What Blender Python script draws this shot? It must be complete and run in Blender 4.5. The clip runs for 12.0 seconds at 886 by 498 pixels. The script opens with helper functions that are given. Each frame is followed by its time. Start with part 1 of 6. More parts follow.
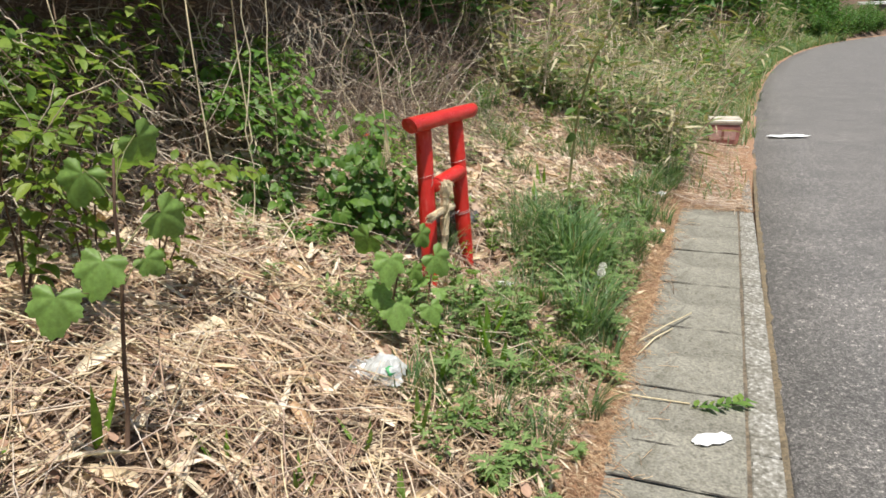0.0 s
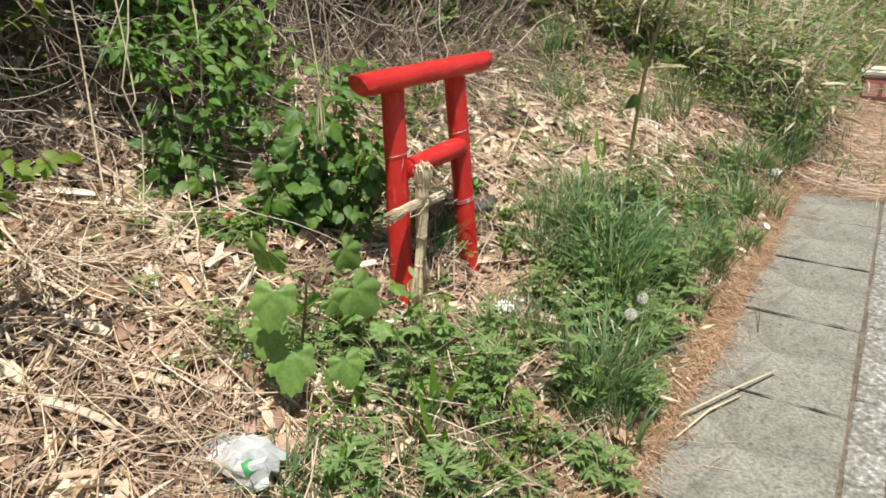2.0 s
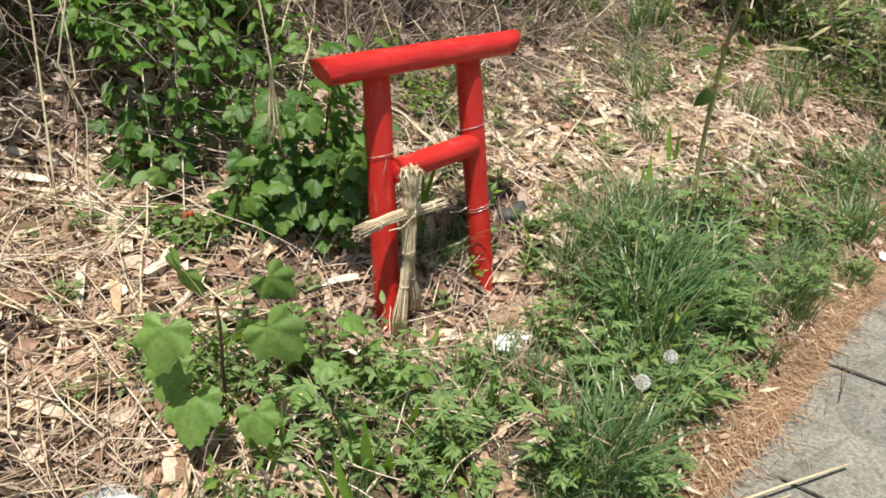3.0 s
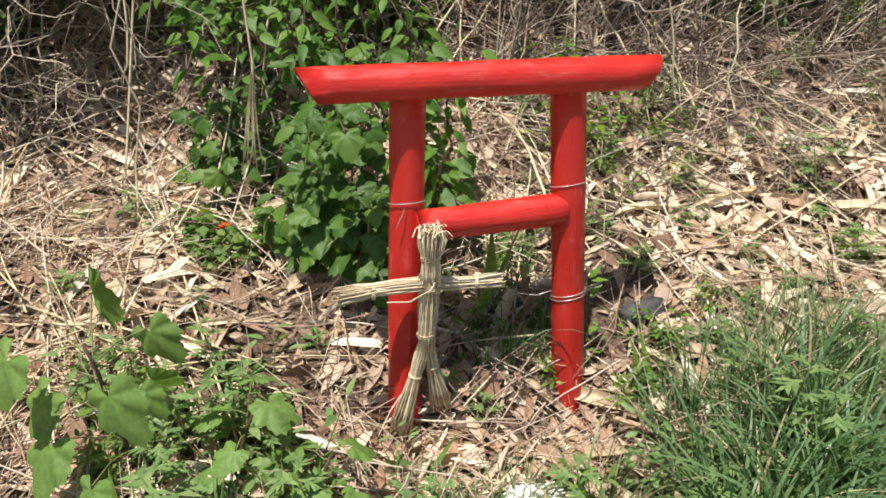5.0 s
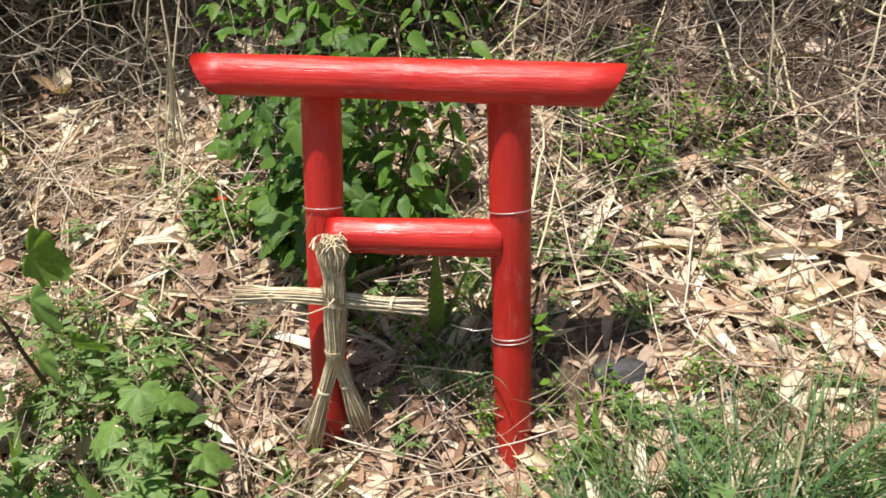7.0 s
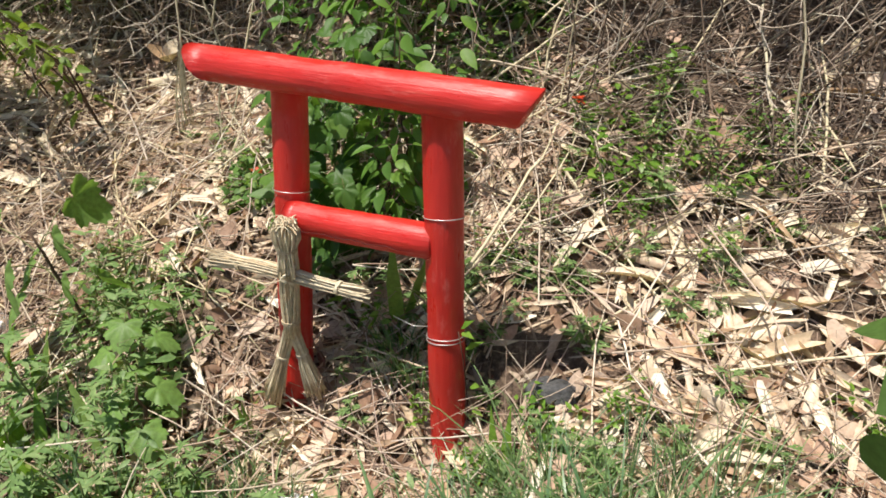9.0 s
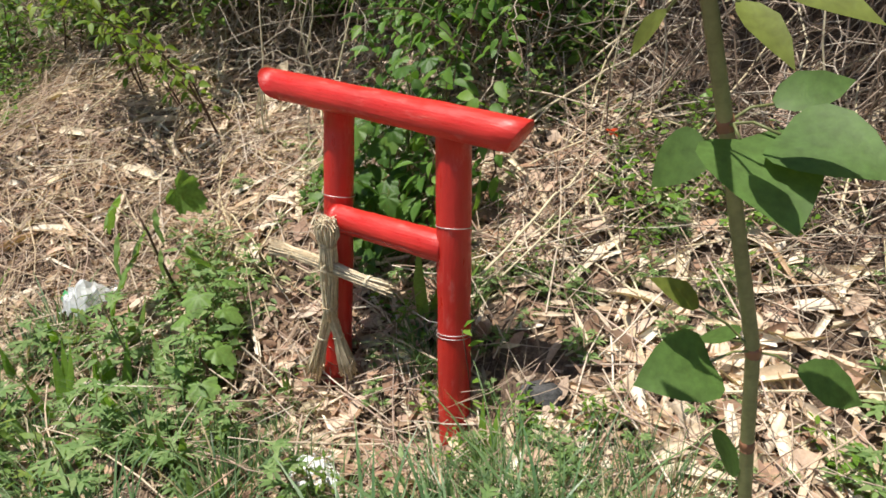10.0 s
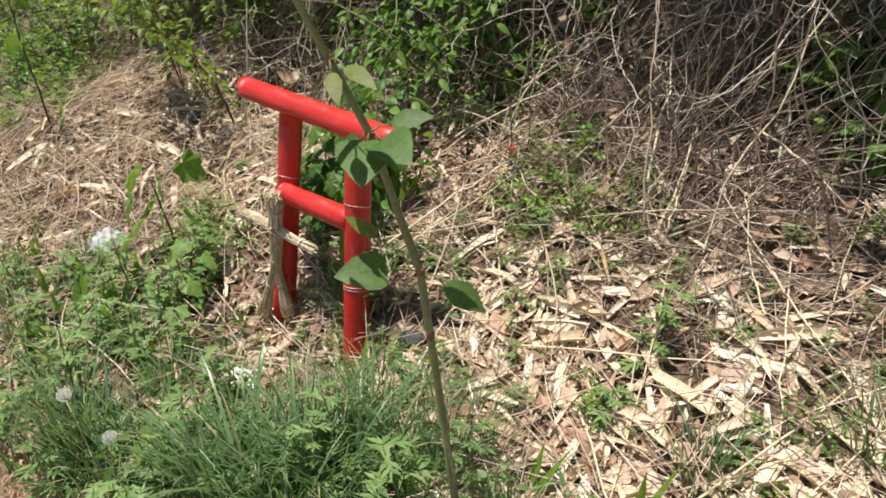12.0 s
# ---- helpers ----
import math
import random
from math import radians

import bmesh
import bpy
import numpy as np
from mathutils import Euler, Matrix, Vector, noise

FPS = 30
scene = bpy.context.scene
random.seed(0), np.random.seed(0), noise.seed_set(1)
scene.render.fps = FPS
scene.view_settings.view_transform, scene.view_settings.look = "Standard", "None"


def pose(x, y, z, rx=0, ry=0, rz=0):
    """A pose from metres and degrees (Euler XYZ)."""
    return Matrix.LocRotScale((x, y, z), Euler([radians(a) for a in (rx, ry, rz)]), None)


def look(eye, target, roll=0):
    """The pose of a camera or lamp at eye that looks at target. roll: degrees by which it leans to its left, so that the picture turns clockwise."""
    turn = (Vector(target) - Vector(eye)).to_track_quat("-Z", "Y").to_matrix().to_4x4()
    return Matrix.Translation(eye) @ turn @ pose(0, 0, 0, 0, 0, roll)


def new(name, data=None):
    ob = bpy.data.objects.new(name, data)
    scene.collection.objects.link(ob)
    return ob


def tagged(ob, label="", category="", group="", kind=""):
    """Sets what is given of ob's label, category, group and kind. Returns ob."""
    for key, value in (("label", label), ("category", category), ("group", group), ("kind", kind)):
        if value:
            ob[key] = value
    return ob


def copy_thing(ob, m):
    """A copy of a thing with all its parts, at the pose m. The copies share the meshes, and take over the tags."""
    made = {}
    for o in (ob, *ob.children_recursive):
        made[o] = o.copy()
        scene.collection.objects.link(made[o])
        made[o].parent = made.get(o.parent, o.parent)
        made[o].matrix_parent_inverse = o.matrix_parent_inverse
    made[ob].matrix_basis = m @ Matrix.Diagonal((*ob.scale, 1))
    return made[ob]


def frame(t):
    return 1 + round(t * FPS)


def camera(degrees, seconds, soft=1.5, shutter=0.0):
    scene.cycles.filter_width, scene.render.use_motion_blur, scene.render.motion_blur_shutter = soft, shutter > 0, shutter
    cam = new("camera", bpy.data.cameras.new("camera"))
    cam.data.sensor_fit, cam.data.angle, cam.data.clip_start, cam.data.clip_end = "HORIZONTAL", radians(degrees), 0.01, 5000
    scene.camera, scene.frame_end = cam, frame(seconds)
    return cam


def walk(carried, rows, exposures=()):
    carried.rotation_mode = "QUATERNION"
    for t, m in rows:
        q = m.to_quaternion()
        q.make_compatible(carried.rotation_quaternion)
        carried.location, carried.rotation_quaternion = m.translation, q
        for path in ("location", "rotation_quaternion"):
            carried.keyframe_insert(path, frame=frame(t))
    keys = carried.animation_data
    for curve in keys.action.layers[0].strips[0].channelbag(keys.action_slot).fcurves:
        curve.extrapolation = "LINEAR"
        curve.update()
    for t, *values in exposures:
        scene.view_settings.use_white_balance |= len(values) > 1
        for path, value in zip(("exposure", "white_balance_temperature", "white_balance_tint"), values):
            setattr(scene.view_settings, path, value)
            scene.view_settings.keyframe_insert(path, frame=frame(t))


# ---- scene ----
cam = camera(66.1, 12.0, soft=1.7)
PATH = [
    (0, (0.22, 0.062, 1.472), (0.109, 1.966, 0.87), -1.7),
    (0.5, (0.371, 0.335, 1.45), (0.201, 2.216, 0.793), -1.1),
    (1, (0.534, 0.596, 1.445), (0.244, 2.439, 0.725), -1.0),
    (1.5, (0.616, 0.851, 1.413), (0.243, 2.677, 0.688), -1.0),
    (2, (0.681, 1.112, 1.428), (0.228, 2.901, 0.655), -1.4),
    (2.5, (0.805, 1.42, 1.393), (0.219, 3.155, 0.588), -1.3),
    (3, (0.93, 1.665, 1.407), (0.166, 3.306, 0.557), -1.3),
    (3.2, (0.936, 1.734, 1.4), (0.112, 3.345, 0.549), -1.8),
    (4.8, (1.153, 2.525, 1.317), (-0.286, 3.651, 0.503), -1.3),
    (5, (1.173, 2.596, 1.332), (-0.331, 3.632, 0.515), -0.7),
    (5.5, (1.168, 2.755, 1.328), (-0.423, 3.654, 0.516), -0.4),
    (6, (1.136, 2.946, 1.322), (-0.508, 3.709, 0.477), -0.5),
    (6.5, (1.153, 3.096, 1.33), (-0.53, 3.717, 0.445), -1.8),
    (7, (1.256, 3.285, 1.351), (-0.486, 3.687, 0.453), -1.0),
    (7.5, (1.32, 3.392, 1.359), (-0.458, 3.659, 0.484), -1.2),
    (7.7, (1.32, 3.423, 1.348), (-0.466, 3.668, 0.481), -1.4),
    (9.3, (1.368, 3.838, 1.433), (-0.384, 3.628, 0.492), 0.7),
    (9.5, (1.401, 3.906, 1.445), (-0.344, 3.597, 0.518), 0.6),
    (10, (1.502, 4.016, 1.471), (-0.237, 3.573, 0.589), 0.2),
    (10.5, (1.669, 4.134, 1.523), (-0.075, 3.644, 0.675), 2.6),
    (11, (1.732, 4.23, 1.568), (-0.004, 3.737, 0.704), 2.1),
    (11.5, (1.776, 4.436, 1.58), (0.039, 3.93, 0.728), 4.0),
    (12, (1.862, 4.614, 1.624), (0.162, 3.999, 0.769), 3.9),
]
walk(cam, [(t, look(eye, target, roll)) for t, eye, target, roll in PATH])

# ---- light ----
SUN_TO = Vector((0.075, -0.175, 0.65)).normalized()
world = bpy.data.worlds.new("sky")
scene.world = world
world.use_nodes = True
wn = world.node_tree.nodes
sky = wn.new("ShaderNodeTexSky")
sky.sky_type = "NISHITA"
sky.sun_disc = False
sky.sun_elevation = math.asin(SUN_TO.z)
sky.sun_rotation = math.atan2(SUN_TO.x, SUN_TO.y)
wn["Background"].inputs["Strength"].default_value = 0.08
world.node_tree.links.new(sky.outputs[0], wn["Background"].inputs["Color"])
sun_data = bpy.data.lights.new("sun", "SUN")
sun_data.energy, sun_data.angle, sun_data.color = 5.0, radians(0.53), (1.0, 0.95, 0.87)
sun = new("sun", sun_data)
sun.matrix_world = look((0, 0, 20), Vector((0, 0, 20)) - SUN_TO)
scene.view_settings.exposure = 0.43

# ---- plan: s runs along the road, d from the kerb line towards the bank ----
ALONG, ACROSS, ORIGIN = Vector((0.3262, 0.9453)), Vector((-0.9453, 0.3262)), Vector((1.369, 2.805))
ROAD_TURN = -math.atan2(0.3262, 0.9453)
rng = random.Random(7)


def xy(s, d):
    return ORIGIN.x + ALONG.x * s + ACROSS.x * d, ORIGIN.y + ALONG.y * s + ACROSS.y * d


def step(a, b, x):
    t = np.clip((x - a) / (b - a), 0.0, 1.0)
    return t * t * (3 - 2 * t)


WAVES = [(random.Random(i).uniform(0.6, 1.0) * 0.85 ** i, 1.7 * 1.33 ** i, random.Random(i + 50).uniform(0, 6.28), random.Random(i + 90).uniform(0, 6.28)) for i in range(11)]


def bumps(s, d):
    """A rolling unevenness of about one unit."""
    out = 0.0
    for amp, k, turn, phase in WAVES:
        out = out + amp * np.sin(k * (s * math.cos(turn) + d * math.sin(turn)) + phase)
    return out / 2.2


def bend(s):
    return 0.0021 * np.maximum(s, 0.0) ** 2


def height(s, d):
    """The ground's height over the road."""
    road = d + bend(s)
    e = road + 0.25 * step(2.2, 4.2, s)
    n = bumps(s, d)
    edge = 0.46 + 0.035 * n - 0.52 * step(3.0, 3.4, s) - 0.055 * step(4.2, 5.2, s) + 0.05 * step(-1.2, -2.6, s)
    q = np.maximum(e, 0.42)
    z = -0.115 + 0.24 * q + 0.075 * q * q
    z = z + 0.0635 * np.clip(s, -1.6, 2.2) * step(0.5, 1.3, e)
    z = z - 0.15 * np.exp(-((s - 0.2) / 0.42) ** 2 - ((e - 1.34) / 0.30) ** 2)
    z = z - 0.11 * np.exp(-((s - 0.44) / 0.16) ** 2 - ((e - 1.38) / 0.14) ** 2) - 0.07 * np.exp(-((s - 0.02) / 0.2) ** 2 - ((e - 1.42) / 0.18) ** 2)
    z = z - 0.055 * np.exp(-((s + 0.96) / 0.16) ** 2 - ((e - 1.33) / 0.16) ** 2)
    z = z - 0.10 * np.exp(-((s + 0.6) / 0.45) ** 2 - ((e - 1.5) / 0.25) ** 2)
    z = z - 0.11 * step(1.5, 2.3, e) * step(0.3, -0.3, s) + 0.02 * step(1.2, 1.7, e) * np.exp(-((s - 1.1) / 0.5) ** 2)
    z = z + 0.20 * np.exp(-((s + 1.9) / 0.7) ** 2) * step(0.8, 1.6, e)
    z = z + 0.028 * n * step(0.45, 1.2, e)
    lip = 2.98 - 0.34 * np.exp(-((s - 0.5) / 0.36) ** 2) + 0.06 * np.sin(5.3 * s)
    x = (e - lip) / 0.12
    z = z + 2.0 * 0.12 * np.where(x > 20, x, np.log1p(np.exp(np.minimum(x, 20.0))))
    far = np.maximum(e - 4.5, 0.0)
    z = np.where(e > 4.5, np.minimum(z, 4.9 + 0.35 * far / (1 + far / 40) + 0.1 * n), z)
    return np.where(road > edge, np.maximum(z, 0.0), 0.0) * step(edge - 0.02, edge + 0.2, road) - 0.055 * (1 - step(edge - 0.10, edge + 0.03, road)) + 0.010 * step(edge - 0.05, edge, road)


FINE = 0.02
TABLE = height(*np.meshgrid(np.arange(-6.0, 8.0, FINE), np.arange(-1.0, 4.5, FINE), indexing="ij"))


def ground_z(s, d):
    """The height, looked up in a fine grid where there is one."""
    a, b = (s + 6.0) / FINE, (d + 1.0) / FINE
    i, j = int(a), int(b)
    if not (0 <= a and 0 <= b and i < TABLE.shape[0] - 1 and j < TABLE.shape[1] - 1):
        return float(height(s, d))
    a, b = a - i, b - j
    return float((1 - a) * ((1 - b) * TABLE[i, j] + b * TABLE[i, j + 1]) + a * ((1 - b) * TABLE[i + 1, j] + b * TABLE[i + 1, j + 1]))


def on(s, d, lift=0.0):
    x, y = xy(s, d)
    return Vector((x, y, ground_z(s, d) + lift))


def slope(s, d, h=0.06):
    a, b = on(s + h, d) - on(s - h, d), on(s, d + h) - on(s, d - h)
    n = a.cross(b).normalized()
    return n if n.z > 0 else -n


# ---- materials ----
def material(name):
    m = bpy.data.materials.new(name)
    m.use_nodes = True
    t = m.node_tree
    return m, t, t.nodes["Principled BSDF"]


def add(t, kind, **values):
    n = t.nodes.new("ShaderNode" + kind)
    for k, v in values.items():
        n.inputs[k.replace("_", " ")].default_value = v
    return n


def noise_node(t, scale, detail=4.0, rough=0.6):
    c = t.nodes.new("ShaderNodeTexCoord")
    n = add(t, "TexNoise", Scale=scale, Detail=detail, Roughness=rough)
    t.links.new(c.outputs["Object"], n.inputs["Vector"])
    return n


def ramp(t, source, *stops):
    r = t.nodes.new("ShaderNodeValToRGB")
    while len(r.color_ramp.elements) < len(stops):
        r.color_ramp.elements.new(0.5)
    for e, (p, c) in zip(r.color_ramp.elements, stops):
        e.position, e.color = p, (*c, 1)
    t.links.new(source, r.inputs["Fac"])
    return r


def mix(t, fac, a, b, blend="MIX"):
    m = t.nodes.new("ShaderNodeMix")
    m.data_type, m.blend_type = "RGBA", blend
    for value, socket in ((fac, m.inputs[0]), (a, m.inputs[6]), (b, m.inputs[7])):
        if isinstance(value, (int, float)):
            socket.default_value = value
        elif isinstance(value, tuple):
            socket.default_value = (*value, 1)
        else:
            t.links.new(value, socket)
    return m.outputs[2]


def bump(t, b, source, strength, distance=0.01):
    n = add(t, "Bump", Strength=strength, Distance=distance)
    t.links.new(source, n.inputs["Height"])
    t.links.new(n.outputs[0], b.inputs["Normal"])


def leaf_material(name, colours, rough=0.45, through_light=0.35, island=True, patch=3.0):
    """A leaf: colours vary leaf by leaf and in patches, and light shines through."""
    m, t, b = material(name)
    if island:
        source = t.nodes.new("ShaderNodeNewGeometry").outputs["Random Per Island"]
    else:
        source = t.nodes.new("ShaderNodeObjectInfo").outputs["Random"]
    r = ramp(t, source, *[(i / max(1, len(colours) - 1), c) for i, c in enumerate(colours)])
    n = noise_node(t, patch, 2)
    fine = noise_node(t, 90, 3)
    c = mix(t, n.outputs["Fac"], mix(t, 1.0, r.outputs[0], (0.62, 0.62, 0.62), "MULTIPLY"), mix(t, 1.0, r.outputs[0], (1.3, 1.3, 1.2), "MULTIPLY"))
    c = mix(t, 0.5, c, mix(t, 1.0, c, ramp(t, fine.outputs["Fac"], (0.3, (0.55, 0.5, 0.45)), (0.7, (1.25, 1.25, 1.2))).outputs[0], "MULTIPLY"))
    t.links.new(c, b.inputs["Base Color"])
    b.inputs["Roughness"].default_value = rough
    b.inputs["Specular IOR Level"].default_value = 0.35
    bump(t, b, fine.outputs["Fac"], 0.25, 0.002)
    if through_light:
        tr = t.nodes.new("ShaderNodeBsdfTranslucent")
        t.links.new(mix(t, 1.0, c, (1.15, 1.2, 0.55), "MULTIPLY"), tr.inputs["Color"])
        mx = t.nodes.new("ShaderNodeMixShader")
        mx.inputs[0].default_value = through_light
        t.links.new(b.outputs[0], mx.inputs[1])
        t.links.new(tr.outputs[0], mx.inputs[2])
        t.links.new(mx.outputs[0], t.nodes["Material Output"].inputs["Surface"])
    return m


STRAW_COLOURS = ((0.22, 0.135, 0.095), (0.47, 0.345, 0.25), (0.64, 0.505, 0.385), (0.80, 0.69, 0.56), (0.25, 0.16, 0.125), (0.74, 0.61, 0.47), (0.38, 0.255, 0.195))
M_LITTER = leaf_material("dead_bamboo_leaf", STRAW_COLOURS, 0.6, 0.12, patch=2.5)
M_STRIP = leaf_material("pale_sheath_strip", ((0.676, 0.526, 0.4), (0.829, 0.692, 0.559), (0.88, 0.815, 0.717), (0.6, 0.424, 0.306), (0.873, 0.744, 0.6)), 0.55, 0.1, patch=5.0)
M_BROWN = leaf_material("brown_leaf", ((0.24, 0.14, 0.09), (0.40, 0.26, 0.17), (0.50, 0.36, 0.25), (0.30, 0.19, 0.13)), 0.6, 0.1)
M_SHEATH = leaf_material("bamboo_sheath", ((0.72, 0.59, 0.42), (0.80, 0.70, 0.55), (0.55, 0.37, 0.24), (0.83, 0.75, 0.61)), 0.5, 0.1, island=False)
M_CANE = leaf_material("dead_cane", ((0.439, 0.299, 0.227), (0.663, 0.521, 0.404), (0.836, 0.733, 0.65), (0.326, 0.203, 0.158), (0.612, 0.482, 0.414)), 0.6, 0.0)
M_DEAD = leaf_material("curled_dead_leaf", ((0.428, 0.261, 0.187), (0.592, 0.415, 0.325), (0.714, 0.569, 0.473), (0.306, 0.174, 0.118), (0.51, 0.338, 0.246), (0.265, 0.154, 0.108)), 0.6, 0.1, patch=6.0)
M_STRAW = leaf_material("matted_straw", ((0.40, 0.27, 0.19), (0.60, 0.46, 0.31), (0.76, 0.64, 0.45), (0.30, 0.19, 0.14), (0.68, 0.54, 0.38), (0.50, 0.36, 0.27)), 0.55, 0.0)
M_CANE_PIECE = leaf_material("dead_cane_piece", ((0.42, 0.29, 0.22), (0.64, 0.50, 0.39), (0.82, 0.72, 0.62), (0.33, 0.21, 0.16), (0.60, 0.47, 0.39)), 0.6, 0.0, island=False)
M_DEAD_PIECE = leaf_material("curled_dead_leaf_piece", ((0.42, 0.26, 0.185), (0.58, 0.41, 0.32), (0.70, 0.56, 0.46), (0.32, 0.19, 0.13), (0.50, 0.33, 0.24)), 0.6, 0.1, island=False, patch=6.0)
M_CANE_PALE = leaf_material("pale_cane", ((0.62, 0.52, 0.35), (0.70, 0.62, 0.46)), 0.55, 0.0, island=False)
# dry vine browns, lowered so the colour carries the hollow's shade
M_VINE_SHADED = leaf_material("dry_vine_shaded", ((0.10, 0.07, 0.052), (0.17, 0.12, 0.09), (0.29, 0.21, 0.16), (0.13, 0.095, 0.07)), 0.75, 0.0)
M_ROOT = leaf_material("gnarled_vine", ((0.24, 0.17, 0.13), (0.44, 0.35, 0.29), (0.70, 0.62, 0.54), (0.34, 0.26, 0.21)), 0.75, 0.0)
M_STALK = leaf_material("fallen_stalk", ((0.11, 0.077, 0.06), (0.20, 0.145, 0.115), (0.31, 0.24, 0.195), (0.15, 0.105, 0.08), (0.46, 0.38, 0.32), (0.74, 0.66, 0.57)), 0.7, 0.0)
M_LOBED = leaf_material("lobed_leaf", ((0.13, 0.25, 0.06), (0.20, 0.33, 0.09), (0.16, 0.29, 0.075)), 0.5, 0.4, patch=9.0)
M_TWIGS = leaf_material("dead_twig", ((0.23, 0.15, 0.115), (0.40, 0.29, 0.23), (0.60, 0.48, 0.39), (0.31, 0.21, 0.165), (0.72, 0.60, 0.49)), 0.7, 0.0)
M_NEEDLE = leaf_material("pine_needle", ((0.38, 0.20, 0.12), (0.52, 0.33, 0.20), (0.68, 0.52, 0.35), (0.24, 0.13, 0.08), (0.60, 0.42, 0.28)), 0.6, 0.0)
M_GRASS = leaf_material("grass_blade", ((0.11, 0.19, 0.09), (0.15, 0.26, 0.115), (0.20, 0.31, 0.13), (0.12, 0.21, 0.12), (0.17, 0.27, 0.10)), 0.38, 0.38)
M_DRYBLADE = leaf_material("dry_grass_blade", ((0.42, 0.36, 0.22), (0.58, 0.50, 0.33), (0.34, 0.27, 0.16)), 0.55, 0.2)
M_MUGWORT = leaf_material("mugwort_leaf", ((0.16, 0.27, 0.10), (0.23, 0.36, 0.14), (0.33, 0.44, 0.20)), 0.5, 0.42)
M_SHRUB = leaf_material("shrub_leaf", ((0.08, 0.17, 0.045), (0.12, 0.24, 0.06), (0.18, 0.31, 0.075), (0.24, 0.34, 0.08), (0.10, 0.20, 0.05)), 0.5, 0.42)
M_SPRAY = leaf_material("spray_leaf", ((0.10, 0.19, 0.04), (0.15, 0.26, 0.05), (0.22, 0.33, 0.07), (0.28, 0.36, 0.09), (0.12, 0.22, 0.05)), 0.48, 0.45)
M_LUSH = leaf_material("lush_grass_blade", ((0.115, 0.22, 0.105), (0.16, 0.28, 0.13), (0.225, 0.34, 0.165), (0.135, 0.24, 0.135)), 0.32, 0.4)
M_DARK = leaf_material("broad_leaf", ((0.06, 0.15, 0.035), (0.085, 0.20, 0.045), (0.12, 0.25, 0.06)), 0.5, 0.35)
M_BRIGHT = leaf_material("young_leaf", ((0.13, 0.27, 0.035), (0.18, 0.33, 0.05), (0.22, 0.36, 0.06)), 0.4, 0.45)
M_SASA = leaf_material("bamboo_grass_leaf", ((0.08, 0.16, 0.045), (0.11, 0.20, 0.06), (0.17, 0.25, 0.085), (0.40, 0.36, 0.21), (0.60, 0.54, 0.39)), 0.45, 0.3)
M_KNOT = leaf_material("knotweed_leaf", ((0.085, 0.165, 0.04), (0.115, 0.20, 0.052)), 0.55, 0.35, patch=14.0)
M_PIECE_DARK = leaf_material("lobed_clump_leaf", ((0.065, 0.145, 0.028), (0.095, 0.195, 0.038), (0.14, 0.25, 0.05)), 0.42, 0.35, island=False, patch=2.0)
M_PIECE_YOUNG = leaf_material("yellow_green_leaf", ((0.13, 0.22, 0.03), (0.19, 0.29, 0.045), (0.25, 0.33, 0.06)), 0.42, 0.42, island=False, patch=2.0)
M_PIECE_FRESH = leaf_material("fresh_ovate_leaf", ((0.085, 0.19, 0.035), (0.13, 0.26, 0.045), (0.19, 0.33, 0.06)), 0.42, 0.42, island=False, patch=2.0)
M_STEM = leaf_material("green_stem", ((0.14, 0.17, 0.06), (0.19, 0.20, 0.08)), 0.45, 0.0)
M_KNOTTIP = leaf_material("young_knotweed_leaf", ((0.15, 0.19, 0.035), (0.19, 0.22, 0.05)), 0.55, 0.35, patch=14.0)
M_KNOTSTEM = leaf_material("knotweed_stem", ((0.22, 0.23, 0.10), (0.27, 0.26, 0.12)), 0.5, 0.0, patch=8.0)
M_TWIG = leaf_material("brown_twig", ((0.09, 0.055, 0.04), (0.13, 0.08, 0.055)), 0.7, 0.0)


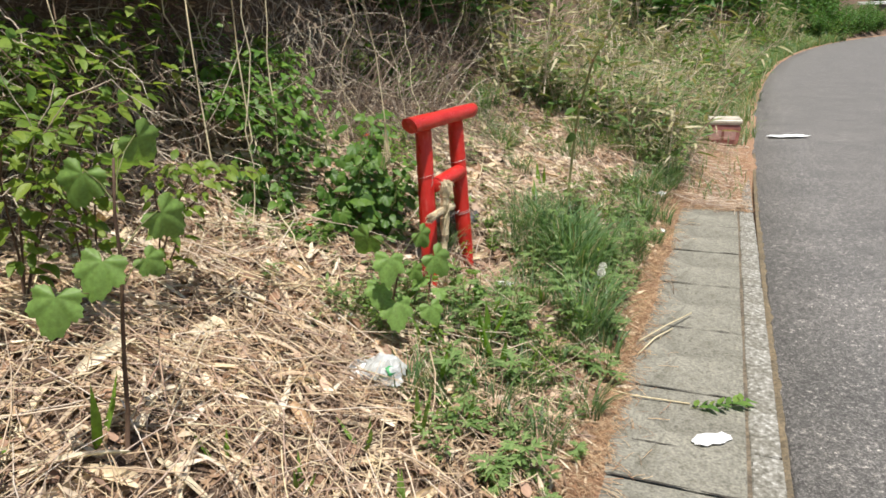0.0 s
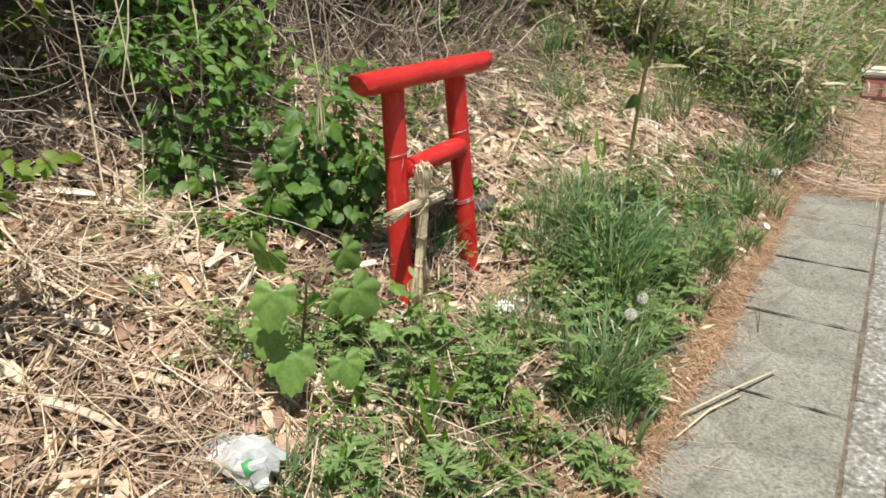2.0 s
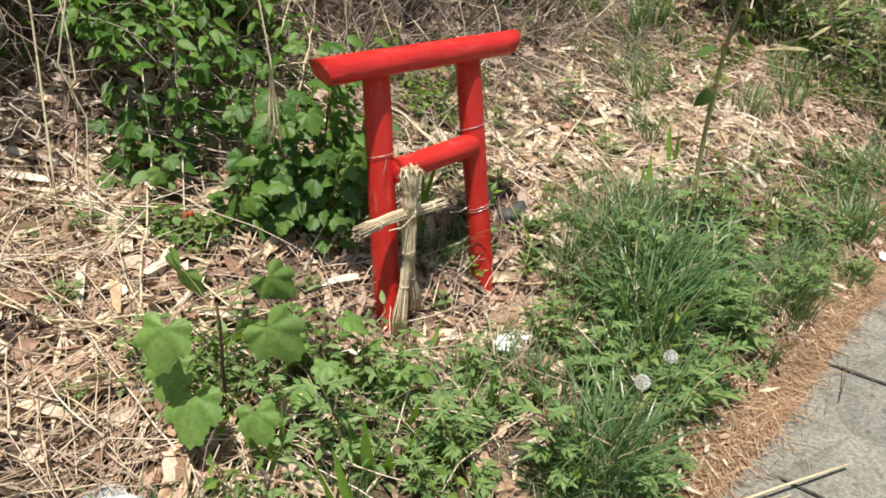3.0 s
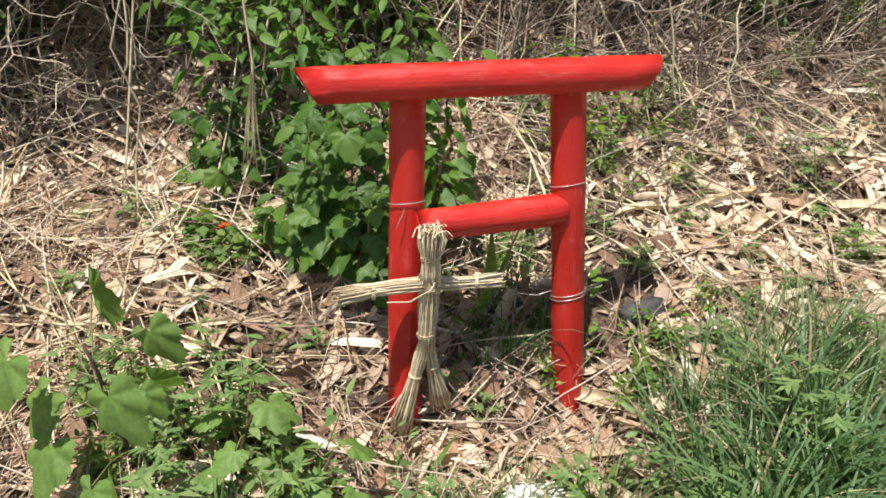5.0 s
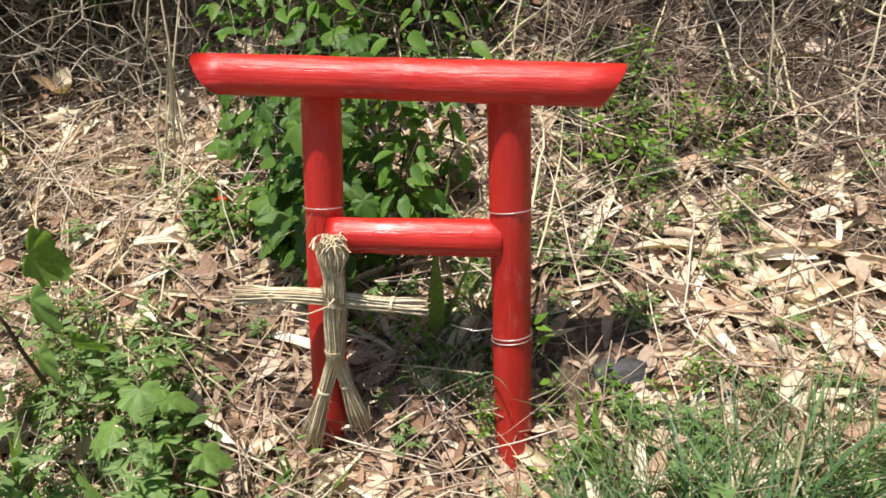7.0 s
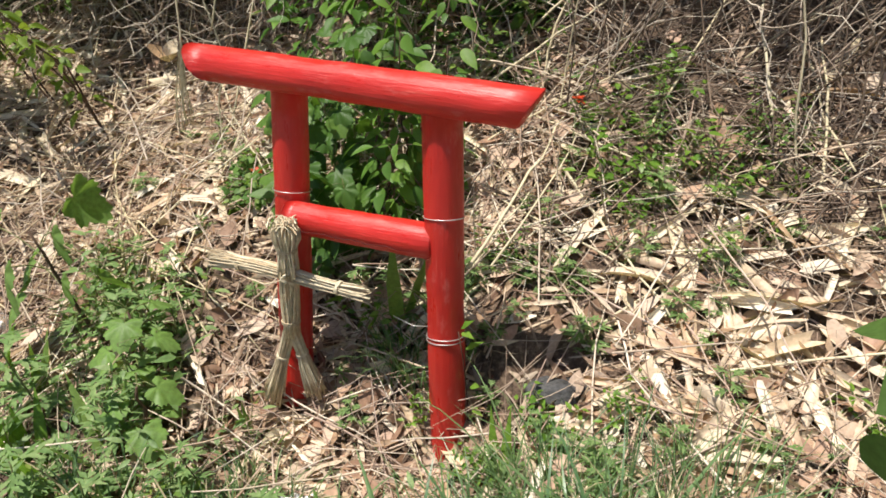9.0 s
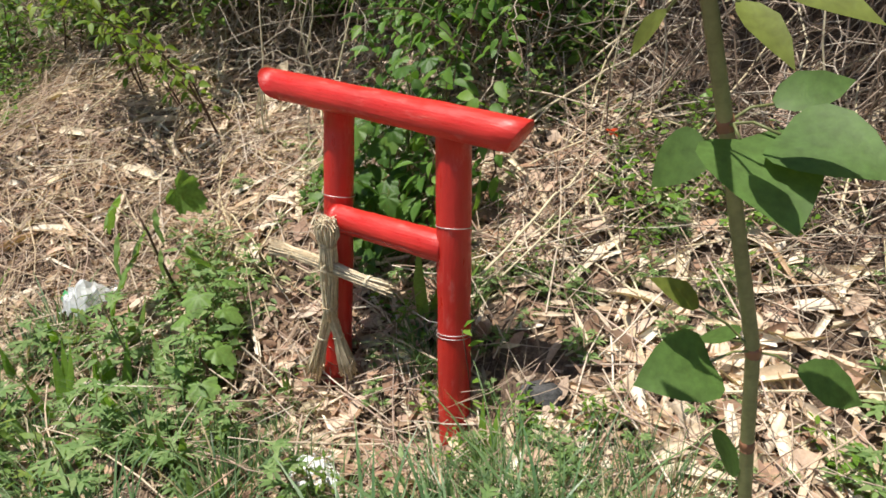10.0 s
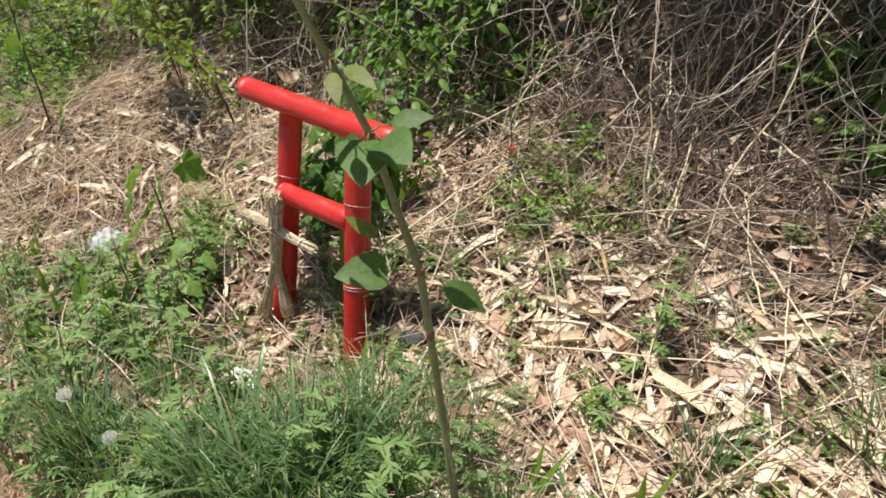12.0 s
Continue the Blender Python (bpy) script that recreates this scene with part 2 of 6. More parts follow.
def red_paint():
    """Brushed gloss paint on a peeled log: grain along z, patches of faded and of shiny paint."""
    m, t, b = material("red_paint_on_log")
    c = t.nodes.new("ShaderNodeTexCoord")

    def stretched(scale, along, detail, rough):
        mp = t.nodes.new("ShaderNodeMapping")
        mp.inputs["Scale"].default_value = (1, 1, along)
        t.links.new(c.outputs["Object"], mp.inputs["Vector"])
        n = add(t, "TexNoise", Scale=scale, Detail=detail, Roughness=rough)
        t.links.new(mp.outputs[0], n.inputs["Vector"])
        return n.outputs["Fac"]

    grain, swell, big, chips = stretched(120, 0.06, 5, 0.65), stretched(26, 0.22, 4, 0.6), stretched(7, 0.6, 4, 0.6), stretched(26, 0.35, 5, 0.7)
    col = ramp(t, big, (0.3, (0.47, 0.016, 0.012)), (0.55, (0.57, 0.026, 0.018)), (0.75, (0.61, 0.055, 0.040)))
    worn = ramp(t, grain, (0.62, (0, 0, 0)), (0.78, (1, 1, 1)))
    faded = ramp(t, chips, (0.58, (0, 0, 0)), (0.72, (0.6, 0.6, 0.6)))
    knots = ramp(t, chips, (0.24, (1, 1, 1)), (0.31, (0, 0, 0)))
    base = mix(t, faded.outputs[0], mix(t, worn.outputs[0], col.outputs[0], (0.60, 0.10, 0.07)), (0.63, 0.15, 0.12))
    t.links.new(mix(t, knots.outputs[0], base, (0.30, 0.012, 0.010)), b.inputs["Base Color"])
    rough = mix(t, 0.5, ramp(t, grain, (0.3, (0.2, 0.2, 0.2)), (0.7, (0.6, 0.6, 0.6))).outputs[0], ramp(t, chips, (0.35, (0.16, 0.16, 0.16)), (0.6, (0.62, 0.62, 0.62))).outputs[0])
    t.links.new(rough, b.inputs["Roughness"])
    height_mix = t.nodes.new("ShaderNodeMath")
    height_mix.operation = "MULTIPLY_ADD"
    height_mix.inputs[1].default_value = 2.2
    t.links.new(swell, height_mix.inputs[0])
    t.links.new(grain, height_mix.inputs[2])
    bump(t, b, height_mix.outputs[0], 0.38, 0.005)
    return m


def ground_material():
    """Brown humus on the bank, rusty needles along the road."""
    m, t, b = material("forest_soil")
    g = t.nodes.new("ShaderNodeNewGeometry")
    dot = t.nodes.new("ShaderNodeVectorMath")
    dot.operation = "DOT_PRODUCT"
    dot.inputs[1].default_value = (ACROSS.x, ACROSS.y, 0)
    t.links.new(g.outputs["Position"], dot.inputs[0])
    n = noise_node(t, 6, 6)
    shift = t.nodes.new("ShaderNodeMath")
    shift.operation = "SUBTRACT"
    shift.inputs[1].default_value = ACROSS.dot(ORIGIN)
    t.links.new(dot.outputs["Value"], shift.inputs[0])
    run = t.nodes.new("ShaderNodeVectorMath")
    run.operation = "DOT_PRODUCT"
    run.inputs[1].default_value = (ALONG.x, ALONG.y, 0)
    t.links.new(g.outputs["Position"], run.inputs[0])

    def calc(kind, a, b):
        node = t.nodes.new("ShaderNodeMath")
        node.operation = kind
        for socket, value in zip(node.inputs, (a, b)):
            if isinstance(value, float):
                socket.default_value = value
            else:
                t.links.new(value, socket)
        return node.outputs[0]

    ahead = calc("MAXIMUM", calc("SUBTRACT", run.outputs["Value"], ALONG.dot(ORIGIN)), 0.0)
    across = calc("ADD", shift.outputs[0], calc("MULTIPLY", calc("MULTIPLY", ahead, ahead), 0.0021))
    across = calc("ADD", across, calc("MULTIPLY", calc("MINIMUM", ahead, 8.0), 0.055))
    wob = t.nodes.new("ShaderNodeMath")
    wob.operation = "MULTIPLY_ADD"
    wob.inputs[1].default_value = 0.35
    t.links.new(n.outputs["Fac"], wob.inputs[0])
    t.links.new(across, wob.inputs[2])
    zone = ramp(t, wob.outputs[0], (0.74, (1, 1, 1)), (0.93, (0, 0, 0)))
    fine = noise_node(t, 70, 6, 0.75)
    soil = ramp(t, fine.outputs["Fac"], (0.3, (0.04, 0.026, 0.018)), (0.5, (0.14, 0.09, 0.06)), (0.7, (0.34, 0.24, 0.16)))
    rust = ramp(t, fine.outputs["Fac"], (0.3, (0.16, 0.085, 0.05)), (0.55, (0.37, 0.22, 0.13)), (0.75, (0.55, 0.40, 0.26)))
    t.links.new(mix(t, zone.outputs[0], soil.outputs[0], rust.outputs[0]), b.inputs["Base Color"])
    b.inputs["Roughness"].default_value = 0.9
    bump(t, b, fine.outputs["Fac"], 0.8, 0.02)
    return m


def asphalt_material():
    m, t, b = material("worn_asphalt")
    grain = noise_node(t, 130, 3, 0.7)
    big = noise_node(t, 1.3, 5)
    c1 = ramp(t, grain.outputs["Fac"], (0.33, (0.062, 0.059, 0.057)), (0.52, (0.152, 0.146, 0.140)), (0.66, (0.38, 0.365, 0.35)))
    c2 = ramp(t, big.outputs["Fac"], (0.3, (0.76, 0.755, 0.75)), (0.7, (1.08, 1.06, 1.04)))
    fleck = noise_node(t, 40, 3, 0.6)
    c3 = ramp(t, fleck.outputs["Fac"], (0.30, (0.60, 0.60, 0.60)), (0.5, (0.92, 0.92, 0.92)), (0.60, (1.0, 1.0, 1.0)), (0.68, (2.3, 2.24, 2.15)))
    t.links.new(mix(t, 1.0, mix(t, 1.0, c1.outputs[0], c2.outputs[0], "MULTIPLY"), c3.outputs[0], "MULTIPLY"), b.inputs["Base Color"])
    b.inputs["Roughness"].default_value = 0.82
    bump(t, b, grain.outputs["Fac"], 0.7, 0.006)
    return m


def concrete_material(name, dark, light, grain_scale, depth):
    m, t, b = material(name)
    grain = noise_node(t, grain_scale, 4, 0.7)
    big = noise_node(t, 3.2, 6)
    dots = noise_node(t, 34, 2)
    c1 = ramp(t, big.outputs["Fac"], (0.3, dark), (0.7, light))
    c2 = ramp(t, grain.outputs["Fac"], (0.32, (0.5, 0.5, 0.5)), (0.52, (1, 1, 1)), (0.70, (1.45, 1.43, 1.38)))
    c3 = ramp(t, dots.outputs["Fac"], (0.28, (0.62, 0.61, 0.59)), (0.46, (1, 1, 1)))
    stain = noise_node(t, 9, 5, 0.7)
    c4 = ramp(t, stain.outputs["Fac"], (0.32, (0.70, 0.69, 0.64)), (0.5, (0.98, 0.98, 0.98)), (0.68, (1.18, 1.17, 1.14)))
    base = mix(t, 1.0, mix(t, 1.0, c1.outputs[0], c2.outputs[0], "MULTIPLY"), c3.outputs[0], "MULTIPLY")
    t.links.new(mix(t, 1.0, base, c4.outputs[0], "MULTIPLY"), b.inputs["Base Color"])
    b.inputs["Roughness"].default_value = 0.88
    bump(t, b, grain.outputs["Fac"], 0.6, depth)
    return m


def kerb_material():
    """Coarse concrete, its pale stones laid bare."""
    m, t, b = material("coarse_kerb_concrete")
    stones = noise_node(t, 42, 3, 0.6)
    big = noise_node(t, 6, 5)
    c1 = ramp(t, stones.outputs["Fac"], (0.34, (0.13, 0.122, 0.10)), (0.48, (0.245, 0.235, 0.205)), (0.58, (0.34, 0.33, 0.30)), (0.66, (0.56, 0.55, 0.52)))
    c2 = ramp(t, big.outputs["Fac"], (0.35, (0.62, 0.60, 0.55)), (0.62, (1.05, 1.05, 1.05)))
    t.links.new(mix(t, 1.0, c1.outputs[0], c2.outputs[0], "MULTIPLY"), b.inputs["Base Color"])
    b.inputs["Roughness"].default_value = 0.9
    bump(t, b, stones.outputs["Fac"], 0.7, 0.02)
    return m


def plain(name, colour, rough=0.5, metal=0.0, var=0.25, scale=20):
    m, t, b = material(name)
    n = noise_node(t, scale, 4)
    lo, hi = tuple(max(0, c * (1 - var)) for c in colour), tuple(min(1, c * (1 + var)) for c in colour)
    t.links.new(ramp(t, n.outputs["Fac"], (0.3, lo), (0.7, hi)).outputs[0], b.inputs["Base Color"])
    b.inputs["Roughness"].default_value, b.inputs["Metallic"].default_value = rough, metal
    bump(t, b, n.outputs["Fac"], 0.2, 0.003)
    return m


M_RED = red_paint()
M_GROUND, M_ASPHALT = ground_material(), asphalt_material()
M_SLAB = concrete_material("grey_concrete", (0.165, 0.158, 0.130), (0.275, 0.264, 0.222), 80, 0.005)
M_KERB = kerb_material()
M_STRAWROPE = leaf_material("rice_straw", ((0.54, 0.42, 0.28), (0.72, 0.60, 0.43), (0.84, 0.75, 0.58)), 0.55, 0.0)
M_WIRE = plain("galvanised_wire", (0.62, 0.58, 0.54), 0.4, 0.6)
M_PAPER = plain("white_paper", (0.80, 0.80, 0.79), 0.7, 0, 0.06)
M_LABEL = plain("green_label", (0.05, 0.30, 0.10), 0.5)


def clear_plastic():
    m, t, b = material("clear_plastic")
    b.inputs["Base Color"].default_value = (0.93, 0.95, 0.95, 1)
    b.inputs["Roughness"].default_value = 0.12
    b.inputs["Transmission Weight"].default_value = 0.4
    b.inputs["IOR"].default_value = 1.3
    n = noise_node(t, 45, 3)
    bump(t, b, n.outputs["Fac"], 0.6, 0.01)
    return m


M_CLEAR = clear_plastic()


# ---- mesh building ----
class Shape:
    """Vertices and faces for one mesh."""

    def __init__(self):
        self.v, self.f = [], []

    def tube(self, points, radii, sides=5, cap=True):
        points = [Vector(p) for p in points]
        if isinstance(radii, (int, float)):
            radii = [radii] * len(points)
        rings = []
        ref = Vector((0.31, 0.17, 0.94))
        for i, p in enumerate(points):
            way = (points[min(i + 1, len(points) - 1)] - points[max(i - 1, 0)]).normalized()
            if abs(way.dot(ref)) > 0.95:
                ref = Vector((0.9, 0.3, 0.1))
            a = way.cross(ref).normalized()
            b = way.cross(a)
            k = len(self.v)
            self.v += [p + radii[i] * (math.cos(6.2832 * j / sides) * a + math.sin(6.2832 * j / sides) * b) for j in range(sides)]
            rings.append(k)
        for k, l in zip(rings, rings[1:]):
            self.f += [(k + j, k + (j + 1) % sides, l + (j + 1) % sides, l + j) for j in range(sides)]
        if cap:
            self.f += [tuple(range(rings[0], rings[0] + sides)), tuple(range(rings[-1], rings[-1] + sides))]
        return self

    def leaf(self, base, way, up, length, width, profile=((0, 0.12), (0.3, 1.0), (0.65, 0.72), (1, 0)), droop=0.3, fold=0.25):
        """A leaf from base along way; up is its upper side. It droops along its length and folds at the midrib."""
        way = way.normalized()
        side = way.cross(up)
        side = side.normalized() if side.length > 1e-4 else way.orthogonal().normalized()
        up = side.cross(way).normalized()
        rows = []
        for u, w in profile:
            mid = base + length * (u * way - droop * u * u * up)
            half = 0.5 * width * w
            k = len(self.v)
            if w < 0.02:
                self.v.append(mid)
                rows.append((k, k, k))
            else:
                self.v += [mid + half * (side + fold * up), mid, mid - half * (side - fold * up)]
                rows.append((k, k + 1, k + 2))
        for (a, b, c), (p, q, r) in zip(rows, rows[1:]):
            for quad in ((a, b, q, p), (b, c, r, q)):
                face = tuple(dict.fromkeys(quad))
                if len(face) > 2:
                    self.f.append(face)
        return self

    def strip(self, base, way, up, length, width, rand, curl=0.4, droop=0.1, twist=0.3, rows=6, columns=4):
        """A torn strip of sheath: blunt ragged ends, rolled across its width and twisted along its length."""
        way = way.normalized()
        side = way.cross(up)
        side = side.normalized() if side.length > 1e-4 else way.orthogonal().normalized()
        up = side.cross(way).normalized()
        k0, m = len(self.v), columns + 1
        lean, taper, first, last = rand.uniform(-0.5, 0.5), rand.uniform(0.35, 0.9), rand.uniform(0.5, 1.0), rand.uniform(-0.3, 0.3)
        for i in range(rows + 1):
            u = i / rows
            a = twist * (u - 0.5)
            si, un = math.cos(a) * side + math.sin(a) * up, math.cos(a) * up - math.sin(a) * side
            half = 0.5 * width * (first + (1 - first) * min(1, 3 * u)) * (1 - (1 - taper) * u * u) * rand.uniform(0.93, 1.05)
            for j in range(m):
                v = 2 * j / columns - 1
                ragged = rand.uniform(-0.5, 0.5) * width * (i in (0, rows)) + (lean * width * v * 0.8 if i == rows else 0)
                p = base + way * (u * length + ragged) + si * half * v + un * (half * curl * (v * v - 0.4)) + up * length * droop * (1.0 - (2 * u - 1) ** 2 + last * u)
                self.v.append(p)
        self.f += [(k0 + i * m + j, k0 + i * m + j + 1, k0 + (i + 1) * m + j + 1, k0 + (i + 1) * m + j) for i in range(rows) for j in range(columns)]
        return self

    def blade(self, base, way, lean, length, width, sides_up, segments=4):
        """A grass blade that starts along way and arches over towards lean."""
        rows = []
        for i in range(segments + 1):
            u = i / segments
            p = base + length * (u * way + 0.75 * u * u * lean - Vector((0, 0, 0.28 * u ** 3)))
            half = 0.5 * width * (1 - u) ** 0.6 * sides_up
            k = len(self.v)
            if i == segments:
                self.v.append(p)
                rows.append((k, k))
            else:
                self.v += [p + half, p - half]
                rows.append((k, k + 1))
        for (a, b), (c, d) in zip(rows, rows[1:]):
            self.f.append((a, b, d, c) if c != d else (a, b, c))
        return self

    def mesh(self, name, mat, smooth=True):
        me = bpy.data.meshes.new(name)
        me.from_pydata([tuple(v) for v in self.v], [], self.f)
        me.materials.append(mat)
        if smooth:
            me.polygons.foreach_set("use_smooth", [True] * len(me.polygons))
        me.update()
        return me


def part(name, shape, mat, parent=None, label="", smooth=True):
    ob = new(name, shape.mesh(name, mat, smooth) if isinstance(shape, Shape) else shape)
    if parent:
        ob.parent = parent
    return tagged(ob, label=label)


def rod(rand, start, way, length, kink=0.12, pieces=4):
    pts, p, w = [Vector(start)], Vector(start), Vector(way).normalized()
    for _ in range(pieces):
        w = (w + kink * Vector((rand.uniform(-1, 1), rand.uniform(-1, 1), rand.uniform(-1, 1)))).normalized()
        p = p + w * length / pieces
        pts.append(p)
    return pts


# ---- ground, road, kerb ----
def build_ground():
    ss = np.concatenate([[-400, -150, -60, -30, -16, -9, -6.5], np.arange(-5, -3, 0.1), np.arange(-3, 5, 0.035), np.arange(5, 12, 0.12), np.geomspace(12, 420, 46)])
    dd = np.concatenate([[-420, -200, -90, -40, -20, -8, -3, -1, -0.4], np.arange(-0.2, 4.0, 0.035), np.arange(4, 9, 0.25), np.geomspace(9, 420, 26)])
    S, D = np.meshgrid(ss, dd, indexing="ij")
    DD = D - bend(np.minimum(S, 90))
    Z = height(S, DD)
    Z = np.where(D < -0.5, -0.055, Z)
    X = ORIGIN.x + ALONG.x * S + ACROSS.x * DD
    Y = ORIGIN.y + ALONG.y * S + ACROSS.y * DD
    n, m = S.shape
    sh = Shape()
    sh.v = list(zip(X.ravel().tolist(), Y.ravel().tolist(), Z.ravel().tolist()))
    sh.f = [(i * m + j, (i + 1) * m + j, (i + 1) * m + j + 1, i * m + j + 1) for i in range(n - 1) for j in range(m - 1)]
    ob = part("ground", sh, M_GROUND)
    return tagged(ob, "brown leaf-covered soil bank rising from the roadside", "ground", kind="structure")


def build_road():
    ss = np.concatenate([[-60, -30, -15], np.arange(-8, 12, 0.5), np.geomspace(12, 90, 40)])
    dd = [-0.138, -0.15, -0.6, -1.5, -3.0, -4.5, -6.0]
    sh = Shape()
    for s in ss:
        for j, d in enumerate(dd):
            z = -0.012 if j else -0.05
            x, y = xy(s, d + (0.10 * float(step(4.2, 6.0, s)) if j < 2 else 0) + (0.012 * bumps(s * 3, 0) if j < 2 else 0) - bend(s))
            sh.v.append((x, y, z + 0.02 * min(1, max(0, -d - 0.5) / 2)))
    m = len(dd)
    sh.f = [(i * m + j, i * m + j + 1, (i + 1) * m + j + 1, (i + 1) * m + j) for i in range(len(ss) - 1) for j in range(m - 1)]
    return tagged(part("road", sh, M_ASPHALT), "worn grey asphalt road curving away past the bank", "road", kind="structure")


def block(length, width, depth, chamfer, rand, rough=0.0):
    """A slab lying along y, top at zero, with chamfered and slightly worn edges."""
    bm = bmesh.new()
    bmesh.ops.create_cube(bm, size=1)
    for v in bm.verts:
        v.co = Vector((v.co.x * width, v.co.y * length, (v.co.z - 0.5) * depth))
    bmesh.ops.bevel(bm, geom=[e for e in bm.edges if any(v.co.z > -0.001 for v in e.verts)], offset=chamfer, segments=1, affect="EDGES")
    for v in bm.verts:
        v.co += rough * Vector((rand.uniform(-1, 1), rand.uniform(-1, 1), rand.uniform(-0.3, 0)))
    me = bpy.data.meshes.new("block")
    bm.to_mesh(me)
    bm.free()
    return me


build_ground()
build_road()
pavement = tagged(new("pavement"), "weathered grey concrete gutter slabs beside the road", "pavement", kind="structure")
slabs = [block(0.667, 0.56, 0.09, 0.004, rng, 0.002) for _ in range(3)]
for me in slabs:
    me.materials.append(M_SLAB)
for i in range(-13, 6):
    s0 = 0.455 + 0.675 * i + 0.3375
    x, y = xy(s0, 0.283)
    ob = part("slab", slabs[i % 3], None, pavement)
    ob.matrix_basis = pose(x, y, 0.002 * rng.uniform(-1, 1), 0, 0, math.degrees(ROAD_TURN) + rng.uniform(-0.15, 0.15))
kerb = tagged(new("kerb"), "narrow flush kerb of coarse pale concrete blocks", "kerb", kind="structure")
kerbs = [block(0.594, 0.112, 0.12, 0.008, rng, 0.004) for _ in range(3)]
for me in kerbs:
    me.materials.append(M_KERB)
for i in range(-16, 9):
    x, y = xy(0.3 + 0.6 * i, -0.062)
    ob = part("kerb_block", kerbs[i % 3], None, kerb)
    ob.matrix_basis = pose(x, y, 0.003 + 0.002 * rng.uniform(-1, 1), 0, 0, math.degrees(ROAD_TURN) + rng.uniform(-0.3, 0.3))


def build_seam():
    """Moss and dirt gathered between the kerb and the asphalt."""
    sh = Shape()
    n = 560
    for i in range(n):
        s = -8 + 0.025 * i
        patch = float(step(0.2, 0.75, 0.5 + 0.5 * float(bumps(1.7 * s, 0.3)))) * (0.35 + 0.65 * float(step(-0.5, 0.3, s)))
        w = 0.002 + 0.016 * patch * (0.6 + 0.6 * float(bumps(14 * s, 2.0)))
        for d, z in ((-0.114, -0.004), (-0.130, 0.001), (-0.134 - w, -0.003)):
            sh.v.append((*xy(s, d - float(bend(s))), z))
    sh.f = [(3 * i + j, 3 * i + j + 1, 3 * i + j + 4, 3 * i + j + 3) for i in range(n - 1) for j in range(2)]
    k = len(sh.v)
    for i in range(n):
        s = -8 + 0.025 * i
        z = -0.003 + 0.003 * float(bumps(4 * s, 1.0))
        sh.v += [(*xy(s, -0.011), z), (*xy(s, 0.006), z)]
    sh.f += [(k + 2 * i, k + 2 * i + 1, k + 2 * i + 3, k + 2 * i + 2) for i in range(n - 1)]
    gap = Shape()
    gap.v, gap.f = sh.v[k:], [tuple(i - k for i in f) for f in sh.f if f[0] >= k]
    sh.v, sh.f = sh.v[:k], [f for f in sh.f if f[0] < k]
    dark = concrete_material("dark_joint_soil", (0.10, 0.08, 0.06), (0.20, 0.16, 0.11), 60, 0.01)
    tagged(part("joint_soil", gap, dark), "dark soil in the joint between slabs and kerb", "dirt", kind="structure")
    m = concrete_material("moss_and_dirt", (0.11, 0.09, 0.062), (0.23, 0.175, 0.105), 60, 0.01)
    return tagged(part("dirt_seam", sh, m), "brown moss and dirt along the kerb joint", "dirt", kind="structure")


def build_cracks():
    """Black dirt that fills parts of the slab joints, and a crack or two."""
    r = random.Random(77)
    sh = Shape()
    for i in range(-6, 4):
        s = 0.455 + 0.675 * i
        for d0, d1 in ((r.uniform(0.40, 0.5), r.uniform(0.18, 0.26)), (r.uniform(0.12, 0.16), r.uniform(0.0, 0.06))):
            pts = [d0 + (d1 - d0) * k / 9 for k in range(10)]
            k0 = len(sh.v)
            for k, d in enumerate(pts):
                half = 0.0045 * math.sin(math.pi * (k + 0.6) / 10.2) + r.uniform(0, 0.0015)
                c = s + r.gauss(0, 0.0012)
                sh.v += [(*xy(c - half, d), 0.005), (*xy(c + half, d), 0.005)]
            sh.f += [(k0 + 2 * k, k0 + 2 * k + 1, k0 + 2 * k + 3, k0 + 2 * k + 2) for k in range(9)]
    k0 = len(sh.v)
    for k in range(9):
        d, half = 0.40 - 0.0206 * k, 0.003 * math.sin(math.pi * (k + 0.4) / 8.8)
        sh.v += [(*xy(-0.652 - half + r.gauss(0, 0.004), d), 0.005), (*xy(-0.652 + half + r.gauss(0, 0.002), d), 0.005)]
    sh.f += [(k0 + 2 * k, k0 + 2 * k + 1, k0 + 2 * k + 3, k0 + 2 * k + 2) for k in range(8)]
    m = concrete_material("black_joint_dirt", (0.03, 0.027, 0.022), (0.07, 0.06, 0.05), 60, 0.01)
    return tagged(part("joint_dirt", sh, m), "black dirt filling the joints between the slabs", "dirt", kind="structure")


build_cracks()


build_seam()


# ---- red torii ----
GATE = Vector((0.0405, 3.4935, 0))
GATE_X, GATE_N = Vector((0.3686, 0.9296, 0)), Vector((0.9296, -0.3686, 0))


def gate_point(a, n, z):
    return GATE + a * GATE_X + n * GATE_N + Vector((0, 0, z))


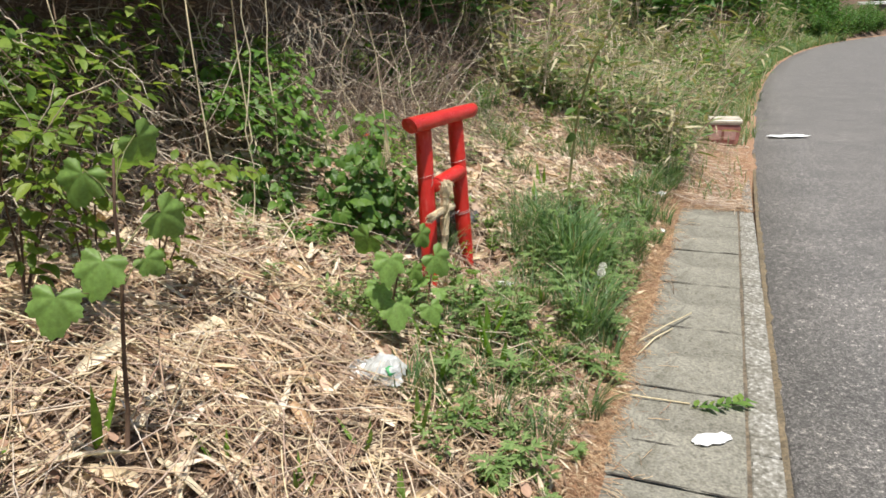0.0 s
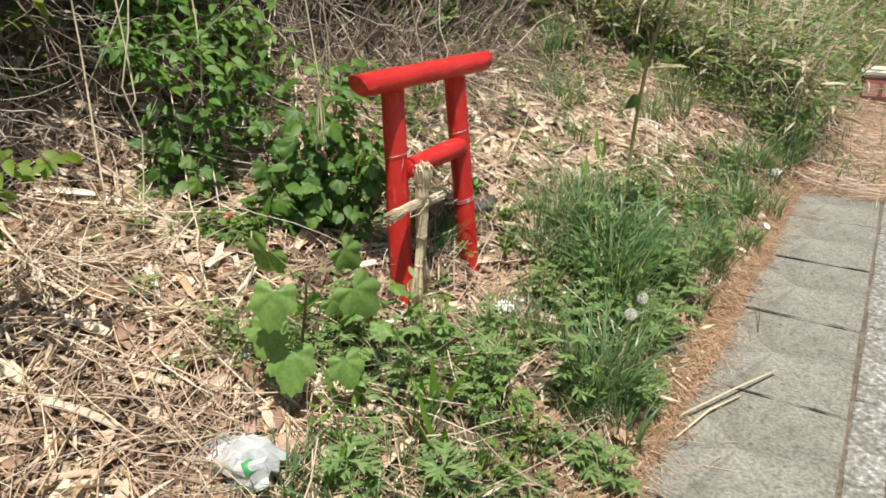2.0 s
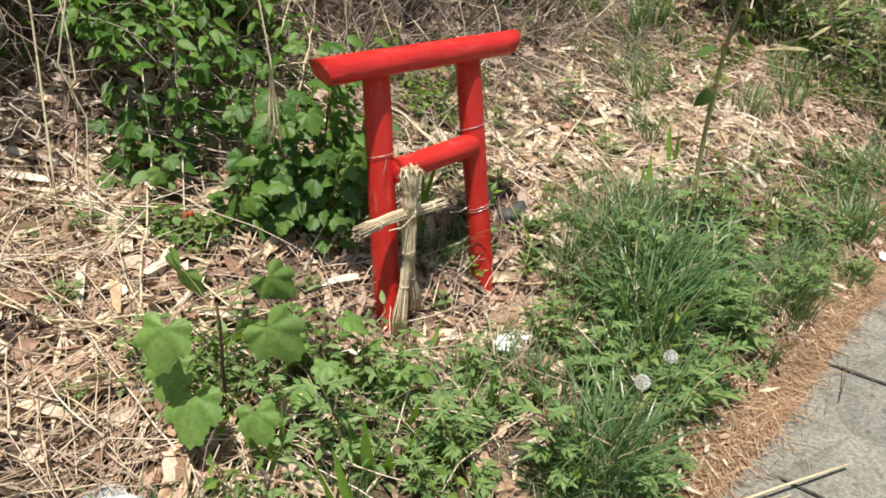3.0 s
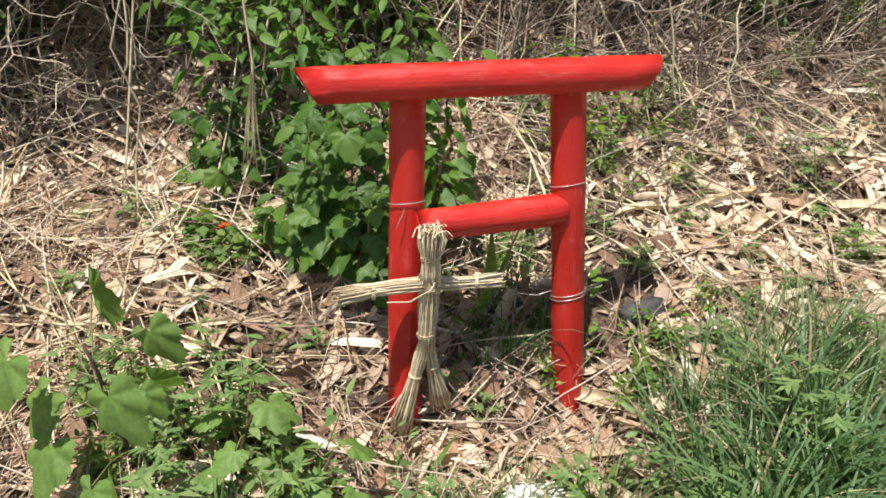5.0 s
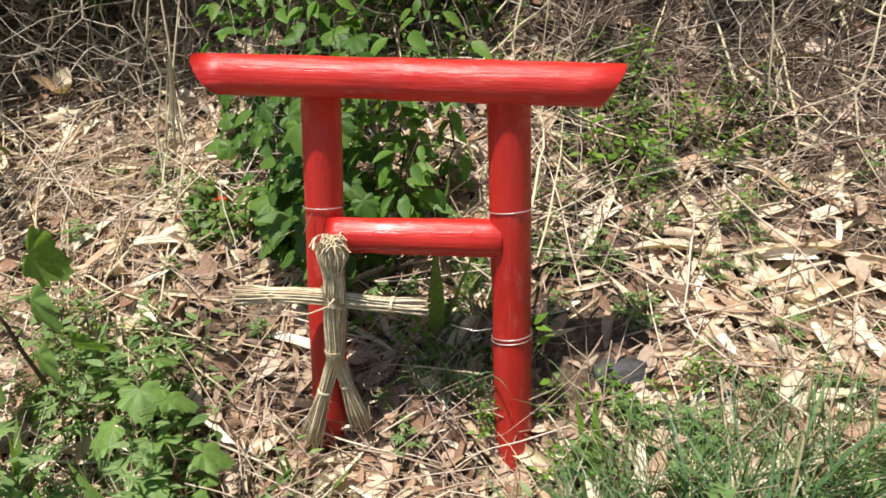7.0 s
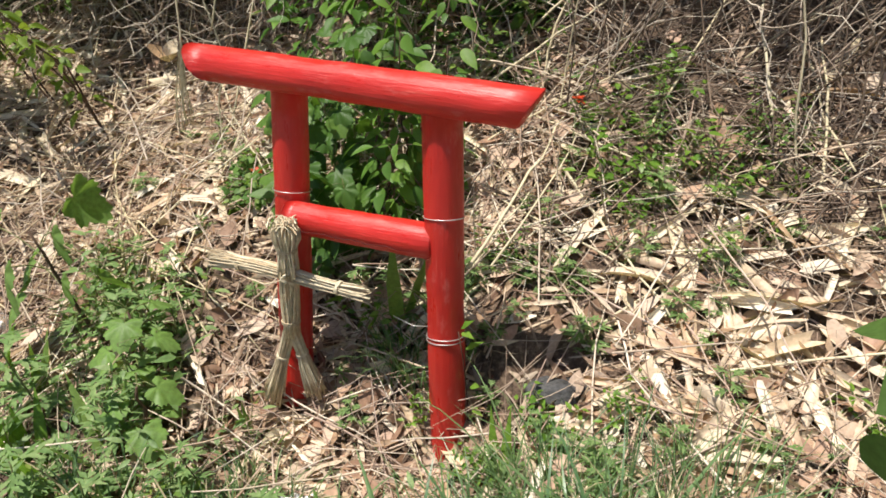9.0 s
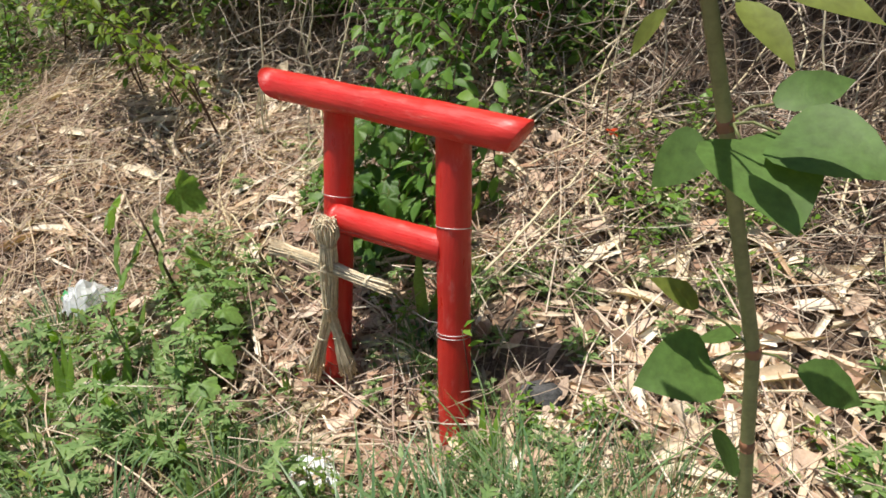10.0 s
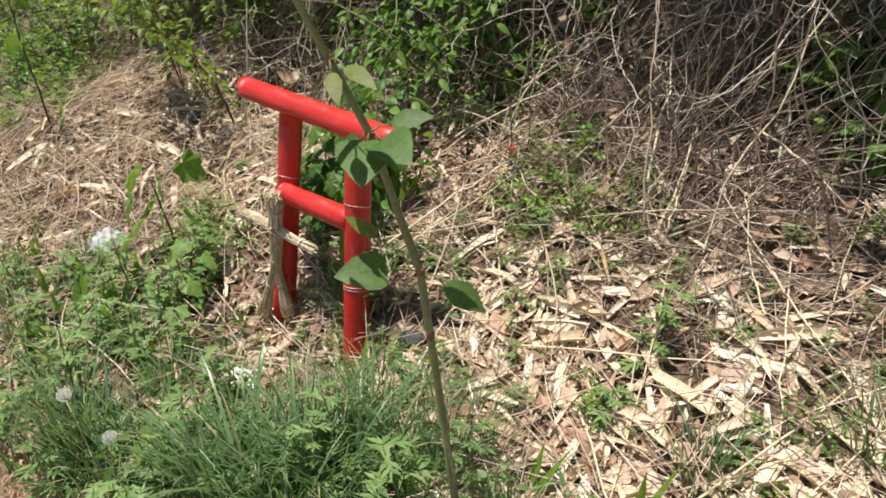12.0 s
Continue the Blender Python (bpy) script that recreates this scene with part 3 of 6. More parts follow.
def log(start, end, r0, r1, cut=0.0, sides=20, seed=1, tip=0.0):
    """A peeled log between two points, with slight swellings; cut slants both ends, tip sharpens the far end."""
    rand = random.Random(seed)
    start, end = Vector(start), Vector(end)
    way = (end - start).normalized()
    up = Vector((0, 0, 1)) if abs(way.z) < 0.7 else GATE_N.copy()
    a = way.cross(up).normalized()
    b = a.cross(way).normalized()
    sh, n = Shape(), 14
    length = (end - start).length
    wob = [rand.uniform(-0.03, 0.03) for _ in range(n + 1)]
    for i in range(n + 1):
        u = i / n
        r = (r0 + (r1 - r0) * u) * (1 + wob[i])
        if tip and u > 0.93:
            r *= tip
        for j in range(sides):
            w = 6.2832 * j / sides
            rr = r * (1 + 0.02 * math.sin(2 * w + seed) + 0.012 * math.sin(5 * w + 3 * u + seed))
            p = start + way * (u * length) + rr * (math.cos(w) * a + math.sin(w) * b)
            if cut:
                slant = cut * (1 - math.sin(w)) / 2
                t = u * length
                t = slant + t * (length - 2 * slant) / length
                p = start + way * t + rr * (math.cos(w) * a + math.sin(w) * b)
            sh.v.append(p)
    # rim rings just inside each end give the sawn faces a worn edge
    for i in range(n):
        sh.f += [(i * sides + j, i * sides + (j + 1) % sides, (i + 1) * sides + (j + 1) % sides, (i + 1) * sides + j) for j in range(sides)]
    for ring, sign in ((0, -1), (n, 1)):
        pts = [sh.v[ring * sides + j] for j in range(sides)]
        mid = sum(pts, Vector()) / sides
        k = len(sh.v)
        sh.v += [mid + (p - mid) * 0.92 + way * sign * 0.003 for p in pts] + [mid + way * sign * 0.0035]
        for j in range(sides):
            sh.f += [(ring * sides + j, ring * sides + (j + 1) % sides, k + (j + 1) % sides, k + j), (k + j, k + (j + 1) % sides, k + sides)]
    return sh


def log_part(name, start, end, parent, **how):
    """Builds the log along its own z axis, so that the grain runs along it."""
    start, end = Vector(start), Vector(end)
    turn = (end - start).to_track_quat("Z", "Y").to_matrix().to_4x4()
    m = Matrix.Translation(start) @ turn
    sh = log(start, end, **how)
    inv = m.inverted()
    sh.v = [inv @ Vector(v) for v in sh.v]
    ob = part(name, sh, M_RED, parent)
    ob.matrix_basis = m
    return ob


def wire_ring(centre, way, radius, parent, tail=None, double=False):
    way = Vector(way).normalized()
    a = way.orthogonal().normalized()
    b = way.cross(a)
    pts = []
    turns = 2 if double else 1
    for i in range(24 * turns + 1):
        w = 6.2832 * i / 24
        pts.append(Vector(centre) + radius * (math.cos(w) * a + math.sin(w) * b) + way * (0.008 * math.sin(w + 0.8) + (0.010 * i / 24 if double else 0)))
    sh = Shape().tube(pts, 0.0011, 5)
    if tail:
        sh.tube(tail, 0.0011, 5)
    ob = part("wire", sh, M_WIRE, parent, "thin galvanised wire tied round the post")
    ob.matrix_parent_inverse = parent.matrix_basis.inverted()
    return ob


torii = tagged(new("torii"), "small red painted log torii gate on the leaf-strewn bank", "torii gate")
L_TOP, L_FOOT = gate_point(-0.163, -0.034, 1.05), gate_point(-0.215, 0.010, 0.06)
R_TOP, R_FOOT = gate_point(0.192, -0.022, 1.05), gate_point(0.237, 0.022, 0.06)
log_part("crossbeam", gate_point(-0.392, 0.0, 1.080), gate_point(0.392, 0.0, 1.070), torii, r0=0.0375, r1=0.0375, cut=0.043, seed=3)
left_post = log_part("post", L_TOP, L_FOOT, torii, r0=0.040, r1=0.042, seed=4)
right_post = log_part("post", R_TOP, R_FOOT, torii, r0=0.040, r1=0.042, seed=5)
tie_bar = log_part("tie_bar", gate_point(-0.160, 0.016, 0.765), gate_point(0.186, -0.002, 0.767), torii, r0=0.036, r1=0.039, seed=6)


crack = Shape()
side = GATE_N * 0.0362 - Vector((0, 0, 0.011))
ends = gate_point(-0.150, 0.0155, 0.765) + side, gate_point(0.145, 0.002, 0.767) + side
crack.tube([ends[0].lerp(ends[1], i / 12) + Vector((0, 0, 0.0022 * math.sin(2.1 * i))) for i in range(13)], [0.0004, 0.0008, 0.0012, 0.0008, 0.0013, 0.0010, 0.0014, 0.0010, 0.0013, 0.0009, 0.0012, 0.0008, 0.0004], 4)
part("crack", crack, plain("dark_crack", (0.10, 0.008, 0.006), 0.9), tie_bar, "dark drying crack along the tie bar").matrix_parent_inverse = tie_bar.matrix_basis.inverted()


def along_post(top, foot, z):
    return top + (foot - top) * ((top.z - z) / (top.z - foot.z))


post_l, post_r = (L_FOOT - L_TOP), (R_FOOT - R_TOP)
c = along_post(L_TOP, L_FOOT, 0.812)
wire_ring(c, post_l, 0.0432, left_post, [c + GATE_N * 0.0425 - GATE_X * 0.012, c + GATE_N * 0.049 - GATE_X * 0.022 - Vector((0, 0, 0.02)), c + GATE_N * 0.047 - GATE_X * 0.034 - Vector((0, 0, 0.045))])
wire_ring(along_post(R_TOP, R_FOOT, 0.825), post_r, 0.0432, right_post)
c = along_post(R_TOP, R_FOOT, 0.555)
wire_ring(c, post_r, 0.0432, right_post, [c - GATE_X * 0.042, c - GATE_X * 0.08 - Vector((0, 0, 0.008)), c - GATE_X * 0.13 + Vector((0, 0, 0.004))], double=True)


def creeper():
    """A young vine climbing the right post."""
    st, lf = Shape(), Shape()
    r = random.Random(9)
    pts = []
    for i in range(9):
        u = i / 8
        w = -0.9 + 1.5 * u
        c = along_post(R_TOP, R_FOOT, 0.16 + 0.42 * u)
        pts.append(c + 0.048 * (math.cos(w) * GATE_X + math.sin(w) * GATE_N * 0.9))
    st.tube(pts, 0.0013, 4)
    for i in (2, 3, 4, 5, 7, 8, 8):
        out = (GATE_X * r.uniform(0.3, 1) + GATE_N * r.uniform(-0.2, 0.6) + Vector((0, 0, r.uniform(0, 0.8)))).normalized()
        lf.leaf(pts[i] + out * 0.012, out, Vector((0.3, 0, 1)), r.uniform(0.03, 0.045), 0.02, ((0, 0.15), (0.35, 1), (1, 0)), 0.2, 0.2)
    root = tagged(new("creeper"), "young green vine climbing the red gate post", "vine")
    part("stem", st, M_TWIG, root)
    part("foliage", lf, M_BRIGHT, root)
    return root


creeper()


# ---- straw figure tied to the post: one mesh of many stalks ----
def straw_figure():
    rand = random.Random(21)
    sh = Shape()
    top, hip = gate_point(-0.138, 0.064, 0.772), gate_point(-0.155, 0.060, 0.485)

    def bundle(a, b, profile, count, ragged=0.012, sag=0.0):
        """Stalks from a to b; profile gives the bundle's radius along its length."""
        a, b = Vector(a), Vector(b)
        way = (b - a).normalized()
        p = way.orthogonal().normalized()
        q = way.cross(p)
        us = [u for u, _ in profile]
        for i in range(count):
            w = 2.39996 * i + rand.gauss(0, 0.2)
            k = math.sqrt((i + 0.5) / count)
            cut = rand.uniform(-ragged, ragged * 0.6), rand.uniform(-ragged * 0.6, ragged)
            drift = rand.gauss(0, 0.35)
            pts = []
            for j, (u, r) in enumerate(profile):
                off = math.cos(w + drift * u) * p + math.sin(w + drift * u) * q
                c = a.lerp(b, u) - Vector((0, 0, sag * math.sin(math.pi * u)))
                if j == 0:
                    c = c + way * cut[0]
                if j == len(us) - 1:
                    c = c + way * cut[1]
                pts.append(c + off * r * k * rand.uniform(0.9, 1.1))
            sh.tube(pts, rand.uniform(0.0011, 0.0023), 4)

    def band(centre, way, radius, turns=3):
        way = Vector(way).normalized()
        p = way.orthogonal().normalized()
        q = way.cross(p)
        sh.tube([Vector(centre) + radius * (math.cos(0.4 * i) * p + math.sin(0.4 * i) * q) + way * 0.003 * (0.4 * i / 6.2832 - turns / 2) for i in range(int(turns * 15.7) + 1)], 0.0018, 4)

    chest = gate_point(-0.145, 0.060, 0.640)
    bundle(top, chest, ((0, 0.024), (0.10, 0.032), (0.28, 0.030), (0.48, 0.0205), (0.75, 0.0225), (1, 0.023)), 130, 0.007)
    for i in range(60):  # folded ends on the crown
        w = rand.uniform(0, 6.28)
        k = rand.uniform(0.1, 1.05) * 0.029
        c = top + Vector((k * math.cos(w), k * math.sin(w), rand.uniform(-0.006, 0.008)))
        o = Vector((rand.uniform(-1, 1), rand.uniform(-1, 1), rand.uniform(-0.3, 0.3))).normalized() * rand.uniform(0.008, 0.020)
        sh.tube([c - o - Vector((0, 0, 0.006)), c - o * 0.4 + Vector((0, 0, 0.007)), c + o * 0.4 + Vector((0, 0, 0.008)), c + o - Vector((0, 0, rand.uniform(0, 0.016)))], rand.uniform(0.0012, 0.0021), 4)
    up = Vector((0, 0, 1))
    bundle(chest + up * 0.01, hip, ((0, 0.022), (0.3, 0.0235), (0.6, 0.0225), (0.85, 0.0195), (1, 0.019)), 100)
    bundle(hip + up * 0.02, gate_point(-0.226, 0.076, 0.280), ((0, 0.014), (0.2, 0.016), (0.42, 0.0135), (0.6, 0.018), (0.8, 0.023), (1, 0.029)), 64, 0.022)
    bundle(hip + up * 0.02, gate_point(-0.120, 0.038, 0.305), ((0, 0.013), (0.2, 0.015), (0.42, 0.0135), (0.6, 0.018), (0.8, 0.023), (1, 0.029)), 60, 0.020)
    left_tip, right_tip = gate_point(-0.350, 0.074, 0.644), gate_point(0.030, 0.020, 0.612)
    bundle(left_tip, chest + up * 0.004, ((0, 0.021), (0.2, 0.018), (0.38, 0.0140), (0.6, 0.0155), (0.8, 0.0155), (1, 0.017)), 66, 0.014, -0.004)
    bundle(right_tip, chest + up * 0.004, ((0, 0.020), (0.2, 0.017), (0.35, 0.0142), (0.6, 0.0150), (0.8, 0.0160), (1, 0.017)), 66, 0.016, 0.004)
    band(top.lerp(chest, 0.48), up, 0.0215)
    for foot in (gate_point(-0.226, 0.076, 0.280), gate_point(-0.120, 0.038, 0.305)):
        band((hip + up * 0.02).lerp(foot, 0.42), foot - hip, 0.0148, 2)
    band(hip + up * 0.03, up, 0.0208)
    band(left_tip.lerp(chest, 0.38), GATE_X, 0.0152)
    band(right_tip.lerp(chest, 0.35), GATE_X, 0.0155)
    for sgn in (-1, 1):
        a, b = chest - GATE_X * 0.024 + GATE_N * 0.022 - up * sgn * 0.024, chest + GATE_X * 0.024 + GATE_N * 0.022 + up * sgn * 0.024
        for k in range(3):
            sh.tube([a + up * 0.004 * k - GATE_N * 0.02, a.lerp(b, 0.5) + up * 0.004 * k + GATE_N * 0.008, b + up * 0.004 * k - GATE_N * 0.02], 0.0018, 4)
    sh.tube([chest + GATE_N * 0.022, chest + GATE_N * 0.026 - GATE_X * 0.05 - up * 0.022, chest + GATE_N * 0.024 - GATE_X * 0.10 - up * 0.018], 0.0018, 4)
    ob = part("straw_doll", sh, M_STRAWROPE)
    return tagged(ob, "cross-shaped dry rice straw bundle tied before the red post", "straw doll")


straw_figure()


# ---- dead bamboo litter ----
def litter_edge(s):
    """How far from the kerb the pale litter begins."""
    return float(np.interp(s, [-3.5, -1.6, -1.2, -1.0, -0.7, -0.45, 0.0, 0.5, 1.0, 1.6, 2.4, 3.2], [0.6, 0.68, 0.9, 1.15, 1.42, 1.5, 1.30, 1.32, 1.25, 1.15, 0.95, 0.75]))


def litter_density(s, d):
    e = litter_edge(s)
    k = 0.55 + 0.45 * float(step(e - 0.22, e + 0.12, d))
    k *= 0.42 + 0.58 * float(step(-0.65, 0.25, float(bumps(4.2 * s + 3.0, 4.2 * d))))
    k *= 1 - 0.85 * math.exp(-((s + 0.40) / 0.13) ** 2 - ((d - 1.50) / 0.10) ** 2) - 0.8 * math.exp(-((s - 0.68) / 0.10) ** 2 - ((d - 1.53) / 0.08) ** 2)
    k *= 1 - 0.6 * float(step(1.75, 2.1, d)) * float(step(0.45, 0.75, s))
    k *= 1 - 0.3 * float(step(1.5, 1.75, d)) * float(step(0.75, 1.0, s))
    k *= 1 - 0.25 * math.exp(-((s - 0.36) / 0.22) ** 2 - ((d - 1.66) / 0.16) ** 2)
    return k * (1 - 0.55 * float(step(2.45, 2.9, d))) * (1 - 0.75 * float(step(2.2, 2.6, d)) * float(step(0.1, 0.5, s)))


SHORT = ((0, 0.3), (0.5, 1.0), (1, 0))


def lie(rand, s, d, tilt=0.35):
    """A place on the ground, with a way along it and its upper side."""
    n = slope(s, d)
    w = rand.uniform(0, 6.2832)
    way = Vector((math.cos(w), math.sin(w), 0))
    way = (way - n * way.dot(n)).normalized()
    up = (n + tilt * Vector((rand.gauss(0, 1), rand.gauss(0, 1), rand.gauss(0, 1)))).normalized()
    way = (way + n * rand.gauss(0.05, 0.16)).normalized()
    return on(s, d), way, up


def scatter_litter(count, s0, s1, d0, d1, rand, sizes, profile, tilt=0.4):
    sh = Shape()
    made = 0
    while made < count:
        s, d = rand.uniform(s0, s1), rand.uniform(d0, d1)
        if rand.random() > litter_density(s, d):
            continue
        made += 1
        p, way, up = lie(rand, s, d, tilt)
        l = rand.uniform(*sizes[0])
        sh.leaf(p + Vector((0, 0, rand.uniform(-0.004, 0.034))), way, up, l, rand.uniform(*sizes[1]), profile, rand.uniform(-0.25, 0.3), rand.uniform(-0.5, 0.7))
    return sh


rand = random.Random(11)
leaf_litter = part("leaf_litter", scatter_litter(12500, -3.2, 3.6, 0.55, 3.0, rand, ((0.03, 0.12), (0.005, 0.018)), SHORT, 0.6), M_LITTER)
tagged(leaf_litter, "thick pale litter of dead bamboo leaves covering the bank", "leaf litter", kind="stuff")
brown = part("brown_leaves", scatter_litter(11500, -3.2, 3.6, 0.55, 3.0, rand, ((0.025, 0.070), (0.007, 0.020)), SHORT, 0.7), M_BROWN)
tagged(brown, "brown dead broad leaves among the bamboo litter", "dead leaves", kind="stuff")
BROAD = ((0, 0.2), (0.18, 0.8), (0.42, 1.0), (0.7, 0.72), (0.9, 0.3), (1, 0))
tagged(part("dead_broad_leaves", scatter_litter(450, -3.2, -0.9, 0.6, 2.9, rand, ((0.04, 0.09), (0.02, 0.045)), BROAD, 0.6), M_DEAD), "curled tan dead leaves between the straws", "dead leaves", kind="stuff")
broad_leaves = tagged(part("dead_broad_leaves", scatter_litter(2100, -0.9, 3.4, 0.6, 2.9, rand, ((0.045, 0.105), (0.024, 0.052)), BROAD, 0.6), M_DEAD), "curled tan and pinkish dead broad leaves on the litter", "dead leaves", kind="stuff")


def scatter_strips(count, s0, s1, d0, d1, rand, length, width, lift=0.035):
    sh = Shape()
    made = 0
    while made < count:
        s, d = rand.uniform(s0, s1), rand.uniform(d0, d1)
        if rand.random() > litter_density(s, d) ** 1.5:
            continue
        made += 1
        p, way, up = lie(rand, s, d, 0.35)
        l = rand.uniform(*length)
        sh.strip(p + Vector((0, 0, rand.uniform(0.004, lift))) - way * l / 2, way, up, l, rand.uniform(*width), rand, rand.uniform(-0.9, 1.3), rand.uniform(-0.02, 0.10), rand.gauss(0, 0.6), 5, 3)
    return sh


tagged(part("torn_sheaths", scatter_strips(420, -3.0, 3.2, 0.95, 2.6, rand, (0.06, 0.20), (0.010, 0.028)), M_STRIP), "torn pale papery bamboo sheaths over the litter", "dead sheaths", kind="stuff")
tagged(part("torn_sheaths", scatter_strips(300, 0.6, 2.6, 1.05, 1.95, rand, (0.08, 0.22), (0.014, 0.036)), M_STRIP), "broad torn cream bamboo sheaths beyond the gate", "dead sheaths", kind="stuff")
tagged(part("torn_sheaths", scatter_strips(90, -1.6, -0.3, 1.55, 2.35, rand, (0.10, 0.24), (0.014, 0.036)), M_STRIP), "broad torn cream bamboo sheaths below the scarp", "dead sheaths", kind="stuff")
shapes = []
for i in range(10):
    r2 = random.Random(100 + i)
    sh = Shape().strip(Vector((-0.08, 0, 0)), Vector((1, 0, 0)), Vector((0, r2.uniform(-0.3, 0.3), 1)), r2.uniform(0.11, 0.24), r2.uniform(0.018, 0.042), r2, r2.uniform(-0.6, 1.4), r2.uniform(0.0, 0.10), r2.gauss(0, 0.6))
    shapes.append(sh.mesh("bamboo_sheath", M_SHEATH))
made = 0
while made < 295:
    s, d = (rand.uniform(-2.2, 2.6), rand.uniform(0.9, 2.5)) if made < 190 else (rand.uniform(0.8, 2.3), rand.uniform(1.2, 1.95))
    if rand.random() > litter_density(s, d) ** 2:
        continue
    p, way, up = lie(rand, s, d, 0.3)
    side = up.cross(way).normalized()
    up = way.cross(side)
    ob = part("bamboo_sheath", shapes[made % 10], None, leaf_litter)
    m = Matrix((way, side, up)).transposed().to_4x4()
    m.translation = p + Vector((0, 0, rand.uniform(0.008, 0.03)))
    ob.matrix_basis = m
    made += 1


def canes(count, s0, s1, d0, d1, rand, length, radius, lift=0.02, tilt=0.10, kink=0.10, sides=4, main=None):
    sh = Shape()
    made = 0
    while made < count:
        s, d = rand.uniform(s0, s1), rand.uniform(d0, d1)
        if rand.random() > litter_density(s, d):
            continue
        made += 1
        p, way, up = lie(rand, s, d)
        if main is not None and rand.random() < 0.6:
            way = (way + 1.6 * main).normalized()
        l = rand.uniform(*length)
        n = slope(s, d)
        way = (way - n * (way.dot(n) - rand.gauss(0.02, tilt))).normalized()
        r = rand.uniform(*radius)
        pts = rod(rand, p + n * rand.uniform(0.004, lift) - way * l / 2, way, l, kink)
        sh.tube(pts, [r, r, r * 0.9, r * 0.75, r * 0.45], sides, False)
    return sh


cane_heap = tagged(part("dead_canes", canes(1420, -3.4, 3.6, 0.7, 2.8, rand, (0.14, 0.55), (0.001, 0.003), 0.09, 0.14, 0.2), M_CANE), "tangle of thin dead bamboo-grass stems on the bank", "dead stems", kind="stuff")
tagged(part("dead_straws", canes(1900, -3.2, -0.6, 0.65, 2.3, rand, (0.10, 0.36), (0.0012, 0.0032), 0.055, 0.12, 0.12, 4), M_STRAW), "matted yellowish dead straws over the near bank", "dead stems", kind="stuff")
tagged(part("dead_twigs", canes(5600, -3.2, 3.4, 0.6, 2.9, rand, (0.08, 0.34), (0.0007, 0.0018), 0.06, 0.2, 0.3, 3), M_TWIGS), "fine broken dead twigs over the litter", "dead twigs", kind="stuff")


sh = Shape()
for _ in range(1500):
    s, d = rand.uniform(0.35, 2.6), rand.uniform(1.75, 2.6)
    p, way, up = lie(rand, s, d)
    way = (way + 0.7 * Vector((ALONG.x, ALONG.y, 0.25)) * rand.choice((-1, 1))).normalized()
    l = rand.uniform(0.10, 0.45)
    r = rand.uniform(0.0009, 0.0026)
    sh.tube(rod(rand, p + Vector((0, 0, rand.uniform(0.0, 0.07))) - way * l / 2, way, l, 0.22), [r, r, r * 0.9, r * 0.75, r * 0.45], 3, False)
tagged(part("fallen_twigs", sh, M_STALK), "brown broken stalks piled along the foot of the scarp", "dead twigs", kind="stuff")


shapes = []
for i in range(9):
    r2 = random.Random(130 + i)
    l, r = r2.uniform(0.16, 0.5), r2.uniform(0.0013, 0.0034)
    shapes.append(Shape().tube(rod(r2, (-l / 2, 0, 0), (1, 0, 0), l, 0.16), [r, r, r * 0.9, r * 0.75, r * 0.45], 5).mesh("cane", M_CANE_PIECE))
leaf_shapes = []
for i in range(9):
    r2 = random.Random(150 + i)
    l = r2.uniform(0.05, 0.11)
    leaf_shapes.append(Shape().leaf(Vector((-l / 2, 0, 0)), Vector((1, 0, 0)), Vector((0, r2.uniform(-0.4, 0.4), 1)), l, r2.uniform(0.024, 0.052), BROAD, r2.uniform(-0.35, 0.35), r2.uniform(-0.5, 0.8)).mesh("leaf", M_DEAD_PIECE))
for name, pieces, owner, low, high in (("cane", shapes, cane_heap, 0.01, 0.07), ("leaf", leaf_shapes, broad_leaves, 0.008, 0.04)):
    made = 0
    while made < 280:
        s, d = rand.uniform(-1.0, 1.9), rand.uniform(1.0, 2.3)
        if rand.random() > litter_density(s, d):
            continue
        p, way, up = lie(rand, s, d, 0.4)
        side = up.cross(way).normalized()
        m = Matrix((way, side, way.cross(side))).transposed().to_4x4()
        m.translation = p + Vector((0, 0, rand.uniform(low, high)))
        part(name, pieces[made % 9], None, owner).matrix_basis = m
        made += 1


def long_cane(points, r, label="long pale dead cane lying over the litter"):
    pts = [Vector(p) for p in points]
    fine = []
    for i in range(len(pts) - 1):
        for k in range(4):
            fine.append(pts[i].lerp(pts[i + 1], k / 4) + Vector((rng.gauss(0, 0.004), rng.gauss(0, 0.004), rng.gauss(0, 0.003))))
    fine.append(pts[-1])
    ob = part("dead_cane", Shape().tube(fine, [r * (1 - 0.55 * i / len(fine)) for i in range(len(fine))], 6), M_CANE_PALE)
    return tagged(ob, label, "dead cane", "long canes on the bank")


# canes that lie out over the litter
for i in range(46):
    s, d = rng.uniform(-2.0, 2.3), rng.uniform(1.35, 2.4)
    if d < litter_edge(s) + 0.1:
        d += 0.5
    w = rng.choice([0.35, -0.5, 0.9, 2.2, -1.0]) + rng.gauss(0, 0.3)
    l = rng.uniform(0.35, 0.95)
    a, b = (s - math.cos(w) * l / 2, d - math.sin(w) * l / 2), (s + math.cos(w) * l / 2, d + math.sin(w) * l / 2)
    long_cane([on(*a, rng.uniform(0.01, 0.05)), on(s, d, rng.uniform(0.03, 0.06)), on(*b, rng.uniform(0.02, 0.12))], rng.uniform(0.0025, 0.0048))

long_cane([on(-0.85, 1.78, 0.04), on(-0.5, 1.66, 0.06), on(-0.1, 1.50, 0.05)], 0.0035)
long_cane([on(-0.9, 1.62, 0.03), on(-0.45, 1.60, 0.05), on(-0.02, 1.55, 0.07)], 0.003)

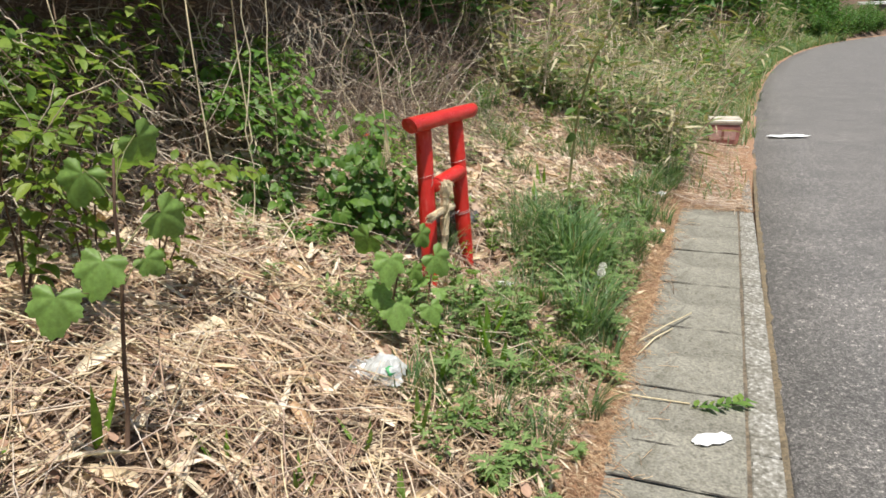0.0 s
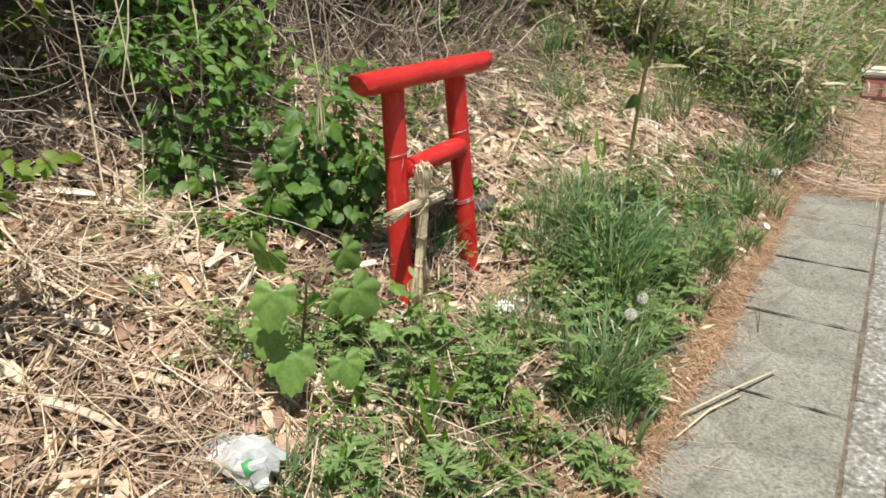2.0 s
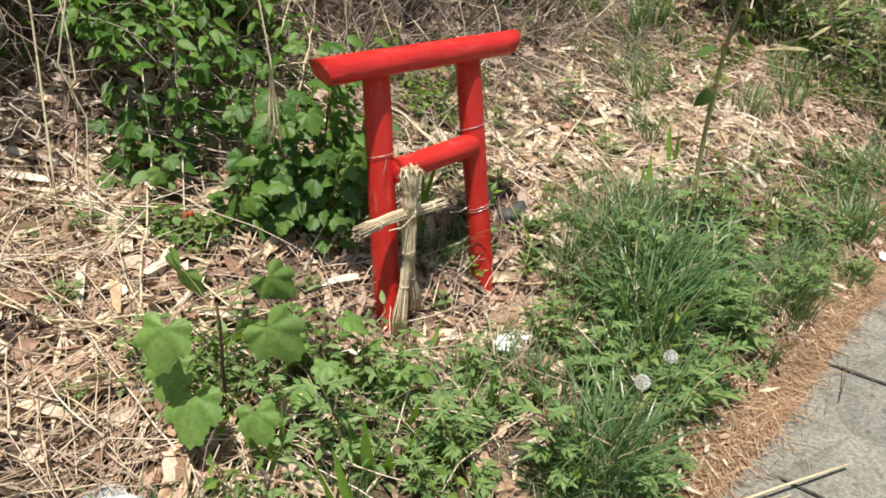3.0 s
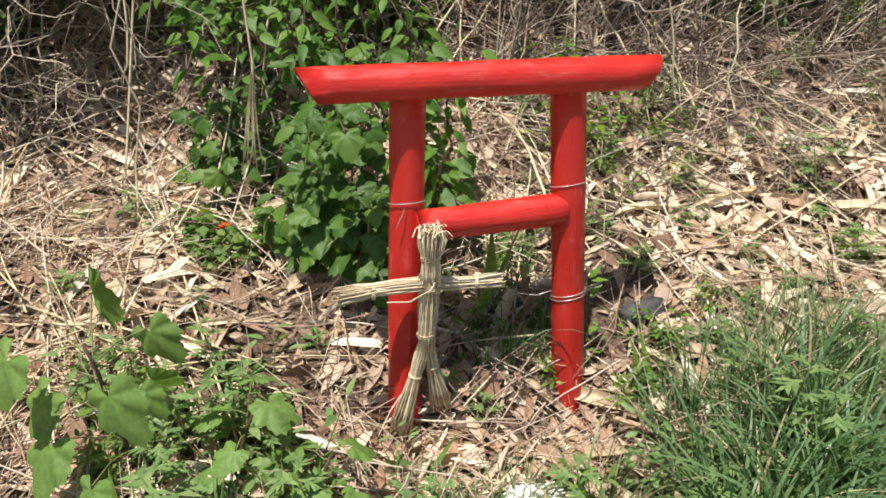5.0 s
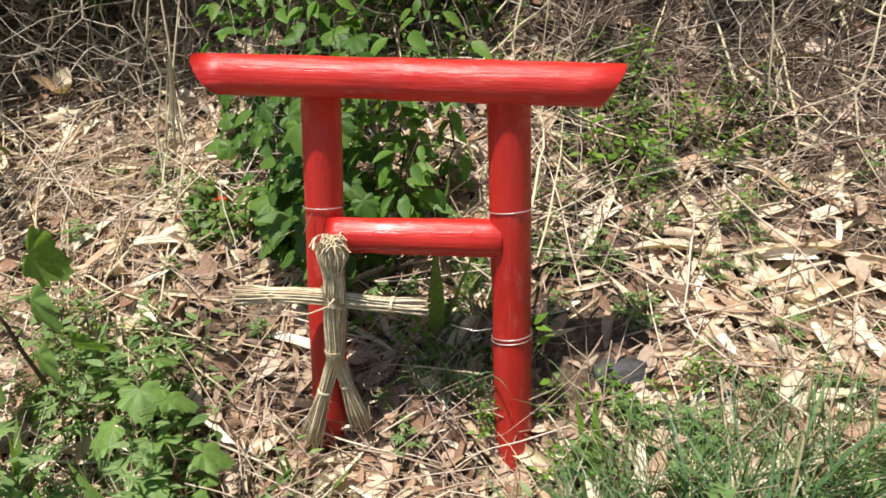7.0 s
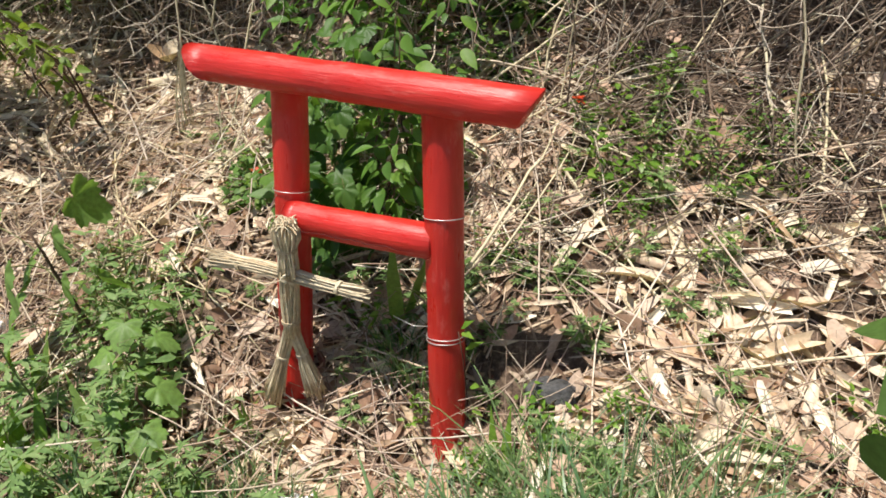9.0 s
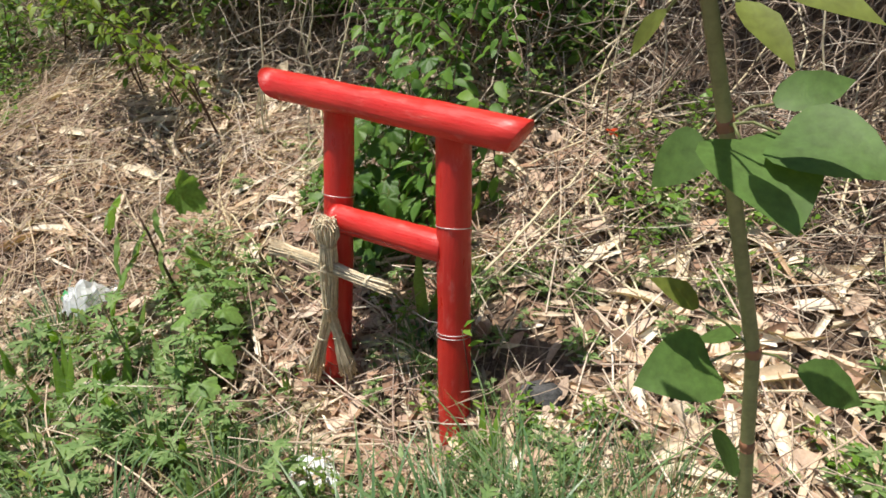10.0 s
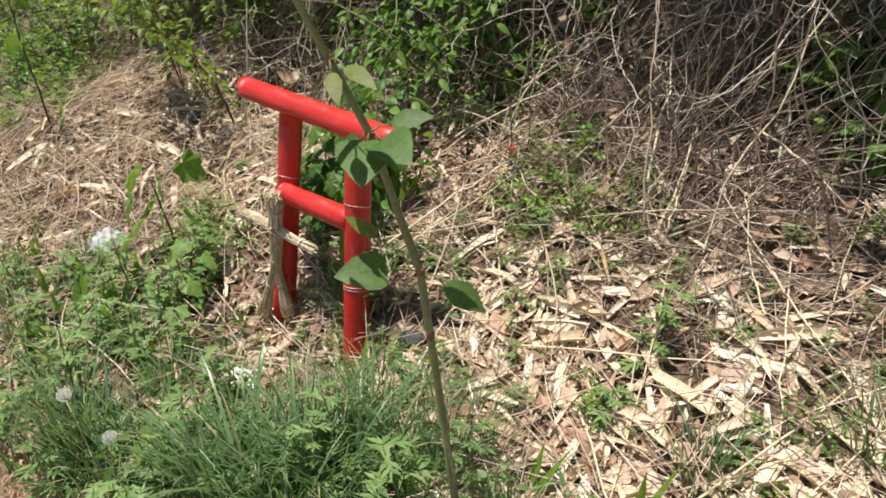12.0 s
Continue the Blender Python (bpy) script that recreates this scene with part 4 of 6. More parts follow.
long_cane([(0.03, 3.74, 0.66), (-0.25, 3.88, 0.78), (-0.545, 4.005, 0.852), (-0.75, 4.12, 0.95)], 0.0042, "long grey dead twig leaning from behind the gate to the scarp")
long_cane([(0.0, 3.79, 0.66), (-0.25, 3.93, 0.75), (-0.52, 4.06, 0.84)], 0.003, "long grey dead twig leaning from behind the gate to the scarp")
long_cane([(-0.60, 3.74, 0.88), (-0.70, 3.98, 1.04), (-0.81, 4.21, 1.18), (-0.90, 4.42, 1.30)], 0.0038, "long pale dead cane leaning against the scarp")
long_cane([(-0.21, 4.56, 0.64), (-0.25, 4.50, 0.95), (-0.30, 4.46, 1.28), (-0.34, 4.43, 1.5)], 0.0035, "long pale dead cane standing before the scarp")

for points, r in (
        (((-0.75, 3.72, 0.87), (-0.84, 4.06, 1.17), (-0.93, 4.42, 1.45)), 0.0048), (((-0.39, 4.50, 0.90), (-0.62, 4.50, 1.16), (-0.90, 4.46, 1.42)), 0.0044),
        (((-0.16, 4.56, 0.78), (-0.32, 4.60, 0.94), (-0.48, 4.62, 1.08)), 0.0046), (((-0.48, 4.79, 1.11), (-0.36, 4.93, 1.06), (-0.24, 5.08, 0.96)), 0.0050),
        (((-0.44, 4.88, 1.01), (-0.66, 4.88, 1.25), (-0.90, 4.84, 1.52)), 0.0044), (((-0.84, 3.86, 0.98), (-0.92, 3.97, 1.2), (-1.01, 4.08, 1.44)), 0.0040),
        (((-0.40, 4.20, 0.86), (-0.58, 4.36, 1.08), (-0.80, 4.58, 1.34)), 0.0036), (((-0.55, 4.40, 0.96), (-0.62, 4.70, 1.15), (-0.74, 5.02, 1.36)), 0.0036)):
    long_cane(points, r, "long pale dead cane leaning on the scarp")

# ---- dry thicket on the scarp ----
def thicket(count, s0, s1, d0, d1, rand, length, radius, mat_kink=0.22):
    sh = Shape()
    for _ in range(count):
        s, d = rand.uniform(s0, s1), rand.uniform(d0, d1)
        p = on(s, d, rand.uniform(0.0, 0.25))
        way = Vector((rand.gauss(0, 0.45), rand.gauss(0, 0.45), rand.choice([-1, -0.8, 0.7, 1.0]) * rand.uniform(0.5, 1.2)))
        way = way + 0.35 * Vector((-ACROSS.x, -ACROSS.y, 0))
        l = rand.uniform(*length)
        r = rand.uniform(*radius)
        pts = rod(rand, p - 0.02 * way, way, l, mat_kink, 5)
        pts = [q - Vector((0, 0, 0.10 * l * (i / 5) ** 2)) for i, q in enumerate(pts)]
        sh.tube(pts, [r, r, r * 0.9, r * 0.8, r * 0.65, r * 0.4], 3, False)
    return sh


rand = random.Random(12)
# the vine colour is darkened to stand in for shade in the hollow
tagged(part("dry_thicket", thicket(420, -4.5, 0.4, 2.6, 3.6, rand, (0.25, 0.8), (0.0012, 0.0032), 0.42), M_VINE_SHADED), "sparse dry brown vines in the hollow, coloured darker for its shade", "dry thicket", kind="stuff")
tagged(part("dry_thicket", thicket(800, 0.4, 3.2, 2.45, 3.6, rand, (0.25, 0.8), (0.0012, 0.0032), 0.42), M_VINE_SHADED), "dense dry brown vines and stems on the scarp, coloured darker for its shade", "dry thicket", kind="stuff")
sh = Shape()
for _ in range(560):  # stalks that slid down the scarp and lean one way
    s, d = rand.uniform(0.5, 2.4), 2.1 + 0.95 * rand.random() ** 0.8
    way = Vector((ALONG.x * 0.55 - ACROSS.x * 0.1, ALONG.y * 0.55 - ACROSS.y * 0.1, 0.75)) + Vector((rand.gauss(0, 0.28), rand.gauss(0, 0.28), rand.gauss(0, 0.2)))
    l, r = rand.uniform(0.2, 0.85), rand.uniform(0.0012, 0.0034)
    pts = rod(rand, on(s, d, rand.uniform(-0.02, 0.10)), way, l, 0.22, 5)
    sh.tube([q - Vector((0, 0, 0.12 * l * (i / 5) ** 2)) for i, q in enumerate(pts)], [r, r, r * 0.9, r * 0.8, r * 0.65, r * 0.4], 3, False)
tagged(part("fallen_stalks", sh, M_STALK), "brown and pale dead stalks leaning down the scarp", "dry stalks", kind="stuff")
tagged(part("dry_stalks", thicket(260, -4.5, 3.2, 2.25, 3.3, rand, (0.4, 1.0), (0.0016, 0.0036), 0.32), M_ROOT), "pale dry stalks and vines over the scarp", "dry stalks", kind="stuff")



def gnarled(sh, r, p, drift, length, radius, depth=0):
    """A crooked vine that turns sharply every few centimetres and branches."""
    drift = Vector(drift).normalized()
    w, pts = drift.copy(), [Vector(p)]
    while length > 0:
        w = (0.6 * w + 0.4 * drift + 0.62 * Vector((r.uniform(-1, 1), r.uniform(-1, 1), r.uniform(-1, 1)))).normalized()
        step_length = r.uniform(0.025, 0.085)
        length -= step_length
        pts.append(pts[-1] + w * step_length)
        if depth < 2 and r.random() < 0.20:
            gnarled(sh, r, pts[-1], w + 0.9 * Vector((r.uniform(-1, 1), r.uniform(-1, 1), r.uniform(-1, 0.6))), r.uniform(0.12, 0.35), radius * 0.62, depth + 1)
    sh.tube(pts, [radius * (1 - 0.6 * i / len(pts)) for i in range(len(pts))], 4, False)


sh = Shape()
r2 = random.Random(61)
for _ in range(270):
    s, d = r2.uniform(-3.3, 2.6), r2.uniform(2.45, 3.1)
    if r2.random() < 0.65:
        gnarled(sh, r2, on(s, d, r2.uniform(0.15, 0.55)), Vector((-ACROSS.x * 0.45, -ACROSS.y * 0.45, -0.8)) + 0.5 * Vector((r2.gauss(0, 1), r2.gauss(0, 1), 0)), r2.uniform(0.35, 0.9), r2.uniform(0.0016, 0.0042))
    else:
        gnarled(sh, r2, on(s, d - 0.15, 0.0), Vector((r2.gauss(0, 0.5), r2.gauss(0, 0.5), 1)), r2.uniform(0.3, 0.8), r2.uniform(0.0016, 0.0040))
for _ in range(55):
    s, d = r2.uniform(-2.6, 1.4), r2.uniform(2.4, 2.7)
    gnarled(sh, r2, on(s, d, r2.uniform(0.35, 0.85)), Vector((r2.gauss(0, 0.4), r2.gauss(0, 0.4), -0.8)), r2.uniform(0.4, 0.9), r2.uniform(0.0018, 0.0040))
tagged(part("gnarled_vines", sh, M_ROOT), "crooked branching dry vines hanging before the dark hollow", "dry vines", kind="stuff")


# ---- plants ----
OVATE = ((0, 0.12), (0.12, 0.66), (0.28, 0.95), (0.45, 1.0), (0.68, 0.72), (0.86, 0.34), (1, 0))
SMALL = ((0, 0.1), (0.4, 1.0), (1, 0))
BAMBOO = ((0, 0.2), (0.2, 0.9), (0.55, 0.85), (1, 0))
UP = Vector((0, 0, 1))


def lobed(sh, base, way, up, size):
    """A toothed leaf of five pointed lobes, curved down at its rim."""
    way = way.normalized()
    side = way.cross(up).normalized()
    up = side.cross(way)
    centre = base + way * size * 0.10
    n = 41
    k0 = len(sh.v)
    sh.v.append(centre)
    for ring in (0.5, 1.0):
        for i in range(n):
            a = -2.55 + 5.1 * i / (n - 1)
            r = max(0.22, max(k * math.exp(-0.95 * ((a - c) / 0.86) ** 2) for c, k in ((0, 1.0), (0.9, 0.74), (-0.9, 0.74), (1.8, 0.58), (-1.8, 0.58))))
            r *= 1 - (0.085 * (i % 2) if ring == 1.0 else 0)
            lift = 0.05 * math.cos(6.7 * a) * ring - 0.38 * (r * ring) ** 2
            sh.v.append(centre + size * (ring * r * (math.cos(a) * way + math.sin(a) * side) + lift * up))
    for i in range(n - 1):
        sh.f.append((k0, k0 + 1 + i, k0 + 2 + i))
        sh.f.append((k0 + 1 + i, k0 + 1 + n + i, k0 + 2 + n + i, k0 + 2 + i))


def plant(name, label, category, group, stem, stem_mat, leaves, leaf_mat):
    root = tagged(new(name), label, category, group)
    if stem.v:
        part("stem", stem, stem_mat, root)
    part("foliage", leaves, leaf_mat, root)
    return root


def mugwort(seed):
    r = random.Random(seed)
    st, lf = Shape(), Shape()
    for k in range(1):
        h = r.uniform(0.09, 0.22)
        pts = rod(r, (0, 0, -0.02), (r.gauss(0, 0.3), r.gauss(0, 0.3), 1), h + 0.02, 0.1)
        st.tube(pts, [0.002, 0.002, 0.0018, 0.0015, 0.001], 4)
        for i in range(r.randint(9, 13)):
            u = 0.2 + 0.8 * i / 11
            q = pts[0].lerp(pts[-1], min(1, u))
            w = 2.4 * i + r.uniform(-0.4, 0.4)
            out = Vector((math.cos(w), math.sin(w), r.uniform(0.1, 0.7))).normalized()
            l = r.uniform(0.05, 0.085) * (1.15 - 0.5 * u)
            lf.leaf(q, out, UP, l, l * 0.24, SMALL, 0.35, 0.2)
            side = out.cross(UP).normalized()
            for v, sc in ((0.35, 0.55), (0.62, 0.45)):
                for sg in (-1, 1):
                    lf.leaf(q + out * l * v - UP * 0.3 * l * v * v, (out + sg * 0.9 * side), UP, l * sc, l * 0.17, SMALL, 0.25, 0.2)
    return plant("mugwort", "low grey-green mugwort weed with feathery leaves", "weed", "weeds on the verge", st, M_STEM, lf, M_MUGWORT)


def grass(seed, blades, spread, length, label, width=(0.0035, 0.009), mat=M_GRASS, arch=0.85):
    r = random.Random(seed)
    root = tagged(new("grass_clump"), label, "grass", "grass clumps on the verge")
    for name, count, m, note in (("tuft", blades, mat, ""), ("dry_tuft", blades // 9, M_DRYBLADE, "dry straw-coloured blades")):
        lf = Shape()
        for _ in range(count):
            w = r.uniform(0, 6.2832)
            k = spread * math.sqrt(r.random())
            b = Vector((k * math.cos(w), k * math.sin(w), -0.015))
            v = w + r.gauss(0, 0.7)
            out = Vector((math.cos(v), math.sin(v), 0))
            lf.blade(b, (UP + out * r.uniform(0.02, 0.30)).normalized(), out * r.uniform(0.0, arch), r.uniform(*length), r.uniform(*width), Vector((-math.sin(v + r.gauss(0, 0.6)), math.cos(v), r.gauss(0, 0.3))).normalized(), 5)
        part(name, lf, m, root, note)
    return root


def broadleaf(name, seed, stems, height_range, leaf_size, per_stem, mat, label, group, spread=0.06, lean=0.35, profile=OVATE, ratio=0.62, category="shrub", wood=M_TWIG, lobes=0.0):
    r = random.Random(seed)
    st, lf = Shape(), Shape()
    for _ in range(stems):
        h = r.uniform(*height_range)
        pts = rod(r, (r.gauss(0, spread), r.gauss(0, spread), -0.03), (r.gauss(0, lean), r.gauss(0, lean), 1), h, 0.16, 5)
        rad = 0.0018 + 0.004 * h
        st.tube(pts, [rad, rad * 0.9, rad * 0.8, rad * 0.65, rad * 0.5, rad * 0.3], 4)
        for i in range(per_stem):
            u = 0.15 + 0.85 * (i + r.random()) / per_stem
            x = u * 5
            k = min(4, int(x))
            q = pts[k].lerp(pts[k + 1], x - k)
            w = 2.4 * i + r.uniform(-0.6, 0.6)
            out = Vector((math.cos(w), math.sin(w), r.uniform(-0.15, 0.5))).normalized()
            l = r.uniform(*leaf_size)
            pet = q + out * l * r.uniform(0.15, 0.9)
            st.tube([q, pet], 0.0008, 3, False)
            if r.random() < lobes:
                lobed(lf, pet, out + Vector((r.gauss(0, 0.3), r.gauss(0, 0.3), -0.5)), (UP + 0.5 * Vector((r.gauss(0, 1), r.gauss(0, 1), 0))).normalized(), l * 0.85)
                continue
            lf.leaf(pet, (out + Vector((r.gauss(0, 0.3), r.gauss(0, 0.3), r.gauss(0, 0.2)))).normalized(), (UP + 0.5 * Vector((r.gauss(0, 1), r.gauss(0, 1), 0.2))).normalized(), l, l * ratio * r.uniform(0.8, 1.15), profile, r.uniform(0.05, 0.4), r.uniform(0.05, 0.35))
    return plant(name, label, category, group, st, wood, lf, mat)


def put(root, s, d, scale=1.0, turn=None, lift=0.0, tip=(0, 0)):
    m = pose(*on(s, d, lift), tip[0], tip[1], rng.uniform(0, 360) if turn is None else turn) @ Matrix.Scale(scale, 4)
    root.matrix_basis = m
    return root


def again(root, s, d, scale=1.0, turn=None, lift=0.0, tip=(0, 0)):
    ob = copy_thing(root, Matrix())
    return put(ob, s, d, scale, turn, lift, tip)


# verge weeds
rand = rng = random.Random(31)
kinds = [mugwort(200 + i) for i in range(5)]
first = {k: True for k in range(5)}


def place(roots, used, s, d, scale, lift=0.0, tip=(0, 0)):
    if 0.28 < s < 0.54 and 1.12 < d < 1.46:
        d -= 0.3
    k = rng.randrange(len(roots))
    if used.get(k, True):
        used[k] = False
        return put(roots[k], s, d, scale, lift=lift, tip=tip)
    return again(roots[k], s, d, scale, lift=lift, tip=tip)


made = 0
while made < 125:
    s, d = rng.uniform(-1.5, 3.2), rng.uniform(0.55, 1.7)
    e = litter_edge(s)
    if d > e + 0.05 and rng.random() > 0.07:
        continue
    if s < -1.1 and d > e - 0.05:
        continue
    if math.hypot(s - 0.24, d - 1.14) < 0.19 or math.hypot(s + 0.92, d - 1.30) < 0.24:
        continue
    if abs(s - 0.25) < 0.35 and d > 1.15 and rng.random() > 0.25:
        continue
    place(kinds, first, s, d, rng.choice((0.5, 0.7, 0.9, 1.1, 1.45)) * rng.uniform(0.85, 1.15))
    made += 1
herb = [broadleaf("herb", 480 + i, 4, (0.14, 0.32), (0.028, 0.052), 12, M_MUGWORT if i else M_SPRAY, "slender green weed with small lance-shaped leaves on the verge", "weeds on the verge", 0.04, 0.35, ratio=0.36, category="weed", wood=M_STEM) for i in range(3)]
used_herb = {}
for _ in range(52):
    s = rng.uniform(-1.3, 2.6)
    d = rng.uniform(0.62, litter_edge(s) + 0.1)
    if math.hypot(s - 0.24, d - 1.14) < 0.19 or math.hypot(s + 0.92, d - 1.30) < 0.24:
        continue
    place(herb, used_herb, s, d, rng.uniform(0.5, 1.05))
# scattered weeds up the litter slope
for _ in range(46):
    place(kinds, first, rng.uniform(0.5, 2.6), rng.uniform(1.4, 2.3), rng.uniform(0.4, 0.8))
for _ in range(20):
    place(kinds, first, rng.gauss(0.36, 0.13), rng.gauss(1.66, 0.11), rng.uniform(0.45, 0.85))
for _ in range(14):
    place(kinds, first, rng.gauss(0.72, 0.12), rng.gauss(1.36, 0.07), rng.uniform(0.45, 0.85))
for _ in range(16):
    place(kinds, first, rng.uniform(0.5, 1.0), rng.uniform(1.58, 2.05), rng.uniform(0.45, 0.95))
for _ in range(14):
    place(herb, used_herb, rng.uniform(-0.75, -0.45), rng.uniform(1.42, 1.62), rng.uniform(0.5, 0.9))
for _ in range(22):
    place(kinds, first, rng.uniform(-0.9, 0.2), rng.uniform(1.55, 2.2), rng.uniform(0.5, 0.9))

lush = [grass(340 + i, 40, 0.07, (0.24, 0.50), "lush clump of broad blue-green grass blades at the verge", (0.007, 0.015), M_LUSH, 0.75) for i in range(2)]
tall = [grass(300 + i, 95, 0.10, (0.14, 0.36), "tall blue-green grass clump on the road verge", (0.0026, 0.0065), M_GRASS, 0.8) for i in range(3)]
short = [grass(320 + i, 60, 0.06, (0.10, 0.24), "short green grass clump on the road verge") for i in range(3)]
used_tall, used_short = {}, {}
for _ in range(7):
    place(tall, used_tall, rng.uniform(0.25, 1.25), rng.uniform(0.62, 1.08), rng.uniform(0.75, 1.1))
for s, d in ((-0.12, 0.72), (0.02, 0.7), (1.5, 0.7), (0.62, 1.12), (0.8, 1.14)):
    place(tall, used_tall, s, d, rng.uniform(0.7, 0.95))
used_lush = {}
for s, d in ((0.46, 0.82), (0.62, 0.84), (0.58, 0.93), (0.70, 0.98), (0.06, 0.74), (0.80, 0.90), (0.95, 0.80), (1.1, 0.9), (0.62, 0.94), (0.74, 1.04), (0.84, 1.02), (0.9, 1.12), (0.02, 0.66), (1.02, 1.14)):
    place(lush, used_lush, s, d, rng.uniform(0.7, 1.0))
for _ in range(11):
    place(kinds, first, rng.uniform(0.35, 1.2), rng.uniform(0.72, 1.1), rng.uniform(1.3, 1.8))
for _ in range(24):
    place(kinds, first, rng.uniform(0.2, 1.35), rng.uniform(0.6, 1.15), rng.uniform(1.0, 1.9))
for _ in range(7):
    place(short, used_short, rng.gauss(0.34, 0.08), rng.gauss(1.62, 0.07), rng.uniform(0.6, 1.0))
for s, d, k in ((0.60, 0.82, 1.0), (0.70, 0.88, 1.05), (0.78, 0.94, 1.0), (0.54, 0.88, 0.9), (0.86, 1.0, 0.85), (0.0, 0.70, 0.9)):
    again(lush[rng.randrange(2)], s, d, k)
for s, d in ((0.78, 1.2), (0.88, 1.25), (1.0, 1.3), (0.7, 1.26), (0.95, 1.18), (1.1, 1.22)):
    place(tall, used_tall, s, d, rng.uniform(0.75, 0.95))
for _ in range(20):
    s = rng.uniform(-0.95, 0.3)
    place(short, used_short, s, rng.uniform(0.6, min(1.25, litter_edge(s))), rng.uniform(0.6, 1.1))
for _ in range(46):
    s = rng.uniform(-0.95, 3.4)
    place(short, used_short, s, rng.uniform(0.55, min(1.2, litter_edge(s))), rng.uniform(0.7, 1.2))

# shrubs and climbers
clump = broadleaf("weed_clump", 401, 9, (0.14, 0.33), (0.04, 0.072), 15, M_SHRUB, "dark green broad-leaved clump at the foot of the scarp", "broad-leaved clumps", 0.05, 0.5, ratio=0.72, wood=M_STEM, lobes=0.45)
put(clump, -0.42, 1.97, 0.45, 20)
for s, d, k, turn in ((-0.36, 1.88, 0.42, 250), (0.3, 2.55, 0.9, 300), (0.5, 2.7, 0.8, 80), (1.35, 2.68, 1.0, 190), (1.55, 2.75, 1.2, 30), (1.75, 2.6, 1.2, 100), (1.65, 2.5, 0.9, 300), (1.95, 2.7, 1.2, 200), (1.5, 2.6, 0.8, 10)):
    again(clump, s, d, k, turn)

# leaves built one by one, of unit length along x
LEAF_KINDS = {}
for kind, mat in (("dark", M_PIECE_DARK), ("fresh", M_PIECE_FRESH), ("young", M_PIECE_YOUNG)):
    shapes = []
    for i in range(6):
        r2 = random.Random(600 + i)
        sh = Shape()
        if kind == "dark" and i < 4:
            lobed(sh, Vector(), Vector((1, 0, -0.15)), Vector((0, r2.uniform(-0.2, 0.2), 1)), 0.8)
        else:
            sh.leaf(Vector(), Vector((1, 0, 0)), Vector((0, r2.uniform(-0.2, 0.2), 1)), 1.0, r2.uniform(0.40, 0.56), OVATE, r2.uniform(0.1, 0.4), r2.uniform(0.1, 0.4))
        shapes.append(sh.mesh("leaf", mat))
    LEAF_KINDS[kind] = shapes
ROADWARD = Vector((-ACROSS.x, -ACROSS.y, 0))


def leafy(name, label, category, group, stems, kind, size, per_stem, seed, first=0.2):
    """A plant from its stems, given as lists of points, with every leaf a piece of its own turned to the light."""
    r = random.Random(seed)
    root = tagged(new(name), label, category, group)
    st = Shape()
    for pts in stems:
        n = len(pts) - 1
        st.tube(pts, [0.0042 - 0.0028 * i / n for i in range(n + 1)], 5)
        for i in range(per_stem):
            x = n * (first + (1 - first) * (i + r.random()) / per_stem)
            k = min(n - 1, int(x))
            q = pts[k].lerp(pts[k + 1], min(1, x - k))
            w = 2.4 * i + r.uniform(-0.5, 0.5)
            out = (Vector((math.cos(w), math.sin(w), r.uniform(-0.2, 0.5))) + 0.45 * ROADWARD).normalized()
            l = r.uniform(*size)
            pet = q + out * l * r.uniform(0.3, 1.1)
            st.tube([q, q.lerp(pet, 0.5) + UP * 0.004, pet], 0.0009, 3, False)
            way = (out + Vector((r.gauss(0, 0.25), r.gauss(0, 0.25), r.uniform(-0.9, 0.0)))).normalized()
            up = (UP + 0.6 * ROADWARD - 0.25 * Vector((ALONG.x, ALONG.y, 0)) + 0.35 * Vector((r.gauss(0, 1), r.gauss(0, 1), 0)))
            side = up.cross(way).normalized()
            m = Matrix((way, side, way.cross(side))).transposed().to_4x4() @ Matrix.Scale(l, 4)
            m.translation = pet
            part("leaf", r.choice(LEAF_KINDS[kind]), None, root).matrix_basis = m
    part("stem", st, M_STEM if kind == "dark" else M_TWIG, root)
    return root


def arch_stem(r, a, b, rise, n=6):
    return [a.lerp(b, i / n) + UP * rise * math.sin(math.pi * i / n) + (0.010 if 0 < i < n else 0) * Vector((r.gauss(0, 1), r.gauss(0, 1), r.gauss(0, 1))) for i in range(n + 1)]


r3 = random.Random(71)
SPRAYS = ((-1.66, 2.12, ((-0.94, 1.70, 1.28), (-0.88, 1.80, 1.26), (-0.82, 1.92, 1.31), (-0.74, 2.02, 1.33))), (-1.40, 2.15, ((-0.90, 1.74, 1.13), (-0.84, 1.86, 1.12), (-0.76, 1.98, 1.20))),
          (-1.15, 2.10, ((-0.72, 2.10, 1.11), (-0.62, 2.24, 1.09), (-0.55, 2.36, 1.03))))
stems = []
for s, d, h in ((-0.24, 1.90, 0.22), (-0.14, 2.0, 0.44), (-0.12, 1.80, 0.30), (-0.04, 1.74, 0.34), (0.0, 1.84, 0.46), (-0.08, 1.88, 0.42), (-0.17, 1.86, 0.26), (0.03, 1.76, 0.28), (-0.02, 1.95, 0.52)):
    a = on(s, d, -0.03)
    stems.append(arch_stem(r3, a, a + Vector((r3.gauss(0, 0.05), r3.gauss(0, 0.05), h)) + 0.08 * ROADWARD, 0.0))
leafy("lobed_leaf_clump", "dark green clump of lobed broad leaves behind the red gate", "shrub", "broad-leaved clumps", stems, "dark", (0.050, 0.088), 22, 72, 0.1)
stems = []
